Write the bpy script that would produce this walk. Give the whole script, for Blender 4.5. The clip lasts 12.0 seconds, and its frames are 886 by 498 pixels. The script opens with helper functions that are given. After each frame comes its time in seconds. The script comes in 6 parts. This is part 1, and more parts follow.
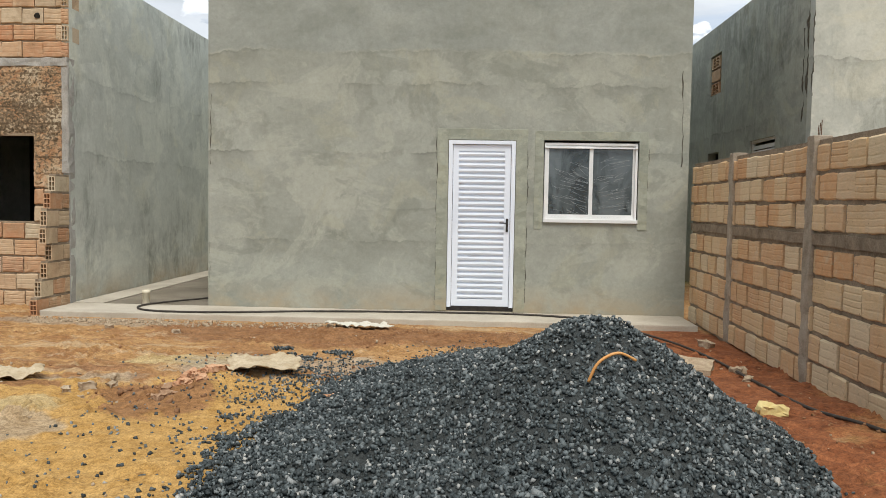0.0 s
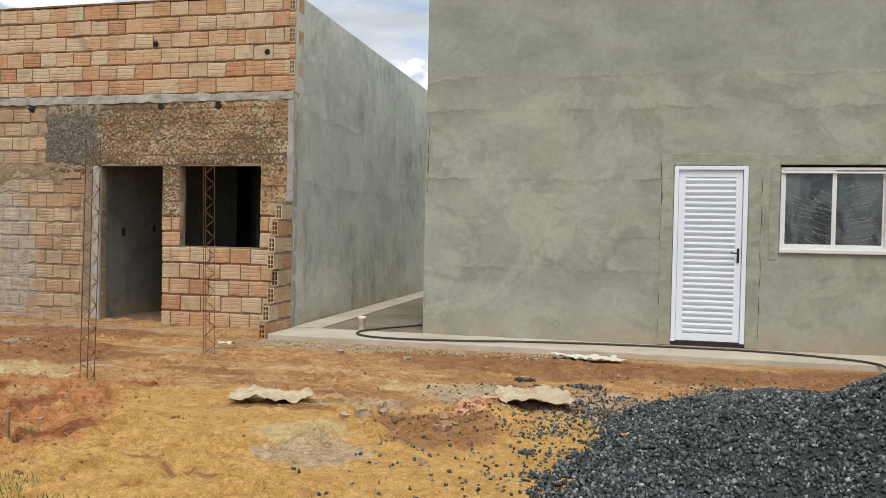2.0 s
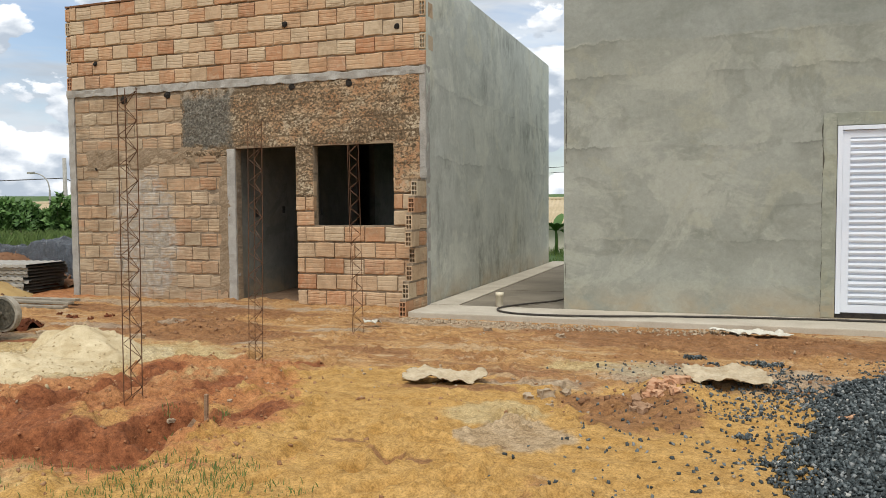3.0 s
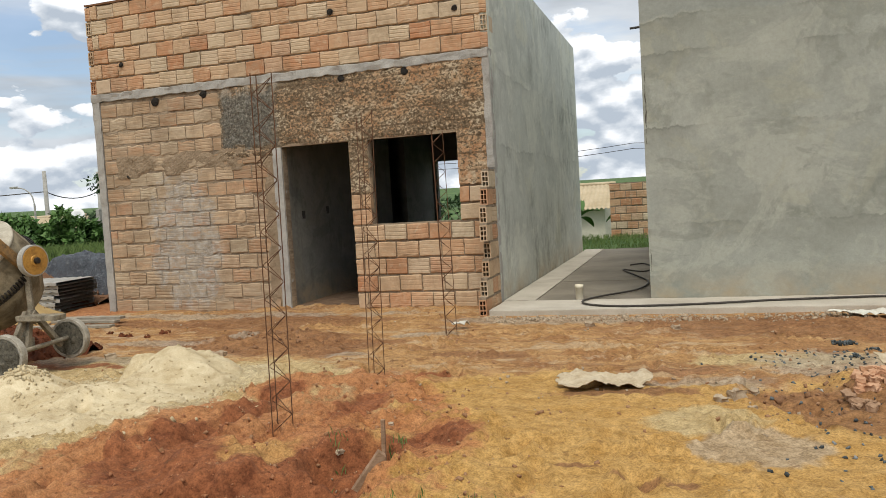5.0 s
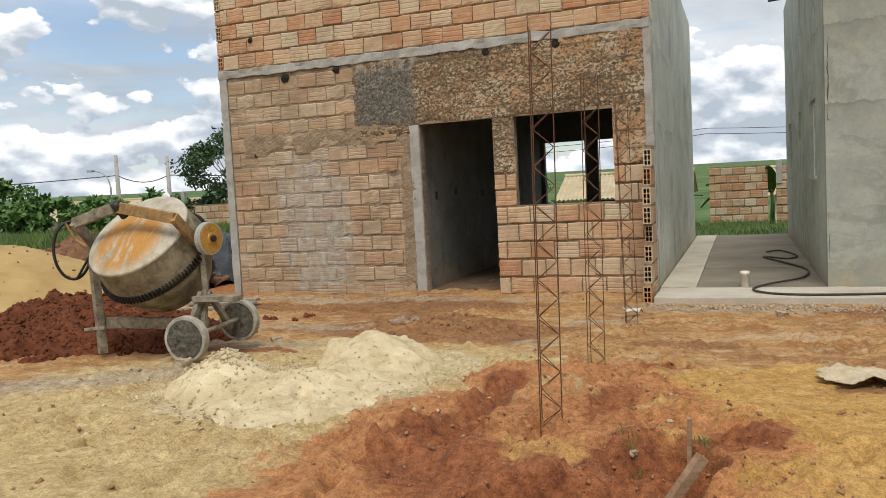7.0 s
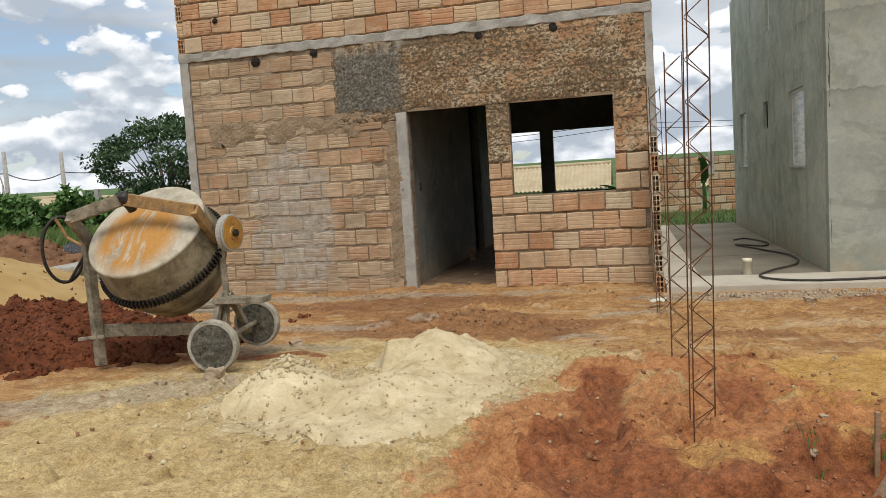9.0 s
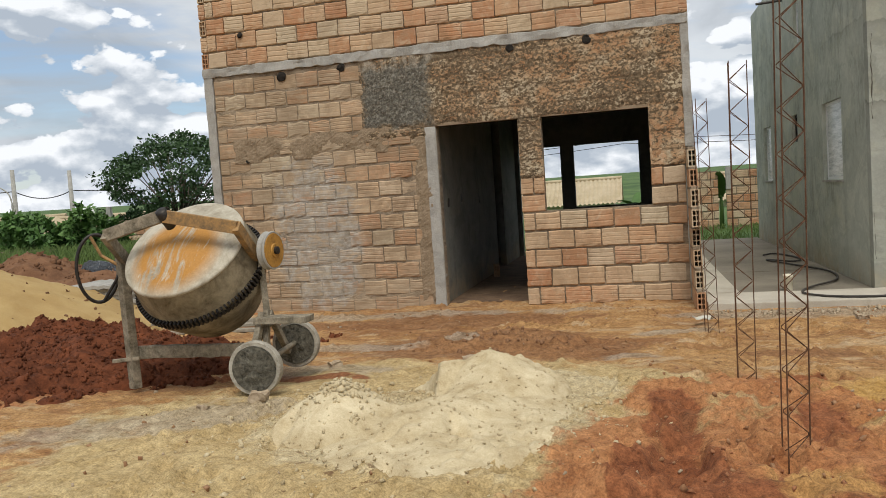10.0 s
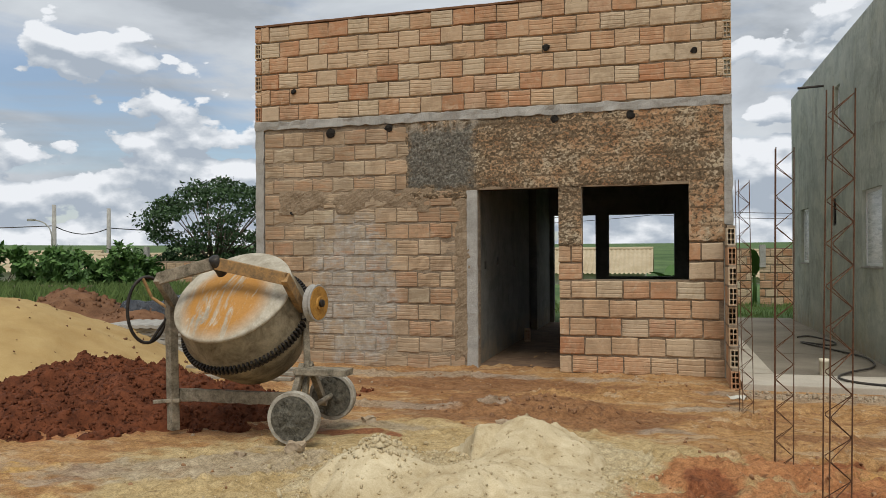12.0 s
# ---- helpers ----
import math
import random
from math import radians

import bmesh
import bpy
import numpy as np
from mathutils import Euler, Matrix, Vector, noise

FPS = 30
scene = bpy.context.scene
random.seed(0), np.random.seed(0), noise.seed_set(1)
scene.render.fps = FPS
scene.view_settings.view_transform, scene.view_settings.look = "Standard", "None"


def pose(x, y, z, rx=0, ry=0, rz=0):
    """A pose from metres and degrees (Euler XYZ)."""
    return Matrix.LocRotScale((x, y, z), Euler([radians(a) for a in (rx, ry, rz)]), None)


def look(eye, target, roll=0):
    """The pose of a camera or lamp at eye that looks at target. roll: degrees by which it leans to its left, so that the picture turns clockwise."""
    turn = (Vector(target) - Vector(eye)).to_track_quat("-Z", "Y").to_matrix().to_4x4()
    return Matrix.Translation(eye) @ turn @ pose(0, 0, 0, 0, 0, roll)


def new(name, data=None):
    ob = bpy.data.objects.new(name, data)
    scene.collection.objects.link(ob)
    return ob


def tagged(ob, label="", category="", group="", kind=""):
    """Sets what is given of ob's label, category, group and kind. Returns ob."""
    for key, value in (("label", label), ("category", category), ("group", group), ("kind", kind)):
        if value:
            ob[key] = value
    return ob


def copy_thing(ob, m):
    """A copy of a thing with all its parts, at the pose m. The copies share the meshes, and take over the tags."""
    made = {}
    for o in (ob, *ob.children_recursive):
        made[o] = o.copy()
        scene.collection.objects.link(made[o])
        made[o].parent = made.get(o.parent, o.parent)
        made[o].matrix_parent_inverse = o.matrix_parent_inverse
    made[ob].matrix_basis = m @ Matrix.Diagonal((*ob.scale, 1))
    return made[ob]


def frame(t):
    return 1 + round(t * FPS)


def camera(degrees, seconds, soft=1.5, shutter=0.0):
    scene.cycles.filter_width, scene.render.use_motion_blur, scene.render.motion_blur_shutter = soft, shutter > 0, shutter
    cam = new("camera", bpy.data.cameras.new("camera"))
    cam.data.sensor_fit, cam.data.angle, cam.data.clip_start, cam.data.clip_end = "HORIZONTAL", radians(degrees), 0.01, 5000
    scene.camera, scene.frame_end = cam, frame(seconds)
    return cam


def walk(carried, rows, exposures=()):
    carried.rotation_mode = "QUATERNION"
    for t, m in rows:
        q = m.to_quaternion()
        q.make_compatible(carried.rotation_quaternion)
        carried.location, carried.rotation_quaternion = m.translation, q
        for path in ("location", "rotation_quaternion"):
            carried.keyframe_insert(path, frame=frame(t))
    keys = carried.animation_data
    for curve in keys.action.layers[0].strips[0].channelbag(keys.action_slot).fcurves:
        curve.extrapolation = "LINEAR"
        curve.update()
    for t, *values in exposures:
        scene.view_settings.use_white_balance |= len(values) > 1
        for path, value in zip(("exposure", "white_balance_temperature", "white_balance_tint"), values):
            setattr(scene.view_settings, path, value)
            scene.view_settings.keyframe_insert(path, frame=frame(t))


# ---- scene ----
cam = camera(58.1, 12.0, soft=0.55)
METRES, EYE, TILT, LEAN, TURN = 6.73, 1.4, 0.0, 0.0, 2.8
ROWS = [
    (0.0, 0.0, 0.0, 0.0, 0.05, -3.16, -0.94),
    (0.5, -0.028, 0.0089, -0.0011, 0.19, 0.11, -1.53),
    (1.0, -0.0681, 0.0311, -0.002, 1.02, 1.8, -0.62),
    (1.5, -0.1202, 0.0227, -0.0039, 5.96, 0.92, -0.8),
    (2.0, -0.1612, 0.0265, -0.0062, 9.89, -1.2, -1.17),
    (2.5, -0.2171, 0.0357, -0.0044, 14.17, -1.86, -0.28),
    (3.0, -0.2673, 0.0398, -0.0072, 16.15, -3.08, 0.42),
    (5.0, -0.4759, 0.0813, -0.0054, 14.29, -3.54, 3.38),
    (5.5, -0.5321, 0.0875, -0.006, 15.69, -3.92, 4.3),
    (6.0, -0.5871, 0.0763, -0.0049, 17.29, -3.77, 3.39),
    (6.5, -0.6416, 0.0905, -0.009, 17.94, -4.13, 3.33),
    (7.0, -0.6865, 0.1002, -0.0079, 17.67, -4.28, 3.06),
    (9.0, -0.8841, 0.1266, -0.0093, 10.33, -4.96, 3.58),
    (9.5, -0.9213, 0.1454, -0.0108, 9.7, -4.74, 3.83),
    (10.0, -0.9411, 0.1501, -0.0076, 10.56, -3.78, 3.84),
    (10.5, -0.9498, 0.1407, -0.0056, 10.33, -3.14, 3.28),
    (11.0, -0.956, 0.1359, -0.0054, 10.64, -1.98, 1.51),
    (11.5, -0.9579, 0.1282, -0.0026, 12.32, -1.6, 0.21),
    (12.0, -0.9565, 0.1277, -0.0013, 12.55, 0.48, 0.31),
]
walk(cam, [(t, pose(0, 0, EYE, TILT, LEAN, TURN) @ pose(METRES * x, METRES * y, METRES * z, 90 + pitch, roll, yaw)) for t, x, y, z, yaw, pitch, roll in ROWS],
     exposures=[(0.0, 0.44, 6300, 10), (0.5, 0.33, 6350, 10), (2.5, 0.35, 6300, 10), (5.0, 0.27, 6350, 10), (7.0, 0.27, 6350, 10), (9.5, 0.17, 6350, 10), (10.5, 0.11, 6300, 10), (12.0, -0.03, 6300, 10)])

# ---- world, sun, exposure ----
SUN_EL, SUN_AZ = 61.0, 165.0          # azimuth clockwise from +y
world = bpy.data.worlds.new("world")
scene.world = world
world.use_nodes = True
wt = world.node_tree
wt.nodes.clear()


def wnode(kind, **kw):
    n = wt.nodes.new(kind)
    for k, v in kw.items():
        n.inputs[k].default_value = v
    return n


def build_world():
    L = wt.links.new
    out = wnode("ShaderNodeOutputWorld")
    bg = wnode("ShaderNodeBackground", Strength=1.0)
    sky = wnode("ShaderNodeTexSky")
    sky.sky_type, sky.sun_disc = "NISHITA", False
    sky.sun_elevation, sky.sun_rotation = radians(SUN_EL), radians(SUN_AZ)
    gain = wnode("ShaderNodeVectorMath")
    gain.operation = "SCALE"
    gain.inputs["Scale"].default_value = 0.12
    L(sky.outputs[0], gain.inputs[0])
    co = wnode("ShaderNodeTexCoord")
    sep = wnode("ShaderNodeSeparateXYZ")
    L(co.outputs["Generated"], sep.inputs[0])
    def wmath(op, x, y):
        n = wnode("ShaderNodeMath")
        n.operation = op
        for i, v in enumerate((x, y)):
            if isinstance(v, (int, float)):
                n.inputs[i].default_value = v
            else:
                L(v, n.inputs[i])
        return n.outputs[0]

    def stretched(scale, shift=(0, 0, 0)):
        m = wnode("ShaderNodeMapping")
        m.inputs["Location"].default_value = shift
        m.inputs["Scale"].default_value = scale
        L(co.outputs["Generated"], m.inputs[0])
        return m.outputs[0]

    def wnoise(vec, scale, detail, rough, dist=0.0):
        n = wnode("ShaderNodeTexNoise", Scale=scale, Detail=detail, Roughness=rough, Distortion=dist)
        L(vec, n.inputs["Vector"])
        return n.outputs["Fac"]

    def wramp(fac, *stops):
        r = wnode("ShaderNodeValToRGB")
        e = r.color_ramp.elements
        while len(e) < len(stops):
            e.new(0.5)
        for el_, (p, c) in zip(e, stops):
            el_.position = p
            el_.color = (*c, 1) if isinstance(c, tuple) else (c, c, c, 1)
        L(fac, r.inputs[0])
        return r.outputs[0]

    def wmix(fac, a, b):
        n = wnode("ShaderNodeMix")
        n.data_type = "RGBA"
        L(fac, n.inputs["Factor"])
        L(a, n.inputs["A"])
        L(b, n.inputs["B"])
        return n.outputs["Result"]

    up = wmath("MAXIMUM", sep.outputs["Z"], 0.0)
    # high sheet cloud, drawn out along the horizon, with blue showing between its bars
    veil = wnoise(stretched((1.0, 1.0, 5.5), (2.3, 0.7, 0.2)), 2.6, 7, 0.55, 0.3)
    shade = wnoise(stretched((1.0, 1.0, 2.6), (5.0, 1.1, 0.6)), 3.4, 8, 0.55, 0.4)
    cover_high = wramp(wmath("ADD", veil, wmath("MULTIPLY", wmath("SUBTRACT", up, 0.16), 1.1)), (0.40, 0.22), (0.56, 1.0))
    high_tone = wramp(shade, (0.38, (0.40, 0.43, 0.46)), (0.50, (0.56, 0.59, 0.62)), (0.62, (0.66, 0.69, 0.71)))
    sky_high = wmix(cover_high, gain.outputs[0], high_tone)

    # heaped clouds low over the horizon: billows with bright heads and grey feet
    def billow(rise):
        v = stretched((1.0, 1.0, 1.75), (3.1, 1.7, 0.4 + rise))
        cell = wnode("ShaderNodeTexVoronoi", Scale=16.0)
        cell.feature = "SMOOTH_F1"
        cell.inputs["Smoothness"].default_value = 0.15
        L(v, cell.inputs["Vector"])
        small = wnode("ShaderNodeTexVoronoi", Scale=42.0)
        small.feature = "SMOOTH_F1"
        small.inputs["Smoothness"].default_value = 0.1
        L(v, small.inputs["Vector"])
        body = wnoise(v, 6.0, 12, 0.56, 0.1)
        d = wmath("SUBTRACT", body, wmath("MULTIPLY", cell.outputs["Distance"], 0.26))
        return wmath("SUBTRACT", d, wmath("MULTIPLY", small.outputs["Distance"], 0.10))

    here, above = billow(0.0), billow(0.03)
    bias = wmath("SUBTRACT", 0.345, wmath("MULTIPLY", up, 1.25))
    dens = wmath("ADD", here, bias)
    cover_low = wramp(dens, (0.43, 0.0), (0.45, 1.0))
    lit = wmath("ADD", wmath("MULTIPLY", wmath("SUBTRACT", here, above), 4.6), 0.37)
    lit = wmath("ADD", lit, wmath("MULTIPLY", wmath("SUBTRACT", 0.56, dens), 0.9))
    lit = wmath("ADD", lit, wmath("MULTIPLY", wmath("SUBTRACT", shade, 0.5), 0.6))
    low_tone = wramp(lit, (0.10, (0.42, 0.47, 0.53)), (0.40, (0.60, 0.635, 0.67)), (0.74, (0.88, 0.89, 0.90)))
    sky_all = wmix(cover_low, sky_high, low_tone)
    L(sky_all, bg.inputs["Color"])
    L(bg.outputs[0], out.inputs[0])


build_world()
sun = new("sun", bpy.data.lights.new("sun", "SUN"))
sun.data.energy, sun.data.angle, sun.data.color = 2.3, radians(30), (1.0, 0.94, 0.83)
az, el = radians(SUN_AZ), radians(SUN_EL)
sun.matrix_world = look((0, 0, 30), (-math.sin(az) * math.cos(el), -math.cos(az) * math.cos(el), 30 - math.sin(el)))


# ---- materials ----
class Mat:
    """A node material under construction."""

    def __init__(self, name, rough=0.9, metal=0.0, spec=0.3):
        self.m = bpy.data.materials.new(name)
        self.m.use_nodes = True
        self.t = self.m.node_tree
        self.b = self.t.nodes["Principled BSDF"]
        self.b.inputs["Roughness"].default_value = rough
        self.b.inputs["Metallic"].default_value = metal
        self.b.inputs["Specular IOR Level"].default_value = spec
        self.co = self.node("ShaderNodeNewGeometry").outputs["Position"]

    def node(self, kind, **kw):
        n = self.t.nodes.new(kind)
        for k, v in kw.items():
            n.inputs[k].default_value = v
        return n

    def link(self, a, b):
        self.t.links.new(a, b)

    def local(self):
        self.co = self.node("ShaderNodeTexCoord").outputs["Object"]
        return self

    def noise(self, scale, detail=6, rough=0.6, dist=0.0, stretch=None):
        n = self.node("ShaderNodeTexNoise", Scale=scale, Detail=detail, Roughness=rough, Distortion=dist)
        src = self.co
        if stretch:
            mp = self.node("ShaderNodeVectorMath")
            mp.operation = "MULTIPLY"
            mp.inputs[1].default_value = stretch
            self.link(src, mp.inputs[0])
            src = mp.outputs[0]
        self.link(src, n.inputs["Vector"])
        return n.outputs["Fac"]

    def ramp(self, fac, *stops):
        r = self.node("ShaderNodeValToRGB")
        e = r.color_ramp.elements
        while len(e) < len(stops):
            e.new(0.5)
        for el_, (p, c) in zip(e, stops):
            el_.position = p
            el_.color = (*c, 1) if isinstance(c, tuple) else (c, c, c, 1)
        self.link(fac, r.inputs[0])
        return r.outputs[0]

    def mix(self, fac, a, b, mode="MIX"):
        n = self.node("ShaderNodeMix")
        n.data_type, n.blend_type = "RGBA", mode
        for sock, v in (("Factor", fac), ("A", a), ("B", b)):
            s = n.inputs[sock]
            if isinstance(v, (int, float)):
                if sock == "Factor":
                    s.default_value = v
                else:
                    s.default_value = (v, v, v, 1)
            elif isinstance(v, tuple):
                s.default_value = (*v, 1)
            else:
                self.link(v, s)
        return n.outputs["Result"]

    def math(self, op, a, b=0.0):
        n = self.node("ShaderNodeMath")
        n.operation = op
        for i, v in enumerate((a, b)):
            if isinstance(v, (int, float)):
                n.inputs[i].default_value = v
            else:
                self.link(v, n.inputs[i])
        return n.outputs[0]

    def attr(self, name):
        n = self.node("ShaderNodeAttribute")
        n.attribute_name = name
        return n.outputs["Fac"]

    def random(self):
        return self.node("ShaderNodeObjectInfo").outputs["Random"]

    def island(self):
        return self.node("ShaderNodeNewGeometry").outputs["Random Per Island"]

    def axis(self):
        s = self.node("ShaderNodeSeparateXYZ")
        self.link(self.co, s.inputs[0])
        return s.outputs

    def done(self, col=None, bump=None, strength=0.4, dist=0.01, rough=None):
        if col is not None:
            if isinstance(col, tuple):
                self.b.inputs["Base Color"].default_value = (*col, 1)
            else:
                self.link(col, self.b.inputs["Base Color"])
        if rough is not None:
            self.link(rough, self.b.inputs["Roughness"])
        if bump is not None:
            n = self.node("ShaderNodeBump", Strength=strength, Distance=dist)
            self.link(bump, n.inputs["Height"])
            self.link(n.outputs[0], self.b.inputs["Normal"])
        return self.m


def mat_plaster(name, low, high, seed_scale=1.0, runs=0.45, mould=0.0, lifts=(), top=None):
    """Cement render: blotches with trowelled edges, day joints at the heights in lifts, runs and mould."""
    k = Mat(name, 0.92)
    big = k.noise(0.5 * seed_scale, 6, 0.55, 0.5, (1, 1, 1.5))
    mid = k.noise(1.9 * seed_scale, 8, 0.62, 0.5, (0.9, 0.9, 1.3))
    fine = k.noise(38, 6, 0.7)
    speck = k.noise(13, 7, 0.72, 0.4)
    z = k.axis()["Z"]
    c = k.ramp(k.mix(0.45, big, mid), (0.36, low), (0.64, high))
    dull, bright = tuple(v * f for v, f in zip(low, (0.80, 0.82, 0.80))), tuple(v * f for v, f in zip(high, (1.12, 1.10, 1.06)))
    for sc, st, col, amt, lo in ((0.75, (1.0, 1.0, 1.2), bright, 0.50, 0.52), (1.1, (0.9, 0.9, 1.2), dull, 0.42, 0.55), (2.6, (0.9, 0.9, 1.1), bright, 0.34, 0.56), (1.0, (1.0, 1.0, 1.1), tuple(v * f for v, f in zip(high, (1.0, 0.96, 0.85))), 0.45, 0.55)):
        m = k.ramp(k.noise(sc * seed_scale, 9, 0.66, 0.7, st), (lo, 0.0), (lo + 0.045, 1.0))
        c = k.mix(k.math("MULTIPLY", m, amt), c, col)
    wav = k.math("ADD", k.math("MULTIPLY", k.math("SUBTRACT", k.noise(0.7, 5, 0.6, 0.4, (1, 1, 0.3)), 0.5), 0.30), k.math("MULTIPLY", k.math("SUBTRACT", k.noise(5.0, 7, 0.72, 0.5, (1, 1, 0.6)), 0.5), 0.16))
    worn = k.ramp(k.noise(0.9, 6, 0.65, 0.4, (1, 1, 0.4)), (0.44, 0.10), (0.58, 1.0))
    zw = k.math("ADD", z, wav)
    for h, amt in lifts:
        d = k.math("ADD", k.math("SUBTRACT", zw, h), 0.5)
        m = k.ramp(d, (0.22, 0.0), (0.46, 0.55), (0.492, 1.0), (0.506, 0.0))
        c = k.mix(k.math("MULTIPLY", k.math("MULTIPLY", m, worn), amt), c, tuple(v * 0.62 for v in low))
    if top:
        m = k.ramp(k.math("ADD", k.math("SUBTRACT", zw, top), 0.5), (0.47, 0.0), (0.51, 0.75))
        c = k.mix(m, c, k.ramp(mid, (0.36, tuple(v * f for v, f in zip(low, (0.92, 0.95, 1.0)))), (0.64, tuple(v * f for v, f in zip(high, (0.86, 0.88, 0.92))))))
    if mould:
        spot = k.math("MULTIPLY", k.ramp(k.noise(0.45, 5, 0.6, 0.4), (0.46, 0.0), (0.58, 1.0)), k.ramp(k.noise(2.6, 9, 0.78, 0.5, (1.6, 1.6, 0.6)), (0.46, 0.0), (0.62, 1.0)))
        c = k.mix(k.math("MULTIPLY", spot, mould), c, (0.085, 0.088, 0.062))
    streak = k.ramp(k.noise(1.2, 8, 0.72, 0.4, (2.2, 2.2, 0.45)), (0.56, 0.0), (0.66, 1.0))
    c = k.mix(k.math("MULTIPLY", streak, runs), c, tuple(v * 0.55 for v in low))
    c = k.mix(0.16, c, k.ramp(fine, (0.3, 0.5), (0.7, 1.1)), "MULTIPLY")
    c = k.mix(0.22, c, k.ramp(speck, (0.34, 0.6), (0.6, 1.12)), "MULTIPLY")
    foot = k.math("MULTIPLY", k.ramp(z, (0.0, 1.0), (0.38, 0.0)), k.ramp(mid, (0.35, 0.0), (0.62, 1.0)))
    c = k.mix(k.math("MULTIPLY", foot, 0.65), c, (0.37, 0.27, 0.15))
    return k.done(c, k.mix(0.5, mid, speck), 0.4, 0.012)


def wash_over(k, c):
    """Cement slurry splashed over one stretch of the block front."""
    ax = k.axis()
    dx = k.math("DIVIDE", k.math("ADD", ax["X"], 10.55), 0.72)
    dz = k.math("DIVIDE", k.math("SUBTRACT", ax["Z"], 0.95), 1.15)
    d = k.math("ADD", k.math("MULTIPLY", dx, dx), k.math("MULTIPLY", dz, dz))
    d = k.math("ADD", d, k.math("MULTIPLY", k.math("SUBTRACT", k.noise(2.4, 8, 0.72, 0.8), 0.5), 3.6))
    m = k.math("MULTIPLY", k.ramp(d, (0.55, 1.0), (0.95, 0.0)), k.ramp(k.noise(14, 6, 0.7, 0, (0.7, 0.7, 1.6)), (0.34, 0.05), (0.58, 1.0)))
    return k.mix(k.math("MULTIPLY", m, 0.85), c, k.ramp(k.noise(9, 6, 0.7), (0.38, (0.27, 0.245, 0.205)), (0.62, (0.46, 0.435, 0.39))))


def smear_over(k, c):
    """Thin mortar dragged sideways over blocks and joints alike."""
    s = k.math("MULTIPLY", k.ramp(k.noise(3.0, 8, 0.74, 0.4, (0.8, 0.8, 4.0)), (0.42, 0.0), (0.55, 1.0)), k.ramp(k.noise(0.8, 5, 0.6, 0.5), (0.38, 0.3), (0.56, 1.0)))
    foot = k.ramp(k.math("ADD", k.axis()["Z"], k.math("MULTIPLY", k.noise(1.1, 5, 0.7), 0.6)), (0.55, 1.0), (0.95, 0.0))
    s = k.math("MULTIPLY", k.math("MAXIMUM", s, k.math("MULTIPLY", foot, k.ramp(k.noise(4.0, 7, 0.7, 0, (0.5, 0.5, 5.0)), (0.36, 0.2), (0.56, 1.0)))), 0.72)
    return k.mix(s, c, k.ramp(k.noise(6, 6, 0.7, 0, (0.5, 0.5, 3.0)), (0.36, (0.25, 0.185, 0.115)), (0.64, (0.48, 0.385, 0.27))))


def mat_brick(name, wash=False, clean=False):
    """Hollow clay block: pale cream to orange from block to block."""
    k = Mat(name, 0.88)
    r = k.random()
    base = k.ramp(r, (0.0, (0.48, 0.245, 0.125)), (0.20, (0.54, 0.36, 0.215)), (0.42, (0.55, 0.435, 0.295)), (0.62, (0.53, 0.325, 0.185)), (0.80, (0.44, 0.205, 0.10)), (1.0, (0.57, 0.49, 0.35)))
    # cleaner, yellower blocks, also brightened to offset their wall's shaded face
    if clean:
        base = k.ramp(r, (0.0, (0.62, 0.36, 0.18)), (0.35, (0.66, 0.47, 0.27)), (0.55, (0.70, 0.57, 0.38)), (0.80, (0.60, 0.335, 0.16)), (1.0, (0.68, 0.50, 0.30)))
    n = k.noise(9, 7, 0.65, 0.3)
    fine = k.noise(70, 4, 0.7, 0, (0.3, 0.3, 1.4))
    c = k.mix(k.ramp(n, (0.45, 0.0), (0.75, 0.5)), base, (0.63, 0.50, 0.34))
    c = k.mix(0.3, c, k.ramp(fine, (0.3, 0.45), (0.65, 1.0)), "MULTIPLY")
    grime = k.ramp(k.noise(2.3, 8, 0.74, 0.6), (0.49, 0.0), (0.62, 1.0))
    c = k.mix(k.math("MULTIPLY", grime, 0.12 if clean else 0.42), c, (0.24, 0.16, 0.09))
    splash = k.ramp(k.noise(7.0, 8, 0.75, 0.8), (0.56, 0.0), (0.64, 1.0))
    c = k.mix(k.math("MULTIPLY", splash, 0.5), c, (0.54, 0.44, 0.31))
    pit = k.ramp(k.noise(24, 6, 0.7, 0.4), (0.30, 1.0), (0.38, 0.0))
    c = k.mix(k.math("MULTIPLY", pit, 0.65), c, (0.14, 0.085, 0.045))
    if wash:
        dirt = k.ramp(k.noise(1.5, 8, 0.74, 0.4, (1, 1, 1.4)), (0.45, 0.0), (0.58, 0.68))
        c = k.mix(dirt, c, (0.23, 0.155, 0.09))
        ax = k.axis()
        c = smear_over(k, c)
        c = wash_over(k, c)
        up = k.math("MULTIPLY", k.ramp(k.math("MULTIPLY", k.math("ABSOLUTE", k.math("SUBTRACT", ax["Z"], 2.12)), 2.0), (0.25, 1.0), (0.75, 0.0)), k.ramp(k.noise(1.6, 5, 0.7, 0.8, (0.6, 0.6, 1.5)), (0.4, 0.0), (0.6, 1.0)))
        c = k.mix(k.math("MULTIPLY", up, 0.75), c, (0.30, 0.215, 0.135))
    return k.done(c, k.mix(0.5, n, fine), 0.5, 0.006)


def mat_simple(name, a, b, scale=6, rough=0.85, metal=0.0, bump=0.3, dist=0.006, fine=60, stretch=None, spec=0.3):
    k = Mat(name, rough, metal, spec)
    n = k.noise(scale, 7, 0.65, 0.4, stretch)
    f = k.noise(fine, 5, 0.7)
    c = k.ramp(k.mix(0.35, n, f), (0.36, a), (0.64, b))
    return k.done(c, k.mix(0.5, n, f), bump, dist)


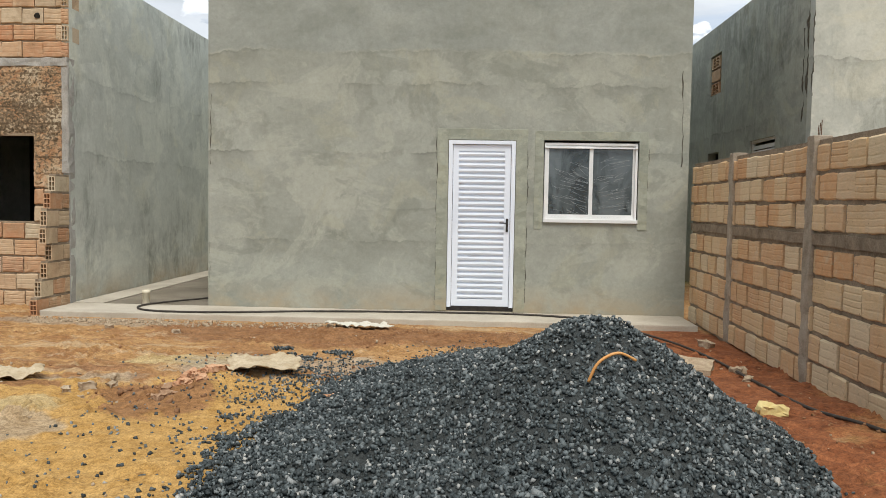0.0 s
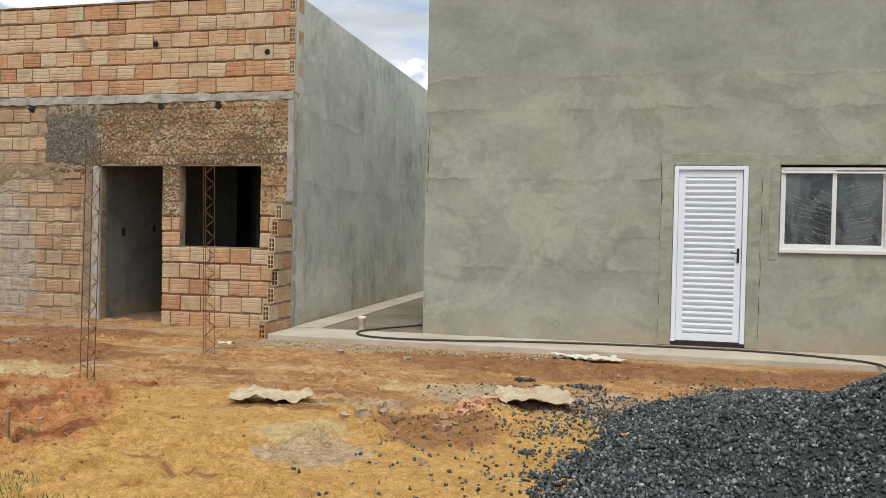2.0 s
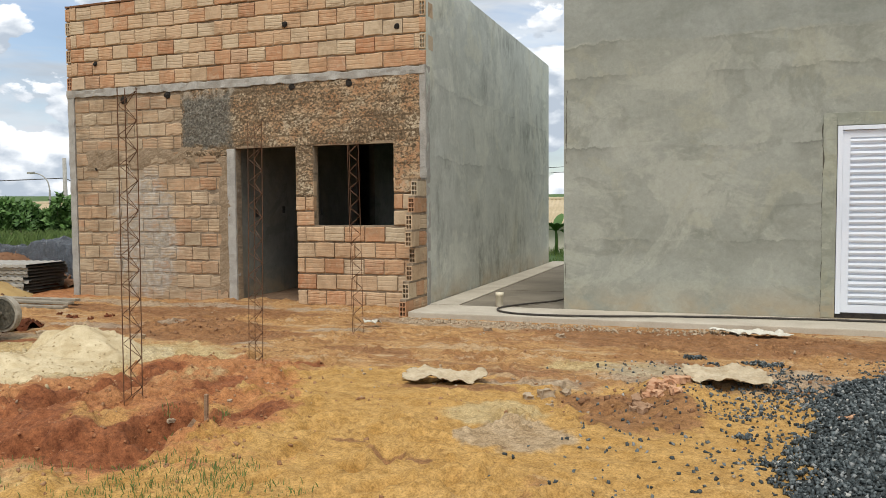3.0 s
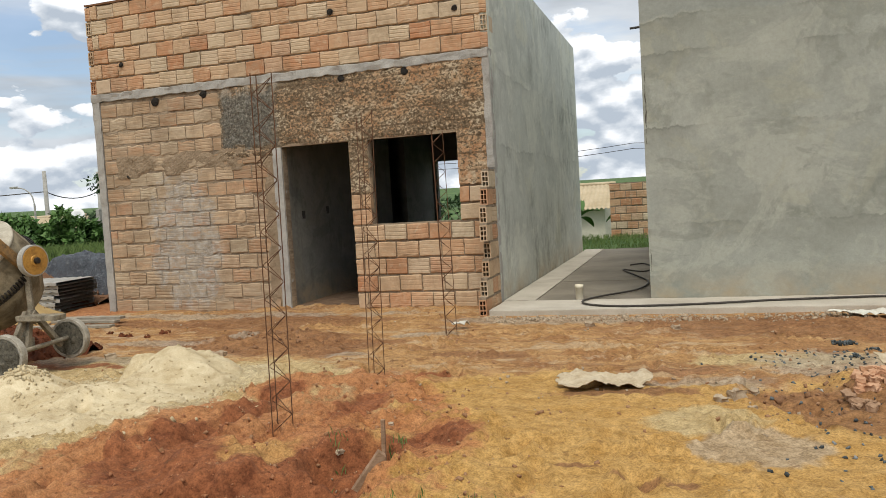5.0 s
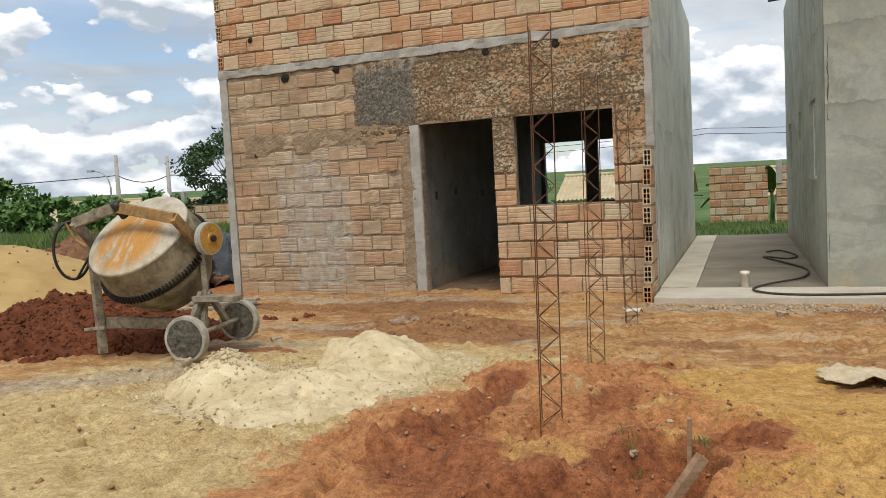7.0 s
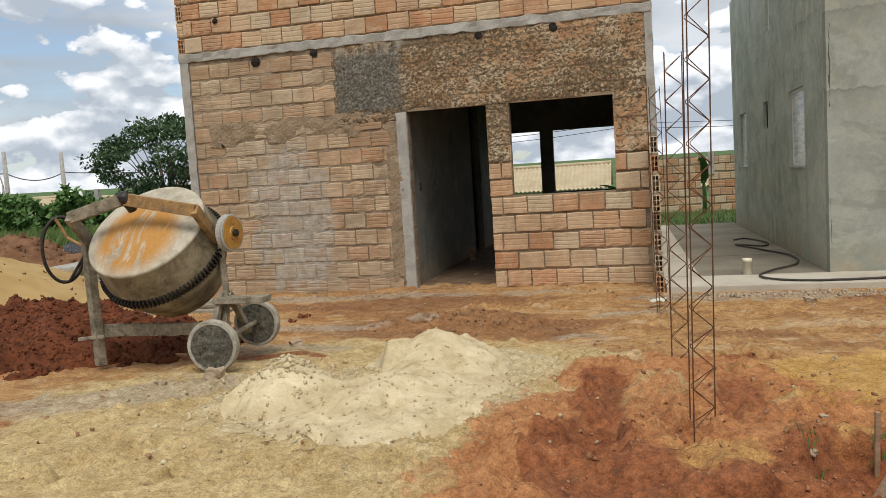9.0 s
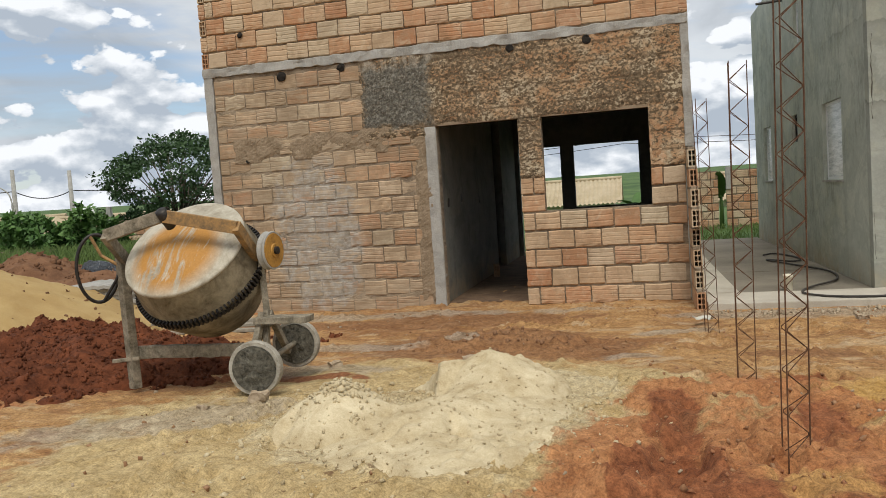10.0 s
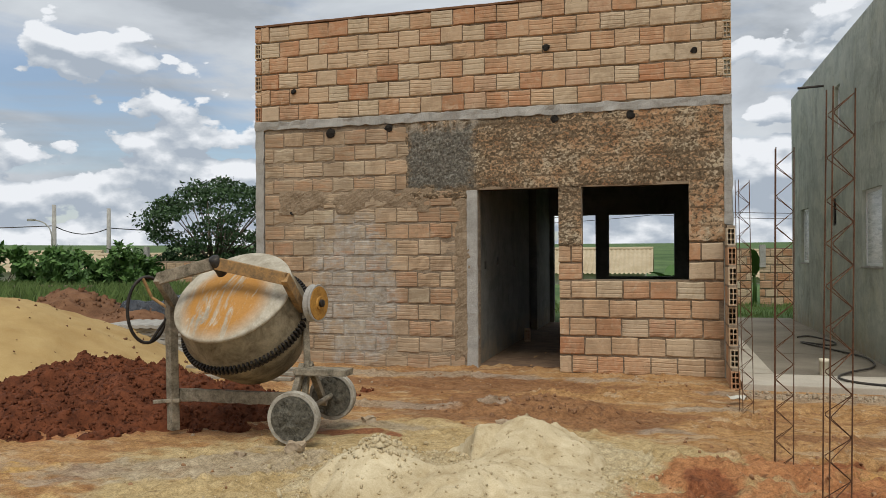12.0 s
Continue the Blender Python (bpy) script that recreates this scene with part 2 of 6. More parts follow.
# front toned down, M_GREYS and M_GREY2 lightened, to offset shade on side walls
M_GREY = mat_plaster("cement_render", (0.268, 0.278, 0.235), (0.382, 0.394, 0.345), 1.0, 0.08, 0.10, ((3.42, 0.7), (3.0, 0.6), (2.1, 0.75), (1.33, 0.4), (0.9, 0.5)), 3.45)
M_GREYS = mat_plaster("cement_render_side_lifted", (0.37, 0.385, 0.325), (0.53, 0.55, 0.48), 1.2, 0.25, 0.40, ((3.1, 0.5), (1.6, 0.4)))
M_GREYP = mat_plaster("cement_render_patch", (0.262, 0.275, 0.222), (0.36, 0.375, 0.31), 2.0, 0.2)
M_GREY2 = mat_plaster("cement_render_passage_lifted", (0.51, 0.53, 0.475), (0.67, 0.69, 0.63), 0.8, 0.10, 0.50, ((3.1, 0.5), (2.05, 0.6)))
M_GREYF = mat_plaster("cement_render_front_pale", (0.40, 0.415, 0.37), (0.53, 0.545, 0.49), 0.8, 0.12, 0.30, ((3.4, 0.8),))
# room walls: indoor shade deepened by a darker render tone
M_SHADEPL = mat_plaster("cement_render_inside_shade", (0.15, 0.152, 0.135), (0.24, 0.242, 0.22), 1.3)
M_BRICK = mat_brick("clay_block")
M_BRICKW = mat_brick("clay_block_smeared", True)
M_BRICKC = mat_brick("clay_block_clean_lifted", clean=True)
def mat_mortar_front():
    k = Mat("mortar_front", 0.95)
    n, f = k.noise(7, 7, 0.65, 0.4), k.noise(60, 5, 0.7)
    c = k.ramp(k.mix(0.35, n, f), (0.36, (0.10, 0.072, 0.047)), (0.64, (0.33, 0.26, 0.185)))
    return k.done(wash_over(k, smear_over(k, c)), k.mix(0.5, n, f), 0.8, 0.02)


M_MORTARF = mat_mortar_front()
M_MORTAR = mat_simple("mortar", (0.15, 0.11, 0.072), (0.33, 0.265, 0.19), 7, 0.95, 0, 0.8, 0.02)
M_CONC = mat_simple("concrete", (0.27, 0.26, 0.235), (0.45, 0.43, 0.39), 4, 0.9, 0, 0.6, 0.02)
M_SLAB = mat_simple("slab_concrete", (0.37, 0.325, 0.26), (0.54, 0.495, 0.41), 1.4, 0.8, 0, 0.3)
M_WHITE = mat_simple("white_paint", (0.70, 0.75, 0.83), (0.78, 0.82, 0.89), 2, 0.35, 0, 0.05, spec=0.5)
M_ALU = mat_simple("white_aluminium", (0.66, 0.67, 0.66), (0.78, 0.78, 0.77), 3, 0.4, 0, 0.05, spec=0.5)
M_DARKM = mat_simple("dark_metal", (0.02, 0.02, 0.022), (0.07, 0.06, 0.05), 12, 0.5, 0.6, 0.3)
M_RUST = mat_simple("rusty_steel", (0.06, 0.03, 0.016), (0.17, 0.085, 0.045), 25, 0.85, 0.2, 0.5, 0.003)
M_HOSE = mat_simple("black_rubber", (0.025, 0.022, 0.02), (0.07, 0.06, 0.05), 9, 0.6, 0, 0.2)
M_PVC = mat_simple("cream_pvc", (0.62, 0.56, 0.42), (0.72, 0.66, 0.52), 8, 0.5, 0, 0.1)
M_WOOD = mat_simple("weathered_board", (0.19, 0.11, 0.06), (0.38, 0.25, 0.155), 5, 0.85, 0, 0.5, 0.004, 50, (1, 1, 6))
M_GREYW = mat_simple("cement_caked_wood", (0.20, 0.175, 0.135), (0.38, 0.34, 0.27), 6, 0.92, 0, 0.7, 0.01, 45)
# the sheet's blue-grey sheen is mixed into its black colour
M_TARP = mat_simple("black_plastic_sheen", (0.02, 0.024, 0.03), (0.09, 0.105, 0.125), 5, 0.20, 0, 1.0, 0.06, spec=0.8)
M_TILE = mat_simple("clay_roof_tile", (0.40, 0.32, 0.20), (0.56, 0.47, 0.33), 1.2, 0.9, 0, 0.3)
M_SANDW = mat_simple("pale_sand", (0.37, 0.28, 0.15), (0.65, 0.555, 0.37), 5.0, 0.97, 0, 0.5, 0.010, 110)
M_SANDO = mat_simple("ochre_sand", (0.34, 0.22, 0.085), (0.46, 0.33, 0.145), 2.2, 0.97, 0, 0.35, 0.01, 110)
M_REDSOIL = mat_simple("red_soil", (0.055, 0.016, 0.006), (0.19, 0.058, 0.022), 9, 0.97, 0, 0.9, 0.02, 60)
M_BROWN = mat_simple("brown_soil", (0.115, 0.055, 0.028), (0.24, 0.125, 0.065), 5, 0.97, 0, 0.8, 0.02, 60)


def mat_ground():
    k = Mat("bare_earth", 0.96)
    warp = k.noise(1.3, 8, 0.66, 0.3)
    mid = k.noise(5.5, 6, 0.60)
    crumb = k.noise(24, 5, 0.62)
    fine = k.noise(95, 4, 0.6)
    tone = k.mix(0.35, mid, crumb)
    tan = k.ramp(tone, (0.36, (0.296, 0.152, 0.053)), (0.62, (0.448, 0.268, 0.116)))

    def layer(c, name, lo, hi, gain=1.0, edge=0.13):
        m = k.math("ADD", k.math("MULTIPLY", k.attr(name), 1.35), k.math("MULTIPLY", k.math("SUBTRACT", k.mix(0.6, warp, mid), 0.5), 2.2))
        m = k.ramp(m, (0.50 - edge, 0.0), (0.50 + edge, gain))
        return k.mix(m, c, k.ramp(tone, (0.36, lo), (0.62, hi)))

    # broad damp and dry patches of the tan earth
    for sc, st, lo, amt, col in ((0.8, (0.8, 1.3, 1), 0.53, 0.55, (0.240, 0.108, 0.044)), (1.9, (0.6, 1.7, 1), 0.54, 0.55, (0.216, 0.094, 0.038)), (1.4, (0.7, 1.6, 3), 0.55, 0.50, (0.464, 0.352, 0.216)), (3.2, (0.7, 1.5, 1), 0.57, 0.55, (0.480, 0.360, 0.224))):
        m = k.ramp(k.noise(sc, 9, 0.68, 0.25, st), (lo, 0.0), (lo + 0.05, amt))
        tan = k.mix(m, tan, col)
    c = layer(tan, "ochre", (0.360, 0.196, 0.048), (0.488, 0.300, 0.100), 0.92)
    c = layer(c, "pale", (0.360, 0.252, 0.108), (0.496, 0.380, 0.196), 0.95, 0.18)
    c = layer(c, "sand", (0.400, 0.308, 0.164), (0.528, 0.440, 0.276), 0.95, 0.22)
    c = layer(c, "mud", (0.150, 0.066, 0.026), (0.285, 0.140, 0.062), 0.85)
    c = layer(c, "red", (0.248, 0.086, 0.030), (0.432, 0.196, 0.078), 0.92)
    c = layer(c, "wet", (0.132, 0.039, 0.014), (0.288, 0.104, 0.042), 0.9, 0.10)
    c = layer(c, "grey", (0.208, 0.164, 0.112), (0.400, 0.340, 0.260), 0.6, 0.16)
    c = layer(c, "mound", (0.30, 0.155, 0.05), (0.46, 0.27, 0.095), 0.8, 0.2)
    c = k.mix(0.68, c, k.ramp(fine, (0.34, 0.5), (0.60, 1.18)), "MULTIPLY")
    c = k.mix(0.42, c, k.ramp(crumb, (0.36, 0.6), (0.56, 1.14)), "MULTIPLY")
    # shade of small crevices painted in as dark brown spots
    hole = k.math("MULTIPLY", k.ramp(k.noise(11.0, 6, 0.66, 0.1, (0.8, 1.2, 1)), (0.60, 0.0), (0.65, 1.0)), k.ramp(k.noise(1.1, 5, 0.6, 0.5), (0.44, 0.05), (0.60, 1.0)))
    c = k.mix(k.math("MULTIPLY", hole, 0.75), c, (0.112, 0.050, 0.022))
    far = k.attr("green")
    g = k.ramp(k.noise(0.09, 6, 0.7), (0.38, (0.04, 0.085, 0.02)), (0.62, (0.105, 0.165, 0.05)))
    c = k.mix(far, c, g)
    return k.done(c, k.mix(0.45, crumb, fine), 0.75, 0.016)


M_GROUND = mat_ground()


def mat_gravel():
    k = Mat("crushed_stone", 0.62, 0, 0.5)
    r = k.island()
    c = k.ramp(r, (0.0, (0.012, 0.018, 0.019)), (0.50, (0.050, 0.064, 0.067)), (0.86, (0.128, 0.15, 0.154)), (0.97, (0.27, 0.28, 0.275)), (1.0, (0.46, 0.45, 0.41)))
    f = k.noise(160, 4, 0.7)
    c = k.mix(0.5, c, k.ramp(f, (0.3, 0.5), (0.7, 1.25)), "MULTIPLY")
    return k.done(c, f, 0.4, 0.003)


M_GRAVEL = mat_gravel()


def mat_leaf(name, a, b):
    k = Mat(name, 0.6, 0, 0.35)
    c = k.mix(0.5, k.ramp(k.island(), (0.0, a), (1.0, b)), k.ramp(k.noise(1.2, 4), (0.3, a), (0.7, b)))
    return k.done(c)


M_LEAF = mat_leaf("leaf_green", (0.035, 0.09, 0.02), (0.13, 0.24, 0.055))
M_LEAFD = mat_leaf("leaf_dark", (0.018, 0.045, 0.014), (0.055, 0.105, 0.032))
M_GRASS = mat_leaf("grass_blade", (0.07, 0.13, 0.03), (0.20, 0.27, 0.08))
M_BARK = mat_simple("bark", (0.06, 0.045, 0.03), (0.14, 0.11, 0.08), 8)


def mat_glass():
    k = Mat("window_glass", 0.05, 0, 0.5)
    k.b.inputs["Transmission Weight"].default_value = 1.0
    k.b.inputs["IOR"].default_value = 1.45
    return k.done((0.75, 0.78, 0.78))


M_GLASS = mat_glass()


def mat_pane():
    """Glass under a clinging protective film; sky reflection is put into its cloudy blue-grey base."""
    k = Mat("filmed_window_glass", 0.12, 0, 0.7)
    k.b.inputs["Transmission Weight"].default_value = 0.35
    n = k.noise(3.0, 6, 0.6, 0.8, (1.2, 1, 0.8))
    return k.done(k.ramp(n, (0.40, (0.045, 0.06, 0.066)), (0.60, (0.17, 0.20, 0.21))), k.noise(9, 5, 0.6, 0.5, (1.5, 1, 3)), 0.25, 0.01)


M_PANE = mat_pane()


# ---- builders ----
def quadbox(bm, x0, x1, y0, y1, z0, z1):
    v = [bm.verts.new(p) for p in ((x0, y0, z0), (x1, y0, z0), (x1, y1, z0), (x0, y1, z0), (x0, y0, z1), (x1, y0, z1), (x1, y1, z1), (x0, y1, z1))]
    for f in ((3, 2, 1, 0), (4, 5, 6, 7), (0, 1, 5, 4), (1, 2, 6, 5), (2, 3, 7, 6), (3, 0, 4, 7)):
        bm.faces.new([v[i] for i in f])
    return v


def box(x0, x1, y0, y1, z0, z1, bevel=0.0):
    bm = bmesh.new()
    quadbox(bm, x0, x1, y0, y1, z0, z1)
    if bevel:
        bmesh.ops.bevel(bm, geom=bm.edges[:], offset=bevel, segments=2, affect="EDGES", profile=0.6)
    return bm


def rough_box(x0, x1, y0, y1, z0, z1, step=0.06, amp=0.008, bevel=0.01):
    """A cast or worn block: bevelled, cut up and unevenly pushed about."""
    bm = box(x0, x1, y0, y1, z0, z1, bevel)
    for ax, (a, b) in enumerate(((x0, x1), (y0, y1), (z0, z1))):
        n = int((b - a) / step)
        for i in range(1, n):
            no = [0, 0, 0]
            no[ax] = 1
            co = [0, 0, 0]
            co[ax] = a + (b - a) * i / n
            bmesh.ops.bisect_plane(bm, geom=bm.verts[:] + bm.edges[:] + bm.faces[:], plane_co=co, plane_no=no)
    for v in bm.verts:
        v.co += noise.noise_vector(v.co * 9) * amp
    return bm


def tube(pts, r, sides=8, bm=None, closed=False):
    """A pipe along points."""
    bm = bm or bmesh.new()
    pts = [Vector(p) for p in pts]
    rings, n = [], len(pts)
    rad = r if isinstance(r, (list, tuple)) else [r] * n
    side = None
    for i, p in enumerate(pts):
        d = (pts[(i + 1) % n if closed else min(i + 1, n - 1)] - pts[(i - 1) % n if closed else max(i - 1, 0)]).normalized()
        if side is None:
            side = d.orthogonal().normalized()
        side = (side - d * side.dot(d)).normalized()
        w = d.cross(side)
        rings.append([bm.verts.new(p + (side * math.cos(a) + w * math.sin(a)) * rad[i]) for a in (2 * math.pi * j / sides for j in range(sides))])
    for i in range(n if closed else n - 1):
        a, b = rings[i], rings[(i + 1) % n]
        for j in range(sides):
            bm.faces.new((a[j], a[(j + 1) % sides], b[(j + 1) % sides], b[j]))
    if not closed:
        bm.faces.new(rings[0][::-1])
        bm.faces.new(rings[-1])
    return bm


def smooth_path(pts, k=6):
    out, n = [], len(pts)
    P = [Vector(p) for p in pts]
    for i in range(n - 1):
        a, b, c, d = P[max(i - 1, 0)], P[i], P[i + 1], P[min(i + 2, n - 1)]
        for j in range(k):
            t = j / k
            out.append(0.5 * ((2 * b) + (c - a) * t + (2 * a - 5 * b + 4 * c - d) * t * t + (3 * b - a - 3 * c + d) * t ** 3))
    return out + [P[-1]]


def lathe(profile, n=48, closed_ends=True):
    """Turn (radius, height) rows round z."""
    bm = bmesh.new()
    rings = [[bm.verts.new((r * math.cos(2 * math.pi * j / n), r * math.sin(2 * math.pi * j / n), z)) for j in range(n)] for r, z in profile]
    for a, b in zip(rings, rings[1:]):
        for j in range(n):
            bm.faces.new((a[j], a[(j + 1) % n], b[(j + 1) % n], b[j]))
    if closed_ends:
        bm.faces.new(rings[0][::-1])
        bm.faces.new(rings[-1])
    return bm


def mesh_of(bm, name, mat, smooth=False):
    bmesh.ops.recalc_face_normals(bm, faces=bm.faces[:])
    me = bpy.data.meshes.new(name)
    bm.to_mesh(me)
    bm.free()
    for m in mat if isinstance(mat, (list, tuple)) else (mat,):
        me.materials.append(m)
    if smooth:
        me.shade_smooth()
    return me


def part(name, bm, material, parent=None, label="", at=None, smooth=False):
    ob = new(name, mesh_of(bm, name, material, smooth))
    ob.parent = parent
    if at is not None:
        ob.matrix_basis = at
    return tagged(ob, label)


def thing(name, label, category, at=None, group="", kind=""):
    ob = new(name)
    ob.empty_display_size = 0.1
    if at is not None:
        ob.matrix_basis = at
    return tagged(ob, label, category, group, kind)


def wall_mesh(u0, u1, z0, z1, d0, d1, holes=(), axis="x"):
    """A wall along x (or y) of thickness d0..d1, with openings (u0, u1, z0, z1) cut through it."""
    us = sorted({u0, u1, *[h[0] for h in holes], *[h[1] for h in holes]})
    zs = sorted({z0, z1, *[h[2] for h in holes], *[h[3] for h in holes]})
    us = [u for u in us if u0 <= u <= u1]
    zs = [z for z in zs if z0 <= z <= z1]
    full = lambda i, j: 0 <= i < len(us) - 1 and 0 <= j < len(zs) - 1 and not any(h[0] <= us[i] and us[i + 1] <= h[1] and h[2] <= zs[j] and zs[j + 1] <= h[3] for h in holes)
    bm = bmesh.new()
    cache = {}

    def v(u, d, z):
        key = (round(u, 4), round(d, 4), round(z, 4))
        if key not in cache:
            cache[key] = bm.verts.new((u, d, z) if axis == "x" else (d, u, z))
        return cache[key]

    for i in range(len(us) - 1):
        for j in range(len(zs) - 1):
            if not full(i, j):
                continue
            a, b, c, e = us[i], us[i + 1], zs[j], zs[j + 1]
            for d in (d0, d1):
                bm.faces.new((v(a, d, c), v(b, d, c), v(b, d, e), v(a, d, e)))
            for u, di in ((a, -1), (b, 1)):
                if not full(i + di, j):
                    bm.faces.new((v(u, d0, c), v(u, d1, c), v(u, d1, e), v(u, d0, e)))
            for z, dj in ((c, -1), (e, 1)):
                if not full(i, j + dj):
                    bm.faces.new((v(a, d0, z), v(b, d0, z), v(b, d1, z), v(a, d1, z)))
    return bm


def fast_mesh(name, verts, faces, mat, smooth=False):
    me = bpy.data.meshes.new(name)
    me.from_pydata(verts, [], faces)
    me.materials.append(mat)
    if smooth:
        me.shade_smooth()
    return me


def sstep(a, b, x):
    t = np.clip((x - a) / (b - a), 0, 1)
    return t * t * (3 - 2 * t)


HASH = np.random.RandomState(77).uniform(-1, 1, 1024)
HASH_I = np.random.RandomState(78).permutation(1024)


def fnoise(x, y, scale, seed=0.0, octaves=3):
    """Smooth lattice noise over arrays, about -1 to 1."""
    out, amp, tot = np.zeros_like(x, dtype=float), 1.0, 0.0
    for o in range(octaves):
        s = scale * 2 ** o
        px, py = x * s + 17.3 * o + seed, y * s + 9.1 * o - seed * 1.7
        ix, iy = np.floor(px), np.floor(py)
        fx, fy = px - ix, py - iy
        fx, fy = fx * fx * (3 - 2 * fx), fy * fy * (3 - 2 * fy)
        h = lambda a, b: HASH[(HASH_I[(a + 4096).astype(np.int64) & 1023] + (b + 4096).astype(np.int64) + int(seed * 13)) & 1023]
        v = (h(ix, iy) * (1 - fx) + h(ix + 1, iy) * fx) * (1 - fy) + (h(ix, iy + 1) * (1 - fx) + h(ix + 1, iy + 1) * fx) * fy
        out += amp * v
        tot += amp
        amp *= 0.5
    return out / tot


def blob(x, y, cx, cy, rx, ry, turn=0.0):
    a = radians(turn)
    dx, dy = x - cx, y - cy
    u, v = dx * math.cos(a) + dy * math.sin(a), -dx * math.sin(a) + dy * math.cos(a)
    return np.clip(1.25 - np.sqrt((u / rx) ** 2 + (v / ry) ** 2) * 0.85, 0, 1)


# ---- ground ----
FOOT = random.Random(19)
PRINTS = [(FOOT.uniform(*ax_), FOOT.uniform(*ay_), FOOT.uniform(50, 130)) for ax_, ay_, n_ in (((-4.6, -2.4), (3.2, 5.6), 26), ((-9.2, -6.4), (3.4, 5.0), 24), ((-6.6, -4.9), (4.6, 6.6), 14), ((-6.0, -1.0), (6.4, 8.6), 22)) for _ in range(n_)]
RED_ZONE = ((-5.75, 4.75, 0.8, 1.25, 12), (-5.1, 4.25, 0.62, 0.75), (-6.3, 4.3, 0.40, 0.9), (-5.5, 3.7, 1.1, 0.65), (-6.2, 5.9, 0.35, 0.55), (-5.3, 5.6, 0.45, 0.55))
WET_ZONE = ((-5.05, 4.25, 0.34, 0.34), (-6.25, 4.35, 0.22, 0.5), (-5.25, 3.65, 0.75, 0.30), (-4.72, 4.65, 0.24, 0.13), (-5.42, 5.35, 0.20, 0.45), (-6.18, 5.5, 0.18, 0.55), (-5.3, 6.48, 0.34, 0.10), (-5.85, 4.0, 0.25, 0.25))


def print_relief():
    """Footprints: shallow long hollows with raised rims, over x -10..0, y 3..9."""
    X, Y = np.meshgrid(np.arange(-10, 0, 0.02), np.arange(3, 9, 0.02))
    Z = np.zeros_like(X)
    for px_, py_, turn in PRINTS:
        i, j = int((px_ + 10) / 0.02), int((py_ - 3) / 0.02)
        w = (slice(max(j - 18, 0), j + 18), slice(max(i - 18, 0), i + 18))
        ca, sa = math.cos(radians(turn)), math.sin(radians(turn))
        u, v = (X[w] - px_) * ca + (Y[w] - py_) * sa, -(X[w] - px_) * sa + (Y[w] - py_) * ca
        e = (u / 0.14) ** 2 + (v / 0.05) ** 2
        Z[w] += -0.042 * np.exp(-e * e) + 0.018 * np.exp(-(e - 2.2) ** 2)
    return Z


RELIEF = print_relief()


def trodden(x, y):
    u, v = np.clip((x + 10) / 0.02, 0, RELIEF.shape[1] - 1.001), np.clip((y - 3) / 0.02, 0, RELIEF.shape[0] - 1.001)
    i, j = u.astype(int), v.astype(int)
    a, b = u - i, v - j
    z = (RELIEF[j, i] * (1 - a) + RELIEF[j, i + 1] * a) * (1 - b) + (RELIEF[j + 1, i] * (1 - a) + RELIEF[j + 1, i + 1] * a) * b
    return z * ((x > -10) & (x < 0) & (y > 3) & (y < 9))


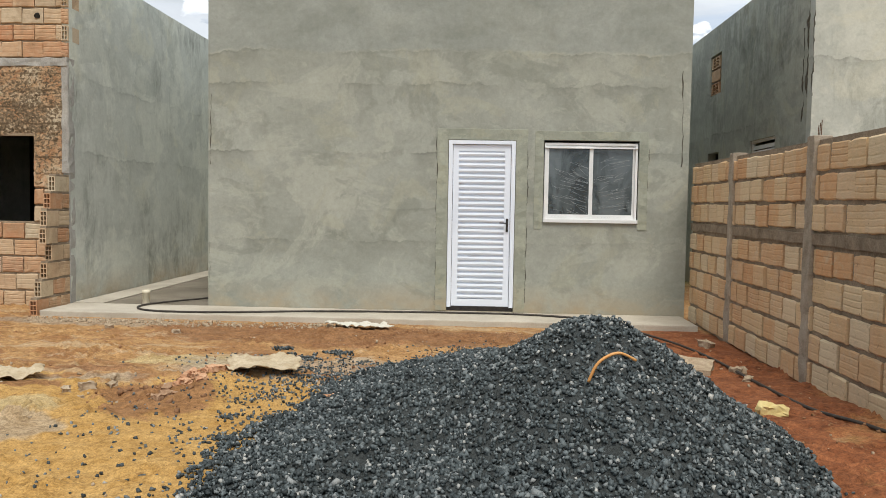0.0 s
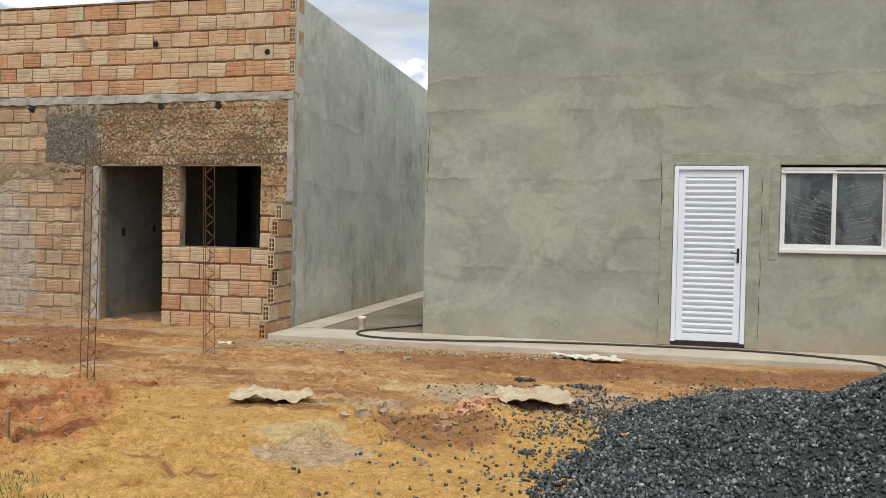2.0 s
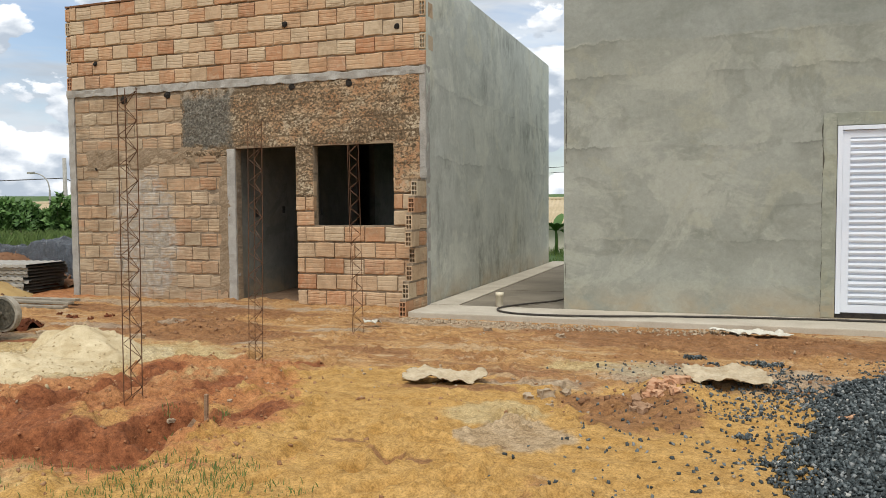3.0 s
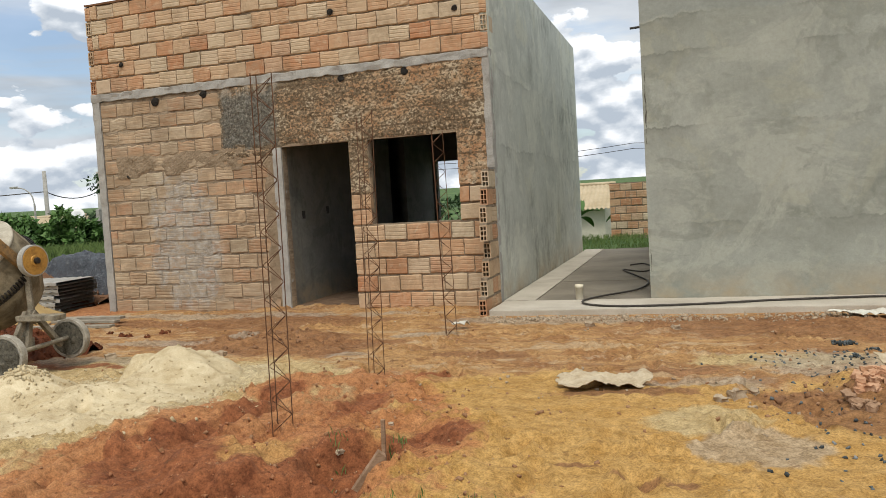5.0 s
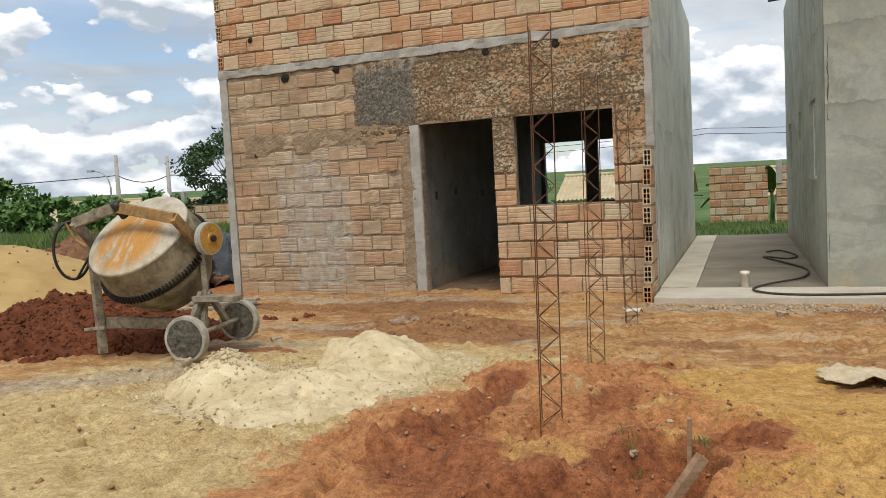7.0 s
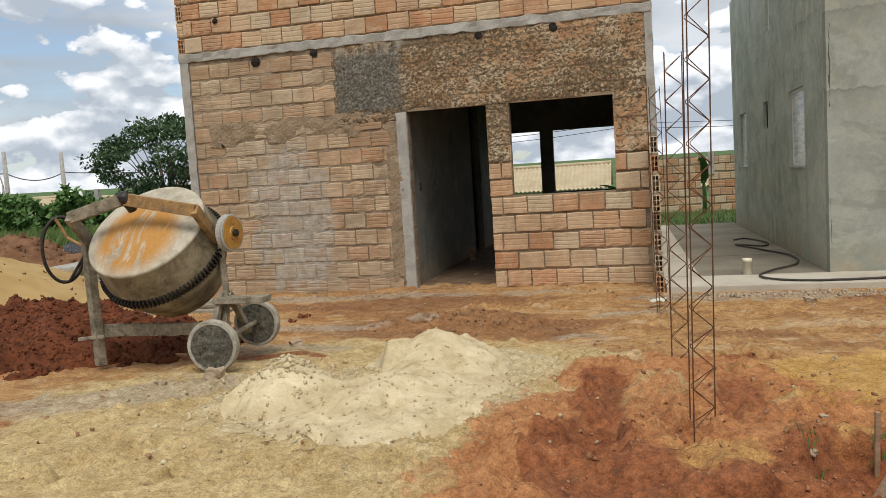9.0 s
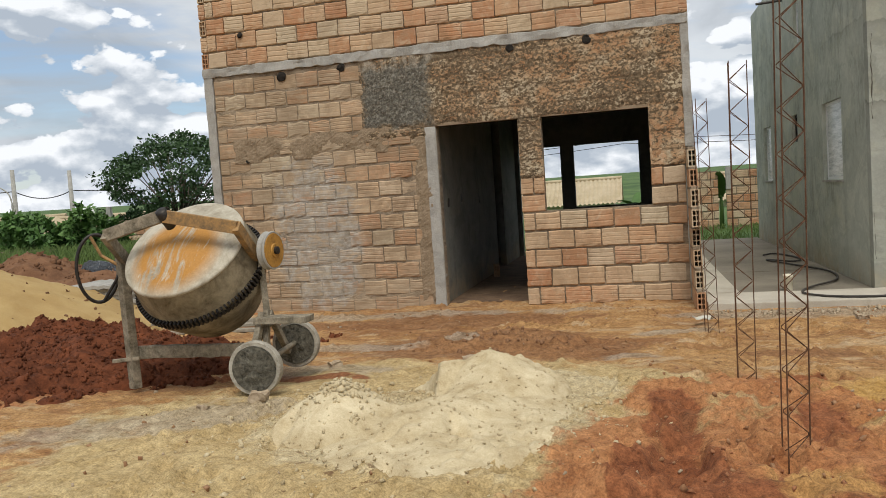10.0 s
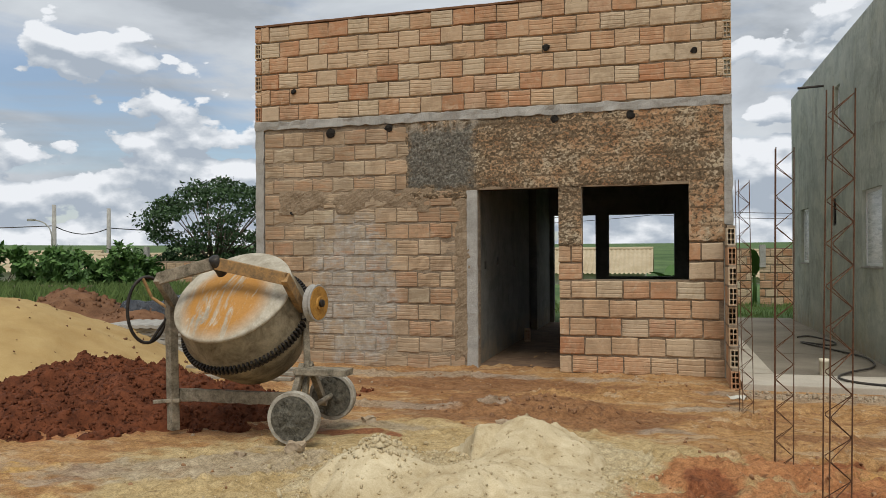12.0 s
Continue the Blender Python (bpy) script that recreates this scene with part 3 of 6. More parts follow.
def ground_z(x, y):
    """Height of the earth, before its far rise to the hills."""
    x, y = np.asarray(x, float), np.asarray(y, float)
    z = -0.10 * sstep(4.6, 8.4, y)
    near = sstep(22, 12, np.abs(x + 4)) * sstep(24, 13, np.abs(y - 5))
    rug = 0.03 * fnoise(x, y, 0.7, 1.0) + 0.028 * fnoise(x, y, 2.6, 2.0) + 0.022 * fnoise(x, y, 8.0, 3.0, 4) + 0.08 * np.clip(fnoise(x, y, 1.7, 31.0, 3) + 0.1, 0, 0.5) * np.abs(fnoise(x, y, 13.0, 32.0, 3)) * 2
    clod = blob(x, y, -2.35, 5.75, 0.55, 0.5) + blob(x, y, -7.6, 8.2, 1.0, 0.6) + blob(x, y, -3.6, 6.35, 0.7, 0.3)
    rug = rug + np.clip(clod, 0, 1) * (0.11 * np.abs(fnoise(x, y, 2.6, 5.0)) + 0.05 * fnoise(x, y, 8.0, 6.0, 3) - 0.03)
    # trodden red clay: lumps with broken edges, sunk where it is wet
    red = np.max([blob(x, y, *b) for b in RED_ZONE], axis=0)
    wet = np.clip(np.max([blob(x, y, *b) for b in WET_ZONE], axis=0) + 0.5 * fnoise(x, y, 2.4, 41.0, 4), 0, 1)
    lump = fnoise(x, y, 3.0, 42.0, 4)
    rug = rug + np.clip(red * 1.5, 0, 1) * (0.10 * (sstep(-0.08, 0.10, lump) - 0.5) * (0.6 + 0.4 * fnoise(x, y, 1.5, 43.0)) + 0.05 * np.abs(fnoise(x, y, 9.0, 44.0, 3))) - 0.045 * sstep(0.35, 0.75, wet)
    # a dug hole with broken edges beside the steel columns
    for cx, cy, rx, ry, turn, deep in ((-5.02, 4.28, 0.30, 0.34, 0, 0.20), (-5.35, 3.72, 0.62, 0.32, 10, 0.15), (-6.35, 3.95, 0.34, 0.40, 0, 0.07), (-6.22, 4.75, 0.16, 0.45, -12, 0.06)):
        rug = rug - deep * sstep(0.38, 0.62, blob(x, y, cx, cy, rx, ry, turn) + 0.30 * fnoise(x, y, 3.6, cx, 4))
    rug = rug - 0.06 * blob(x, y, -2.55, 5.7, 0.3, 0.45) - 0.05 * blob(x, y, -5.7, 4.75, 0.45, 0.4) + 0.09 * blob(x, y, -2.12, 5.85, 0.28, 0.4) + 0.11 * blob(x, y, -1.74, 6.3, 0.5, 0.4)
    rug = rug + 0.09 * blob(x, y, -7.7, 8.3, 0.7, 0.45)
    rug = rug + trodden(x, y)
    flat = 1 - sstep(9.2, 9.7, y) * sstep(-6.2, -5.6, x) * 0.85
    z = z + rug * near * flat
    d = np.sqrt(x ** 2 + y ** 2)
    z = z - 1.9 * sstep(25, 40, y) * sstep(260, 120, d)
    return z + 0.0155 * np.clip(d - 95, 0, None) + 0.6 * sstep(150, 500, d) * fnoise(x, y, 0.006, 8.0)


def spaced(lo, hi, step, far):
    """Even steps over lo..hi, then growing steps out to far on both sides."""
    mid = list(np.arange(lo, hi + step / 2, step))
    a, s, left = lo, step, []
    while a > -far:
        s *= 1.25
        a -= s
        left.append(a)
    a, s, right = hi, step, []
    while a < far:
        s *= 1.25
        a += s
        right.append(a)
    return np.array(left[::-1] + mid + right)


def build_ground():
    xs, ys = spaced(-12.5, 3.0, 0.024, 1500), spaced(2.6, 10.2, 0.021, 1500)
    X, Y = np.meshgrid(xs, ys)
    Z = ground_z(X, Y)
    V = np.stack([X, Y, Z], -1).reshape(-1, 3)
    nx, ny = len(xs), len(ys)
    i = np.arange(nx * ny).reshape(ny, nx)
    Fq = np.stack([i[:-1, :-1], i[:-1, 1:], i[1:, 1:], i[1:, :-1]], -1).reshape(-1, 4)
    me = bpy.data.meshes.new("ground")
    me.vertices.add(len(V))
    me.vertices.foreach_set("co", V.ravel())
    me.loops.add(Fq.size)
    me.loops.foreach_set("vertex_index", Fq.ravel())
    me.polygons.add(len(Fq))
    me.polygons.foreach_set("loop_start", np.arange(0, Fq.size, 4))
    me.update(calc_edges=True)
    me.materials.append(M_GROUND)
    x, y = X.ravel(), Y.ravel()
    top = lambda *bs: np.max([blob(x, y, *b) for b in bs], axis=0)
    masks = dict(
        ochre=top((-3.4, 4.4, 1.5, 1.9), (-2.0, 4.2, 1.1, 2.2), (-4.3, 5.2, 1.0, 1.1), (-9.5, 3.2, 2.2, 1.4)),
        mound=top((-5.62, 4.32, 0.22, 0.20), (-5.0, 4.75, 0.16, 0.10)),
        pale=top((-7.6, 4.4, 1.5, 1.4), (-8.6, 4.2, 1.3, 1.1), (-7.2, 5.6, 0.95, 1.2), (-8.5, 6.7, 0.8, 0.6), (-7.7, 5.3, 1.8, 1.5), (-7.6, 3.4, 1.8, 1.4), (-9.8, 3.6, 1.6, 0.8), (-2.6, 7.2, 0.7, 0.3), (-3.2, 5.2, 0.3, 0.3)),
        mud=top((-7.7, 8.2, 1.2, 0.7), (-8.2, 9.7, 1.6, 0.45), (-0.8, 8.8, 2.6, 0.6), (-2.8, 9.25, 1.2, 0.3), (-2.5, 5.85, 0.45, 0.25), (-2.3, 5.5, 0.35, 0.4), (-3.7, 5.9, 0.42, 0.12), (-3.3, 6.75, 0.45, 0.14), (-5.2, 7.4, 0.5, 0.2), (-9.5, 9.6, 2.0, 0.3), (1.6, 9.2, 1.0, 0.7), (-3.8, 4.3, 0.16, 0.06), (-3.5, 4.15, 0.22, 0.05), (-3.3, 4.1, 0.12, 0.06)),
        sand=top((-7.5, 5.2, 0.85, 1.0), (-8.15, 5.2, 0.5, 0.55), (-7.3, 6.0, 0.55, 0.6)),
        red=top(*RED_ZONE, (2.25, 6.6, 0.75, 3.2), (-5.6, 6.2, 0.5, 0.4), (-12.0, 7.0, 1.5, 1.6), (-12.6, 11.5, 1.2, 1.0)),
        wet=top(*WET_ZONE, (2.25, 7.0, 0.6, 3.0), (2.1, 8.8, 0.7, 0.6), (1.9, 5.2, 0.5, 1.6), (-9.5, 6.75, 0.9, 0.12)),
        grey=top((-9.6, 5.3, 1.0, 0.38, 20), (-9.2, 8.15, 0.75, 0.22), (-8.2, 8.25, 0.4, 0.1), (-2.9, 4.72, 0.28, 0.24), (-3.15, 6.25, 0.4, 0.2), (-4.6, 9.5, 1.2, 0.22), (-1.7, 6.9, 0.9, 0.5), (-6.5, 7.45, 0.36, 0.16), (-9.8, 10.2, 2.4, 0.2), (-9.2, 7.1, 0.8, 0.25), (-6.0, 8.6, 0.5, 0.15)),
        green=np.clip(sstep(15.0, 17.5, y) + sstep(-15.5, -18.5, x) * sstep(8.5, 10.5, y) + sstep(40, 70, np.hypot(x, y)), 0, 1) )
    wob = 0.55 * fnoise(x, y, 0.9, 21.0, 6) + 0.25 * fnoise(x, y, 3.1, 22.0, 4)
    for name in ("ochre", "pale", "sand", "mud", "red", "wet", "grey"):
        masks[name] = np.clip(masks[name] * (1.25 if name == "pale" else 1) + (masks[name] > 0) * wob * (1 if name in ("red", "wet", "grey") else -1), 0, 1)
    for name, v in masks.items():
        me.attributes.new(name, "FLOAT", "POINT").data.foreach_set("value", v.astype(np.float32))
    me.shade_smooth()
    ob = new("ground", me)
    tagged(ob, "bare ochre and red earth of a building plot", "ground", kind="structure")


build_ground()
gz = lambda x, y: float(ground_z(x, y))

# ---- brick pieces ----
def ribbed_block(w=0.30, h=0.205, d=0.09, ribs=5, groove=0.006, seed=1):
    """A clay block with ribbed front (towards -y), origin at its front lower left."""
    bm = bmesh.new()
    prof = [(0.009, 0.0)]
    for i in range(ribs):
        a, s = h * i / ribs, h / ribs
        prof += [(0.0, a + s * 0.18), (0.0, a + s * 0.80), (groove, a + s * 0.98)]
    prof[-1] = (0.009, h)
    prof += [(d, h), (d, 0.0)]
    rs = random.Random(seed)
    cuts = (0.0, w * 0.3, w * 0.68, w)
    rows = []
    for i, x in enumerate(cuts):
        lo, hi = rs.uniform(-0.004, 0.006), rs.uniform(-0.007, 0.004)
        chip = 0.012 * (rs.random() < 0.3)
        row = []
        for j, (y, z) in enumerate(prof):
            k = z / h
            yy = y + (chip if (k < 0.05 or k > 0.95) and y < 0.05 else 0.0) + rs.uniform(-0.0008, 0.0008)
            row.append(bm.verts.new((x + (rs.uniform(-0.004, 0.004) if i in (0, 3) else 0), yy, z + lo * (1 - k) + hi * k)))
        rows.append(row)
    n = len(prof)
    for a, b in zip(rows, rows[1:]):
        for i in range(n):
            bm.faces.new((a[i], a[(i + 1) % n], b[(i + 1) % n], b[i]))
    bm.faces.new(rows[0][::-1])
    bm.faces.new(rows[-1])
    return bm


def end_block(w=0.095, h=0.20, d=0.29):
    """A block seen on its open end (towards -y): two by three square cells."""
    bm = bmesh.new()
    xs = [0, 0.013, 0.043, 0.052, 0.082, w]
    zs = [0, 0.014, 0.062, 0.073, 0.127, 0.138, 0.186, h]
    vert = {}

    def v(x, y, z):
        key = (round(x, 4), round(y, 4), round(z, 4))
        if key not in vert:
            vert[key] = bm.verts.new((x, y, z))
        return vert[key]

    for i in range(5):
        for j in range(7):
            a, b, c, e = xs[i], xs[i + 1], zs[j], zs[j + 1]
            if i in (1, 3) and j in (1, 3, 5):
                y = 0.16
                bm.faces.new((v(a, y, c), v(b, y, c), v(b, y, e), v(a, y, e)))
                for p, q in (((a, c), (b, c)), ((b, c), (b, e)), ((b, e), (a, e)), ((a, e), (a, c))):
                    bm.faces.new((v(p[0], 0, p[1]), v(q[0], 0, q[1]), v(q[0], y, q[1]), v(p[0], y, p[1])))
            else:
                bm.faces.new((v(a, 0, c), v(b, 0, c), v(b, 0, e), v(a, 0, e)))
    o = [bm.verts.new(p) for p in ((0, 0, 0), (w, 0, 0), (w, 0, h), (0, 0, h), (0, d, 0), (w, d, 0), (w, d, h), (0, d, h))]
    for f in ((0, 1, 5, 4), (1, 2, 6, 5), (2, 3, 7, 6), (3, 0, 4, 7), (4, 5, 6, 7)):
        bm.faces.new([o[i] for i in f])
    return bm


BLOCK_W, BLOCK_H = 0.30, 0.205
BLOCKS = [mesh_of(ribbed_block(ribs=n, groove=g, seed=i), "brick", M_BRICK) for i, (n, g) in enumerate(((4, 0.0045), (4, 0.003), (3, 0.002), (3, 0.0035), (4, 0.002), (3, 0.005), (4, 0.004), (3, 0.001)))]
BLOCKS_W = [mesh_of(ribbed_block(ribs=n, groove=g, seed=i), "brick", M_BRICKW) for i, (n, g) in enumerate(((4, 0.003), (4, 0.002), (3, 0.0012), (3, 0.0008), (4, 0.004), (3, 0.003)))]
BLOCKS_C = [mesh_of(ribbed_block(ribs=n, groove=g, seed=i + 20), "brick", M_BRICKC) for i, (n, g) in enumerate(((4, 0.004), (4, 0.003), (3, 0.003), (4, 0.005), (3, 0.002)))]
END = mesh_of(end_block(), "brick_end", M_BRICK)
RNG = random.Random(5)


def lay(parent, x0, x1, z0, courses, pitch, meshes, keep=lambda x0, x1, z: True, joint=0.020, first=0, out=0.006, width=0.30):
    """Courses of blocks in running bond along local x, their faces at local y = 0."""
    for c in range(courses):
        z = z0 + c * pitch
        x = x0 - (0.155 if (c + first) % 2 else 0.0) - RNG.uniform(0, 0.03)
        while x < x1 - 0.03:
            w = width + RNG.uniform(-0.006, 0.01)
            a, b = max(x, x0), min(x + w, x1)
            x += w + joint
            if b - a < 0.05 or not keep(a, b, z):
                continue
            ob = new("brick", RNG.choice(meshes))
            ob.parent = parent
            m = Matrix.Translation((a, RNG.uniform(-out, out), z + RNG.uniform(-0.006, 0.006))) @ Matrix.Rotation(RNG.uniform(-0.016, 0.016), 4, "Y") @ Matrix.Rotation(RNG.uniform(-0.02, 0.02), 4, "Z")
            ob.matrix_basis = m @ Matrix.Diagonal(((b - a) / BLOCK_W, 1, (pitch - joint) / BLOCK_H, 1))


# ---- grey rendered house ----
GX0, GX1, GY, GTOP, GBACK = -3.73, 2.70, 10.70, 4.76, 19.3
DOOR = (-0.47, 0.43, -0.02, 2.27)
WIN = (0.80, 2.05, 1.20, 2.28)


def grey_house():
    h = thing("rendered_house", "single-storey house in bare grey cement render with flat parapet", "house")
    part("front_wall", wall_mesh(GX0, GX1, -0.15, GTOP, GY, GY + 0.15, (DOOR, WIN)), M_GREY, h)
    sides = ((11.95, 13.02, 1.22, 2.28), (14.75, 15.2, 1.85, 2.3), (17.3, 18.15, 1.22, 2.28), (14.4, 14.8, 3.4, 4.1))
    # this side's render is a lightened copy that makes up for its shade
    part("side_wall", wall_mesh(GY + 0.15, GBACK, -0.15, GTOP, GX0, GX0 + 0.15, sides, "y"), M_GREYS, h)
    part("side_wall", wall_mesh(GY + 0.15, GBACK, -0.15, GTOP, GX1 - 0.15, GX1, (), "y"), M_GREY, h)
    part("back_wall", wall_mesh(GX0 + 0.15, GX1 - 0.15, -0.15, GTOP, GBACK - 0.15, GBACK), M_GREY, h)
    # unseen roof, floor and partition, added so the room stays dark
    part("roof", box(GX0 + 0.15, GX1 - 0.15, GY + 0.15, GBACK - 0.15, 3.0, 3.12), M_CONC, h)
    part("inner_floor", box(GX0 + 0.15, GX1 - 0.15, GY + 0.15, GBACK - 0.15, -0.12, 0.02), M_SLAB, h)
    part("partition", wall_mesh(GX0 + 0.15, GX1 - 0.15, 0.02, 3.0, 14.3, 14.42), M_SHADEPL, h)
    # thicker render edges round the openings
    for x0, x1, z0, z1 in ((-0.62, -0.475, -0.02, 2.42), (0.435, 0.58, -0.02, 2.42), (-0.475, 0.435, 2.275, 2.42)):
        part("reveal_patch", rough_box(x0, x1, GY - 0.006, GY + 0.02, z0, z1, 0.08, 0.010, 0.003), M_GREYP, h)
    for x0, x1, z0, z1 in ((0.68, 0.795, 1.1, 2.40), (2.055, 2.17, 1.1, 2.40), (0.795, 2.055, 2.285, 2.40)):
        part("reveal_patch", rough_box(x0, x1, GY - 0.006, GY + 0.02, z0, z1, 0.08, 0.010, 0.003), M_GREYP, h)
    # side windows: frame and pane
    for i, (y0, y1, z0, z1) in enumerate(sides):
        w = part("window", wall_mesh(y0, y1, z0, z1, GX0 + 0.05, GX0 + 0.09, ((y0 + 0.04, y1 - 0.04, z0 + 0.04, z1 - 0.04),), "y"), M_ALU if i != 1 else M_DARKM, h)
        part("pane", box(GX0 + 0.062, GX0 + 0.07, y0 + 0.04, y1 - 0.04, z0 + 0.04, z1 - 0.04), M_FILM if i in (0, 2, 3) else M_GLASS, w)
        if i in (0, 2):
            part("sill", box(GX0 - 0.02, GX0 + 0.05, y0 - 0.03, y1 + 0.03, z0 - 0.03, z0 - 0.002, 0.004), M_CONC, w)
    # cracks where the render was patched, and chipped corners
    for x, z0, z1, r in ((-0.625, 0.05, 2.36, 0.009), (0.585, 0.1, 2.3, 0.008), (2.60, 1.95, 3.3, 0.012), (-3.70, 1.9, 2.9, 0.012), (-3.705, 0.3, 1.0, 0.007), (2.175, 1.2, 2.3, 0.004)):
        n = int((z1 - z0) / 0.05)
        pts = [(x + 0.022 * noise.noise((x, 0, (z0 + i * 0.05) * 3)) + 0.012 * noise.noise((x, 5, (z0 + i * 0.05) * 14)), GY + 0.001, z0 + i * 0.05) for i in range(n)]
        part("crack", tube(pts, [r * max(0.15, 0.5 + noise.noise((x, 2, p[2] * 6))) for p in pts], 6), M_CRACK, h)
    bm = tube(((GX0 + 0.05, 15.7, 4.32), (GX0 - 0.42, 15.7, 4.30)), 0.022, 8)
    part("spout", bm, M_HOSE, h, "dark drain spout")
    return h


def mat_film():
    """Glass behind clinging white protective film."""
    k = Mat("film_covered_glass", 0.25, 0, 0.5)
    s = k.noise(5, 6, 0.7, 0.6, (1, 0.6, 4.5))
    c = k.ramp(s, (0.35, (0.40, 0.42, 0.42)), (0.6, (0.74, 0.75, 0.74)))
    return k.done(c, s, 0.4, 0.01)


M_FILM = mat_film()
M_FOLD = mat_simple("film_crease", (0.26, 0.28, 0.28), (0.46, 0.48, 0.48), 20, 0.3)
# shade inside the cracks put into a dark tone; nothing is cut in
M_CRACK = mat_simple("crack_shadow", (0.055, 0.05, 0.038), (0.12, 0.11, 0.085), 20, 0.95)
grey_house()


def louvred_door():
    x0, x1, z0, z1 = -0.465, 0.425, 0.03, 2.265
    d = thing("door", "closed white metal louvred door in a white frame", "door", pose(x0, GY, z0), kind="")
    W, H = x1 - x0, z1 - z0
    for a, b, c, e in ((0, 0.055, 0, H), (W - 0.055, W, 0, H), (0.055, W - 0.055, H - 0.05, H)):
        part("door_frame", box(a, b, -0.012, 0.10, c, e, 0.004), M_WHITE, d)
    leaf = part("door_leaf", wall_mesh(0.06, W - 0.06, 0.015, H - 0.055, 0.018, 0.05, ((0.14, W - 0.14, 0.11, H - 0.14),)), M_WHITE, d)
    part("backing", box(0.14, W - 0.14, 0.044, 0.049, 0.11, H - 0.14), M_WHITE, leaf)
    bm = bmesh.new()
    w, n = W - 0.28, 27
    s = (H - 0.25) / n
    prof = [(0.043, 0.0), (0.016, s * 0.18), (0.008, s * 0.45), (0.014, s * 0.74), (0.043, s * 0.80)]
    ends = [[bm.verts.new((x, y, z)) for y, z in prof] for x in (0, w)]
    for i in range(5):
        bm.faces.new((ends[0][i], ends[0][(i + 1) % 5], ends[1][(i + 1) % 5], ends[1][i]))
    bm.faces.new(ends[0][::-1])
    bm.faces.new(ends[1])
    me = mesh_of(bm, "slat", M_WHITE)
    for i in range(n):
        ob = new("slat", me)
        ob.parent = leaf
        ob.matrix_basis = Matrix.Translation((0.14, 0, 0.11 + i * s))
    plate = part("lock_plate", box(W - 0.112, W - 0.082, 0.006, 0.018, 1.02, 1.20, 0.003), M_DARKM, leaf, "dark metal lock plate")
    part("handle", tube(((W - 0.097, 0.01, 1.14), (W - 0.097, -0.035, 1.14), (W - 0.10, -0.04, 1.14), (W - 0.20, -0.04, 1.145)), 0.008, 8), M_DARKM, plate)
    part("threshold", box(0, W, 0.0, 0.1, -0.05, 0.012, 0.004), M_DARKM, d)
    return d


louvred_door()


def sliding_window():
    x0, x1, z0, z1 = WIN[0] + 0.012, WIN[1] - 0.012, WIN[2] + 0.012, WIN[3] - 0.03
    w = thing("window", "closed two-sash white sliding window with plastic film on the panes", "window", pose(x0, GY, z0))
    W, H = x1 - x0, z1 - z0
    part("window_frame", wall_mesh(0, W, 0, H, 0.02, 0.09, ((0.03, W - 0.03, 0.055, H - 0.03),)), M_ALU, w)
    part("window_sill", box(-0.01, W + 0.01, -0.035, 0.02, -0.02, 0.028, 0.005), M_ALU, w)
    for i, (a, b, y) in enumerate(((0.03, W / 2 + 0.03, 0.03), (W / 2 - 0.03, W - 0.03, 0.056))):
        s = part("sash", wall_mesh(a, b, 0.056, H - 0.032, y, y + 0.022, ((a + (0.028 if i == 0 else 0.05), b - 0.028 if i else b - 0.05, 0.09, H - 0.065),)), M_ALU, w)
        g = part("pane", box(a + 0.02, b - 0.02, y + 0.008, y + 0.013, 0.08, H - 0.055), M_PANE, s)
        g.visible_shadow = False
        # creased film: thin slanting folds that catch the light
        bm = bmesh.new()
        for k in range(40):
            u = RNG.uniform(a + 0.05, b - 0.18)
            v = RNG.uniform(0.14, 0.80)
            ln, dz, t = RNG.uniform(0.08, 0.34), RNG.uniform(0.04, 0.12) * (-1 if i == 0 else 0.7), RNG.uniform(0.0006, 0.0018)
            v = max(v, 0.10 - min(dz, 0))
            u2 = min(u + ln, b - 0.06)
            tube(((u, y + 0.003, v), ((u + u2) / 2, y + 0.001, v + dz * 0.6), (u2, y + 0.003, v + dz)), t, 4, bm)
        part("film_fold", bm, M_FOLD, s)
    part("head_rail", box(0.0, W, 0.004, 0.03, H - 0.075, H - 0.055, 0.004), M_ALU, w)


sliding_window()


# ---- slab round the houses ----
def slab():
    s = thing("pavement", "pale concrete apron slab along the house fronts", "pavement", kind="structure")
    bm = rough_box(-5.63, 2.66, 9.84, 10.695, -0.16, -0.028, 0.12, 0.008, 0.012)
    for v in bm.verts:
        if v.co.y < 9.9 and v.co.x < -3.5:
            v.co.y += -0.02 * (v.co.x + 3.5) * 0.4
    part("slab_front", bm, M_SLAB, s)
    part("slab_passage", box(-5.20, -3.735, 10.70, 12.85, -0.16, -0.036), M_SLABD, s, "darker concrete")
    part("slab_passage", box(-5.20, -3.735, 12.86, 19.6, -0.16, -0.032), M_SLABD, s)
    part("slab_edge", box(-5.63, -5.205, 10.70, 19.6, -0.16, -0.024), M_SLAB, s)


M_SLABD = mat_simple("dark_concrete", (0.14, 0.118, 0.086), (0.26, 0.226, 0.175), 1.0, 0.75, 0, 0.3)
slab()


# ---- brick house ----
BX, BY, BTOP = -5.65, 10.67, 4.68
BDOOR = (-8.80, -7.73, -0.3, 2.25)
BWIN = (-7.45, -6.15, 1.08, 2.25)


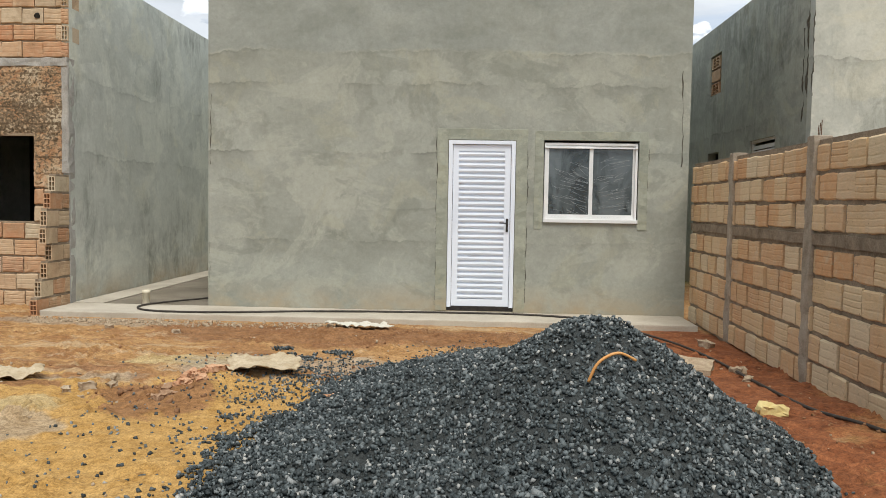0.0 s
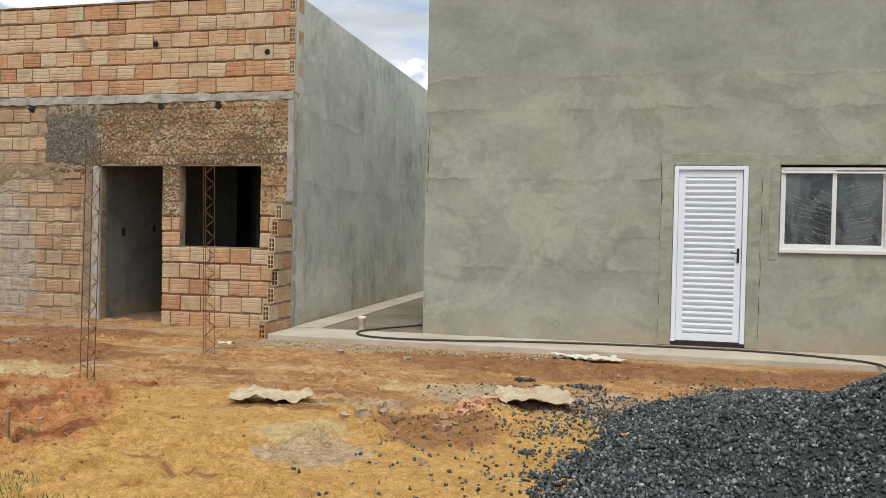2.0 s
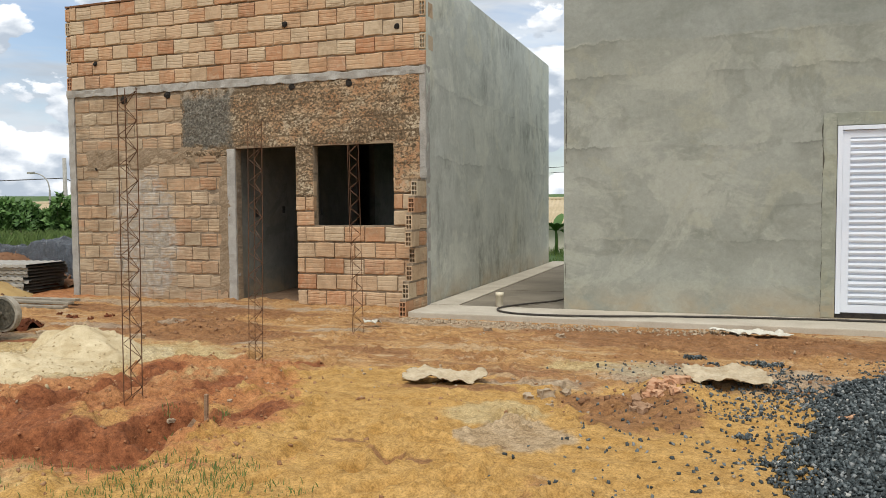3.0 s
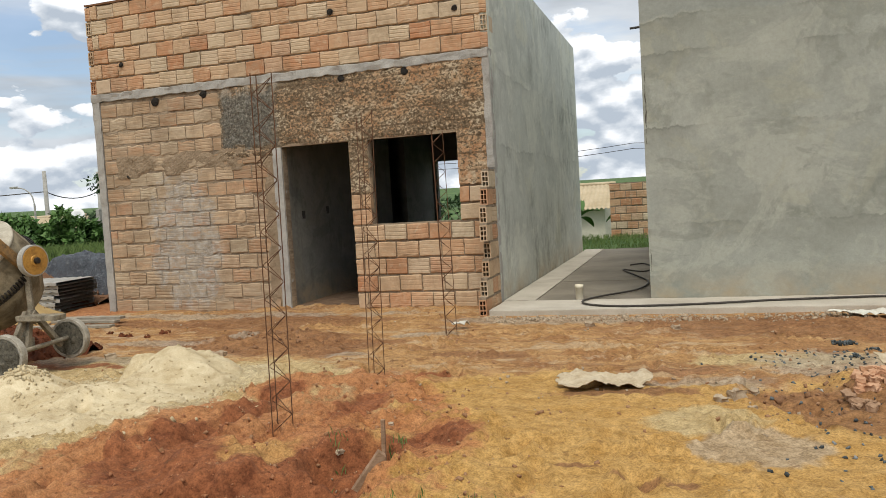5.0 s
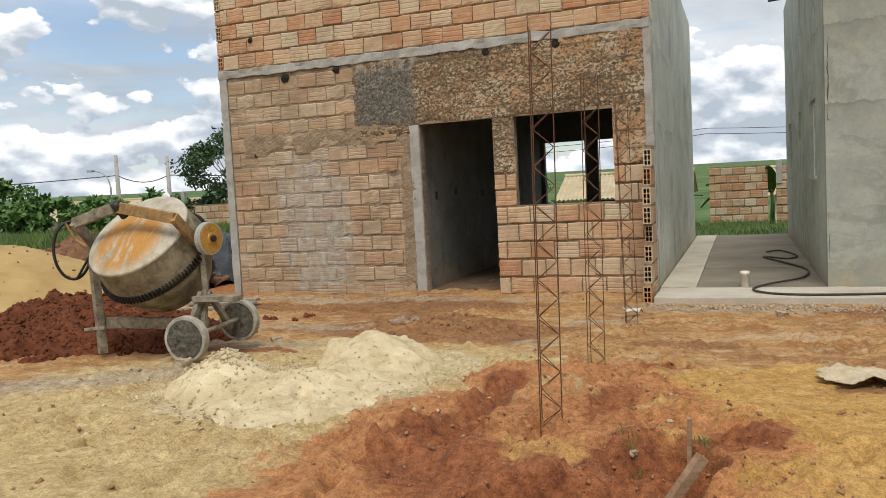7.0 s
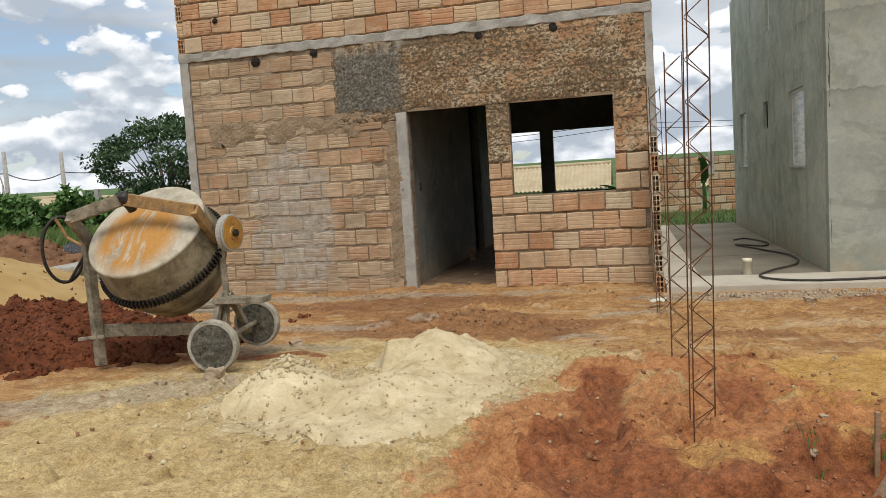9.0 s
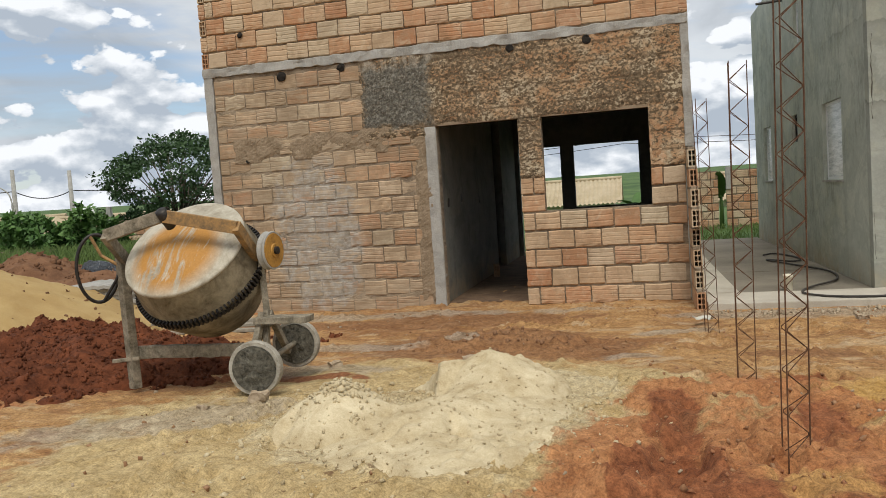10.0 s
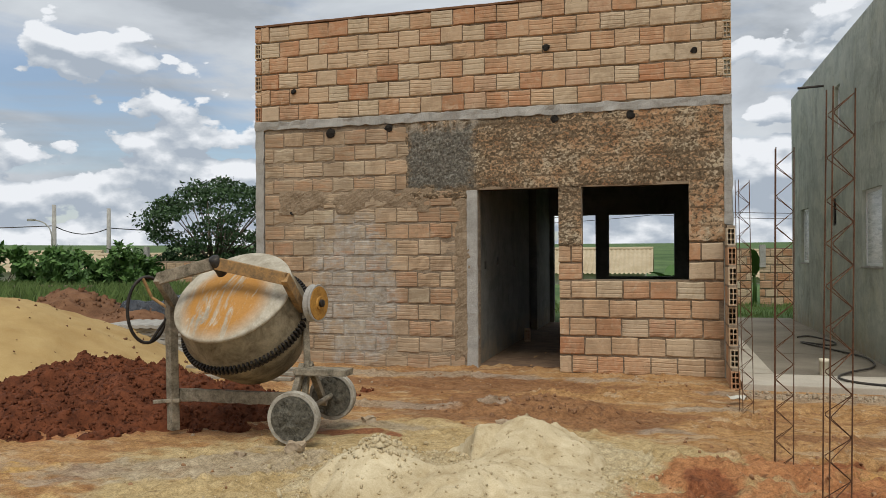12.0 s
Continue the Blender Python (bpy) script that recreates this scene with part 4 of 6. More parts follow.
def patch(name, x0, x1, z0, z1, mat, parent, depth=0.012, rough=0.006, step=0.022, ragged=0.06, seed=3.0, back=0.6):
    """A coat of thrown mortar on a wall: a ragged, lumpy sheet standing proud of y = 0."""
    xs, zs = np.arange(x0, x1 + step / 2, step), np.arange(z0, z1 + step / 2, step)
    X, Z = np.meshgrid(xs, zs)
    edge = np.minimum.reduce([X - x0, x1 - X, Z - z0, z1 - Z])
    lift = np.clip((edge + ragged * fnoise(X, Z, 3.0, seed)) / 0.05, -back / depth * 0.02, 1)
    Yv = -depth * lift - rough * fnoise(X, Z, 11.0, seed, 3) * np.clip(lift, 0, 1) * 2 - rough * np.random.RandomState(int(seed)).uniform(-0.5, 0.5, X.shape)
    V = np.stack([X, Yv, Z], -1).reshape(-1, 3)
    nx, nz = len(xs), len(zs)
    i = np.arange(nx * nz).reshape(nz, nx)
    Fq = np.stack([i[:-1, :-1], i[:-1, 1:], i[1:, 1:], i[1:, :-1]], -1).reshape(-1, 4)
    ob = new(name, fast_mesh(name, V.tolist(), Fq.tolist(), mat))
    ob.parent = parent
    return ob


def mat_chapisco():
    """Rough thrown mortar through which the clay shows."""
    k = Mat("thrown_mortar", 0.95)
    n = k.noise(26, 6, 0.68, 0.2)
    c = k.ramp(n, (0.36, (0.075, 0.054, 0.032)), (0.52, (0.165, 0.12, 0.073)), (0.66, (0.27, 0.20, 0.13)))
    ax = k.axis()
    clay = k.ramp(k.noise(4.0, 5, 0.6, 0.3), (0.38, (0.46, 0.245, 0.12)), (0.52, (0.53, 0.36, 0.21)), (0.62, (0.60, 0.50, 0.35)))
    # the coat is thin towards the house corner, where clay shows through in flecks
    thin = k.math("ADD", k.ramp(k.math("MULTIPLY", k.math("ADD", ax["X"], 9.0), 0.30), (0.0, 0.0), (0.95, 0.085)), k.math("MULTIPLY", k.math("SUBTRACT", k.noise(1.3, 6, 0.65, 0.5, (0.7, 0.7, 1.4)), 0.5), 0.42))
    fl = k.ramp(k.math("ADD", k.noise(31, 4, 0.6, 0.5, (0.8, 0.8, 1.15)), thin), (0.55, 0.0), (0.60, 1.0))
    c = k.mix(k.math("MULTIPLY", fl, 0.70), c, clay)
    row = k.math("FRACT", k.math("MULTIPLY", k.math("ADD", k.math("ADD", ax["Z"], 0.07), k.math("MULTIPLY", k.noise(2.0, 4, 0.6), 0.03)), 4.42))
    c = k.mix(k.math("MULTIPLY", k.ramp(row, (0.0, 0.5), (0.05, 1.0), (0.10, 0.9), (0.15, 0.0)), k.ramp(k.noise(3.0, 6, 0.7, 0.5), (0.38, 0.2), (0.55, 0.8))), c, (0.11, 0.075, 0.043))
    # fresh dark square of cement above the doorway's jamb, with pale drips at its head
    dx = k.math("ABSOLUTE", k.math("DIVIDE", k.math("ADD", ax["X"], 9.32), 0.50))
    dz = k.math("ABSOLUTE", k.math("DIVIDE", k.math("SUBTRACT", ax["Z"], 2.70), 0.44))
    d = k.math("ADD", k.math("MAXIMUM", dx, dz), k.math("MULTIPLY", k.math("SUBTRACT", k.noise(3.5, 8, 0.7, 0.6), 0.5), 0.9))
    dk = k.ramp(k.noise(30, 6, 0.72, 0.4), (0.38, (0.055, 0.052, 0.043)), (0.54, (0.15, 0.142, 0.118)), (0.68, (0.33, 0.315, 0.27)))
    c = k.mix(k.ramp(d, (0.80, 0.92), (1.12, 0.0)), c, dk)
    drip = k.math("MULTIPLY", k.ramp(k.math("ADD", k.math("MULTIPLY", k.math("SUBTRACT", ax["Z"], 2.98), 3.0), k.math("SUBTRACT", k.noise(7.0, 3, 0.6, 0, (1, 1, 0.15)), 0.5)), (0.05, 0.0), (0.22, 1.0)), k.ramp(k.math("MULTIPLY", k.math("ADD", ax["X"], 9.9), 0.8), (0.0, 0.0), (0.15, 1.0), (0.85, 1.0), (1.0, 0.0)))
    c = k.mix(k.math("MULTIPLY", drip, k.ramp(k.noise(9.0, 5, 0.7, 0.2, (1.4, 1.4, 0.3)), (0.47, 0.0), (0.58, 0.45))), c, (0.44, 0.39, 0.31))
    return k.done(c, n, 0.9, 0.014)


M_CHAP = mat_chapisco()
M_SMEAR = mat_simple("mortar_smear", (0.20, 0.145, 0.09), (0.34, 0.26, 0.175), 6, 0.95, 0, 0.8, 0.015)


def brick_house():
    h = thing("brick_house", "unfinished house of bare hollow clay blocks with empty openings", "house")
    f = part("front_wall", wall_mesh(-6.42, -0.105, -0.25, BTOP - 0.02, 0.024, 0.15, [tuple((v - BX if i < 2 else v) for i, v in enumerate(o)) for o in (BDOOR, BWIN)]), M_MORTARF, h, at=pose(BX, BY, 0, 0, 0, -1.5))
    L = lambda x: x - BX
    # upper gable courses, above the ring beam
    lay(f, -6.32, -0.10, 3.315, 6, 0.2265, BLOCKS, joint=0.015, width=0.283)
    # left field
    lay(f, L(-11.92), L(-8.99), -0.12, 15, 0.218, BLOCKS_W, lambda a, b, z: not (a > L(-9.7) and z > 2.25), width=0.288)
    part("joint_fill", rough_box(L(-11.93), L(-8.99), 0.009, 0.024, -0.25, 3.18, 0.12, 0.004, 0.001), M_MORTARF, f)
    # under the window and the pier
    lay(f, L(-7.73), -0.11, -0.10, 5, 0.236, BLOCKS, first=1)
    lay(f, L(-7.74), L(-7.45), 1.08, 3, 0.225, BLOCKS)
    lay(f, L(-6.15), -0.11, 1.08, 5, 0.232, BLOCKS)
    # block ends at the two upper corners
    for x in (-6.425, -0.098):
        for c in (1, 3, 5) if x > -1 else (0, 2, 4):
            ob = new("brick", END)
            ob.parent = f
            ob.matrix_basis = Matrix.Translation((x, -0.002, 3.315 + c * 0.2265))
        for c in (0, 2, 4) if x > -1 else (1, 3, 5):
            ob = new("brick", BLOCKS[0])
            ob.parent = f
            ob.matrix_basis = Matrix.Translation((x, 0.0, 3.315 + c * 0.2265)) @ Matrix.Diagonal((0.31, 1, 1, 1))
    part("coping", rough_box(-6.425, 0.0, -0.004, 0.15, BTOP - 0.015, BTOP + 0.015, 0.1, 0.006, 0.004), M_BROWN, f)
    part("ring_beam", rough_box(-6.42, 0.0, -0.018, 0.15, 3.185, 3.305, 0.05, 0.022, 0.01), M_CONC, f, "pale concrete ring beam")
    part("corner_column", rough_box(-6.42, L(-11.94), -0.012, 0.15, -0.25, 3.19, 0.09, 0.012, 0.01), M_CONC, f)
    part("corner_column", rough_box(-0.095, 0.0, -0.012, 0.15, 1.75, 3.19, 0.08, 0.018, 0.01), M_CONC, f)
    part("corner_column", rough_box(-0.095, 0.0, 0.004, 0.15, -0.25, 1.75, 0.09, 0.01, 0.01), M_CONC, f)
    part("door_column", rough_box(L(-8.95), L(-8.805), -0.010, 0.15, -0.25, 2.25, 0.08, 0.010, 0.01), M_CONC, f)
    part("lintel", box(L(-8.98), L(-6.1), 0.0, 0.15, 2.25, 2.29, 0.004), M_SMEAR, f)
    patch("rough_coat", L(-9.80), -0.09, 2.26, 3.20, M_CHAP, f, 0.012, 0.006, ragged=0.10)
    patch("rough_coat", L(-9.8), L(-8.9), 2.1, 2.29, M_CHAP, f, 0.012, 0.008, ragged=0.06, seed=7.0, back=2.0)
    patch("rough_coat", L(-7.74), L(-7.46), 1.5, 2.27, M_CHAP, f, 0.009, 0.006, ragged=0.03, seed=9.0)
    patch("rough_coat", L(-6.15), -0.09, 1.55, 2.27, M_CHAP, f, 0.009, 0.008, ragged=0.05, seed=11.0)
    patch("mortar_band", L(-11.7), L(-9.0), 1.98, 2.30, M_SMEAR, f, 0.008, 0.006, ragged=0.34, seed=13.0, back=2.0)
    patch("mortar_band", L(-9.12), L(-8.9), 0.0, 2.2, M_SMEAR, f, 0.010, 0.006, ragged=0.16, seed=15.0, back=2.0)
    # putlog holes: flat lumps on the wall, the dark inside painted near-black
    for x, z, r in ((-10.9, 3.1, 0.07), (-10.04, 3.13, 0.06), (-7.78, 3.13, 0.055), (-6.83, 3.13, 0.06), (-7.88, 4.05, 0.05), (-6.08, 3.87, 0.04), (-11.47, 3.72, 0.04), (-11.5, 2.0, 0.03)):
        bm = bmesh.new()
        bmesh.ops.create_icosphere(bm, subdivisions=2, radius=r)
        for v in bm.verts:
            v.co.y *= 0.25
            v.co += noise.noise_vector(v.co * 20 + Vector((x, 0, z))) * 0.018
        part("putlog_hole", bm, M_HOLE, f, at=Matrix.Translation((L(x), -0.006, z)))
    # side wall towards the passage, rendered, its tone lifted against the shade
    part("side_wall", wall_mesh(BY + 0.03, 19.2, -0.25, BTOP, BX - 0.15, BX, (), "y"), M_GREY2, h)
    part("side_wall", wall_mesh(BY + 0.33, 19.2, -0.25, BTOP, -12.07, -11.92, (), "y"), M_MORTAR, h)
    part("back_wall", wall_mesh(-11.92, BX - 0.15, -0.25, BTOP, 18.0, 18.15, ((-8.75, -7.85, -0.25, 2.25), (-7.57, -6.22, 0.93, 2.25))), M_SHADEPL, h)
    part("inner_wall", wall_mesh(BY + 0.24, 15.2, -0.25, 3.1, -8.96, -8.84, (), "y"), M_SHADEPL, h)
    part("inner_wall", wall_mesh(16.1, 18.0, -0.25, 3.1, -8.96, -8.84, (), "y"), M_SHADEPL, h)
    part("roof_slab", box(-11.92, BX - 0.15, BY + 0.30, 18.0, 3.1, 3.22), M_CONC, h)
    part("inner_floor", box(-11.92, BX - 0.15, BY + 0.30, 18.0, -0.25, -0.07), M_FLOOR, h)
    for y, z in ((11.35, 1.2), (12.2, 1.25), (13.6, 1.2)):
        part("socket_box", box(-8.842, -8.83, y, y + 0.08, z, z + 0.12, 0.003), M_DARKM, h)
    # toothed stub of blocks at the corner
    st = thing("wall_stub", "stepped stub of hollow clay blocks beside the house corner", "wall")
    runs = (0.83, 0.72, 0.58, 0.46, 0.60, 0.57, 0.48, 0.36)
    for c, run in enumerate(runs):
        z = -0.10 + c * 0.228
        y = BY - run
        ob = new("brick", END)
        ob.parent = st
        ob.matrix_basis = Matrix.Translation((BX - 0.098, y, z))
        y += 0.30
        while y < BY - 0.02:
            e = min(y + 0.29, BY - 0.004)
            if e - y > 0.03:
                b = new("brick", RNG.choice(BLOCKS))
                b.parent = st
                b.matrix_basis = Matrix.Translation((BX - 0.003, y, z)) @ Matrix.Rotation(radians(90), 4, "Z") @ Matrix.Diagonal(((e - y) / BLOCK_W, 1, 1, 1))
            y += 0.305
        part("mortar_bed", rough_box(BX - 0.094, BX - 0.006, BY - run + 0.02, BY - 0.004, z + 0.199, z + 0.229, 0.08, 0.006, 0.003), M_MORTAR, st)


M_FLOOR = mat_simple("dark_floor_soil", (0.085, 0.05, 0.03), (0.20, 0.13, 0.08), 5, 0.96, 0, 0.8, 0.02)
M_HOLE = mat_simple("hole_dark", (0.012, 0.010, 0.008), (0.03, 0.025, 0.02), 8, 0.95)
brick_house()


M_POST = mat_simple("dusty_concrete", (0.24, 0.195, 0.14), (0.42, 0.36, 0.285), 5, 0.93, 0, 0.7, 0.02)


# ---- boundary wall on the grey house's side ----
def boundary_wall():
    w = thing("boundary_wall", "boundary wall of ribbed hollow clay blocks with concrete posts", "wall")
    X = 2.76
    f = part("wall_core", wall_mesh(-7.2, 0, -0.2, 1.99, 0.022, 0.11), M_MORTAR, w, at=pose(X, 10.70, 0, 0, 0, -90) @ Matrix.Translation((7.2, 0, 0)))
    posts = (10.70 - 9.02, 10.70 - 6.88, 10.70 - 4.8)
    lay(f, -7.2, 0, -0.08, 5, 0.238, BLOCKS_C, joint=0.03, out=0.014)
    lay(f, -7.2, 0, 1.24, 3, 0.245, BLOCKS_C, joint=0.03, first=1, out=0.014)
    part("course", rough_box(-7.2, 0, -0.004, 0.05, 1.12, 1.215, 0.1, 0.012, 0.004), M_MORTAR, f)
    for p in posts:
        c = -7.2 + p
        part("post", rough_box(c - 0.075, c + 0.075, -0.022, 0.13, -0.2, 2.03, 0.07, 0.016, 0.01), M_POST, f)
    for k in range(3):
        x = -7.2 + posts[1] - 0.03 + 0.03 * k
        part("rebar", tube(((x, 0.05, 2.0), (x + 0.01, 0.05, 2.12 + 0.02 * k)), 0.004, 6), M_RUST, f)


boundary_wall()


# ---- neighbour's house beyond the boundary wall ----
def side_house():
    h = thing("neighbour_house", "taller rendered house with pale front and darker side with runs and mould", "house")
    X, Y, T = 4.26, 10.72, 4.92
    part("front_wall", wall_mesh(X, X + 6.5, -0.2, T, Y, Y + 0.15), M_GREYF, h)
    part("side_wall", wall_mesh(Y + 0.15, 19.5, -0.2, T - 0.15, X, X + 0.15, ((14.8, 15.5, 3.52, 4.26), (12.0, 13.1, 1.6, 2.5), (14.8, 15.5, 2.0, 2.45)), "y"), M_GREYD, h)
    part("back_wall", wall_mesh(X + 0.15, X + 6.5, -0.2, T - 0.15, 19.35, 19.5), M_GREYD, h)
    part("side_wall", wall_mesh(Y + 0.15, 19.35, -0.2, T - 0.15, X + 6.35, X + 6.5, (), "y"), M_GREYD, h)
    part("roof", box(X + 0.15, X + 6.35, Y + 0.15, 19.35, 3.2, 3.3), M_CONC, h)
    g = part("infill", box(X + 0.07, X + 0.15, 14.8, 15.5, 3.52, 4.26), M_MORTAR, h)
    for i in range(3):
        b = new("brick", END if i != 1 else BLOCKS[0])
        b.parent = g
        b.matrix_basis = Matrix.Translation((X + 0.02, 15.46, 3.54 + i * 0.24)) @ Matrix.Rotation(radians(-90), 4, "Z") @ Matrix.Diagonal((5.0 if i != 1 else 1.7, 0.3, 1, 1))
    w = part("window", wall_mesh(12.0, 13.1, 1.6, 2.5, X + 0.04, X + 0.08, ((12.04, 13.06, 1.64, 2.46),), "y"), M_ALU, h)
    bm = bmesh.new()
    for i in range(10):
        quadbox(bm, X + 0.05, X + 0.07, 12.04, 13.06, 1.66 + i * 0.077, 1.66 + i * 0.077 + 0.06)
    part("shutter", bm, M_ALU, w)
    # chipped corner and a torn joint between the two coats
    for y, z0, z1, r in ((10.90, 2.9, 4.9, 0.030), (11.03, 2.6, 3.9, 0.022), (10.735, 2.9, 4.6, 0.012)):
        n = int((z1 - z0) / 0.04)
        pts = [(X + 0.002, y + 0.05 * noise.noise((y, 0, (z0 + i * 0.04) * 3)) + 0.03 * noise.noise((y, 5, (z0 + i * 0.04) * 14)), z0 + i * 0.04) for i in range(n)]
        part("crack", tube(pts, [r * max(0.1, 0.45 + noise.noise((y, 2, p[2] * 5)) * 1.2) for p in pts], 6), M_CRACK, h)


# darker base than the front's, with runs and mould spots over it
M_GREYD = mat_plaster("cement_render_darker", (0.27, 0.282, 0.24), (0.40, 0.415, 0.36), 1.1, 0.3, 0.5, ((2.75, 0.8),))
side_house()


# ---- wall at the back of the plot ----
def back_fence():
    for n, (x0, x1) in enumerate(((-5.55, -3.95), (-3.72, 1.5), (-9.5, -5.56))):
        if n == 2:
            continue
        w = thing("garden_wall", "low wall of pale hollow blocks at the back of the plot", "wall", group="back walls")
        f = part("wall_core", wall_mesh(0, x1 - x0, -0.3, 1.56, 0.016, 0.11), M_MORTAR, w, at=pose(x0, 25.4, 0))
        lay(f, 0, x1 - x0, -0.08, 7, 0.234, BLOCKS, joint=0.028, out=0.008)
        if n == 1:
            part("post", rough_box(0, 0.16, -0.03, 0.12, 1.0, 1.66, 0.09, 0.01, 0.01), M_CONC, f)


back_fence()

# ---- heaps of material ----
def pile_mesh(name, x0, x1, y0, y1, height, mat, step=0.03, sink=0.03):
    """A heap: the height field height(x, y) over the earth, kept where it stands above it."""
    xs, ys = np.arange(x0, x1, step), np.arange(y0, y1, step)
    X, Y = np.meshgrid(xs, ys)
    H = height(X, Y)
    Z = ground_z(X, Y) + H - sink * sstep(0.03, 0.0, H)
    i = np.arange(X.size).reshape(X.shape)
    Fq = np.stack([i[:-1, :-1], i[:-1, 1:], i[1:, 1:], i[1:, :-1]], -1).reshape(-1, 4)
    keep = (H.ravel()[Fq].max(axis=1) > 0.0)
    Fq = Fq[keep]
    used, inv = np.unique(Fq, return_inverse=True)
    V = np.stack([X, Y, Z], -1).reshape(-1, 3)[used]
    return fast_mesh(name, V.tolist(), inv.reshape(-1, 4).tolist(), mat, True)


def cone(x, y, cx, cy, rx, ry, h, soft=0.18, turn=0.0):
    a = radians(turn)
    dx, dy = x - cx, y - cy
    u, v = dx * math.cos(a) + dy * math.sin(a), -dx * math.sin(a) + dy * math.cos(a)
    d = np.sqrt((u / rx) ** 2 + (v / ry) ** 2 + soft ** 2) - soft
    return h * np.clip(1 - d, -0.2, None)


STONE_V, STONE_F = [], []


def stone_shapes(k=6):
    rs = np.random.RandomState(4)
    for _ in range(k):
        bm = bmesh.new()
        bmesh.ops.create_cube(bm, size=1.5)
        v = np.array([w.co[:] for w in bm.verts])
        bm.verts.index_update()
        f = [[w.index for w in fc.verts] for fc in bm.faces]
        bm.free()
        v = v + rs.uniform(-0.42, 0.42, v.shape)
        v *= np.array([1.15, 0.85, 0.65])
        tri_ = []
        for q in f:
            tri_ += [(q[0], q[1], q[2]), (q[0], q[2], q[3])]
        STONE_V.append(v)
        STONE_F.append(np.array(tri_))


stone_shapes()


def stones_mesh(name, P, R, mat, seed=0):
    """Many angular chips at the points P with radii R, in one mesh."""
    rs = np.random.RandomState(seed)
    n = len(P)
    ang = rs.uniform(0, 2 * np.pi, (n, 3))
    cx, sx, cy, sy, cz, sz = np.cos(ang[:, 0]), np.sin(ang[:, 0]), np.cos(ang[:, 1]), np.sin(ang[:, 1]), np.cos(ang[:, 2]), np.sin(ang[:, 2])
    Rm = np.empty((n, 3, 3))
    Rm[:, 0] = np.stack([cy * cz, sx * sy * cz - cx * sz, cx * sy * cz + sx * sz], -1)
    Rm[:, 1] = np.stack([cy * sz, sx * sy * sz + cx * cz, cx * sy * sz - sx * cz], -1)
    Rm[:, 2] = np.stack([-sy, sx * cy, cx * cy], -1)
    kind = rs.randint(0, len(STONE_V), n)
    base = np.stack(STONE_V)[kind]
    V = np.einsum("nij,nkj->nki", Rm, base) * (np.asarray(R)[:, None, None]) + np.asarray(P)[:, None, :]
    Fs = np.stack(STONE_F)[kind] + (np.arange(n) * 8)[:, None, None]
    V, Fs = V.reshape(-1, 3), Fs.reshape(-1, 3)
    me = bpy.data.meshes.new(name)
    me.vertices.add(len(V))
    me.vertices.foreach_set("co", V.ravel())
    me.loops.add(Fs.size)
    me.loops.foreach_set("vertex_index", Fs.ravel().astype(np.int32))
    me.polygons.add(len(Fs))
    me.polygons.foreach_set("loop_start", np.arange(0, Fs.size, 3))
    me.update(calc_edges=True)
    me.materials.append(mat)
    return me


def gravel_h(x, y):
    h = cone(x, y, 0.69, 4.75, 1.02, 1.65, 0.715, 0.20)
    h = np.maximum(h, cone(x, y, 0.28, 5.5, 1.20, 1.70, 0.36, 0.3))
    h = np.maximum(h, cone(x, y, 0.02, 4.95, 1.05, 1.9, 0.15, 0.3))
    h = np.maximum(h, cone(x, y, 0.25, 3.3, 1.10, 1.3, 0.22, 0.3))
    h = np.maximum(h, cone(x, y, -0.45, 3.95, 0.95, 1.2, 0.085, 0.35))
    h = h + 0.045 * fnoise(x, y, 1.3, 4.0) + 0.02 * fnoise(x, y, 6.0, 5.0, 2)
    return np.clip(h, 0, None)


def gravel_pile():
    g = thing("gravel_pile", "heap of dark grey crushed stone spilling over the earth", "gravel pile", kind="stuff")
    ob = new("heap", pile_mesh("heap", -2.2, 2.4, 1.6, 8.0, gravel_h, M_GRAVELB, 0.04))
    ob.parent = g
    rs = np.random.RandomState(11)
    # dense cover
    n = 76000
    x, y = rs.uniform(-2.1, 2.3, n), 1.8 + 6.2 * rs.uniform(0, 1, n) ** 1.12
    h = gravel_h(x, y)
    k = h > 0.004
    x, y, h = x[k], y[k], h[k]
    r = rs.uniform(0.0065, 0.0135, len(x)) * (1 + 0.6 * (rs.uniform(0, 1, len(x)) > 0.95))
    P = np.stack([x, y, ground_z(x, y) + h + rs.uniform(-0.002, 0.012, len(x))], -1)
    ob = new("stones", stones_mesh("stones", P, r, M_GRAVEL, 3))
    ob.parent = g
    # spill round the foot
    n = 30000
    a, d = rs.uniform(0, 2 * np.pi, n), rs.exponential(0.30, n)
    x = 0.0 + (0.95 + d) * np.cos(a) * (1 + 0.15 * np.sin(3 * a))
    y = 5.2 + (1.95 + d * 1.1) * np.sin(a)
    k = (gravel_h(x, y) < 0.02) & (x < 1.9) & (y > 2.4) & (y < 9.0) & (rs.uniform(0, 1, n) < np.clip(0.45 + 1.9 * fnoise(x, y, 2.2, 14.0, 3) - 0.25 * d, 0.05, 1))
    x, y = x[k], y[k]
    P = np.stack([x, y, ground_z(x, y) + 0.004], -1)
    ob = new("spill", stones_mesh("spill", P, rs.uniform(0.005, 0.0125, len(x)), M_GRAVEL, 5))
    ob.parent = g


M_GRAVELB = mat_simple("crushed_stone_bed", (0.02, 0.023, 0.023), (0.07, 0.078, 0.076), 40, 0.9, 0, 1.0, 0.02, 120)
gravel_pile()


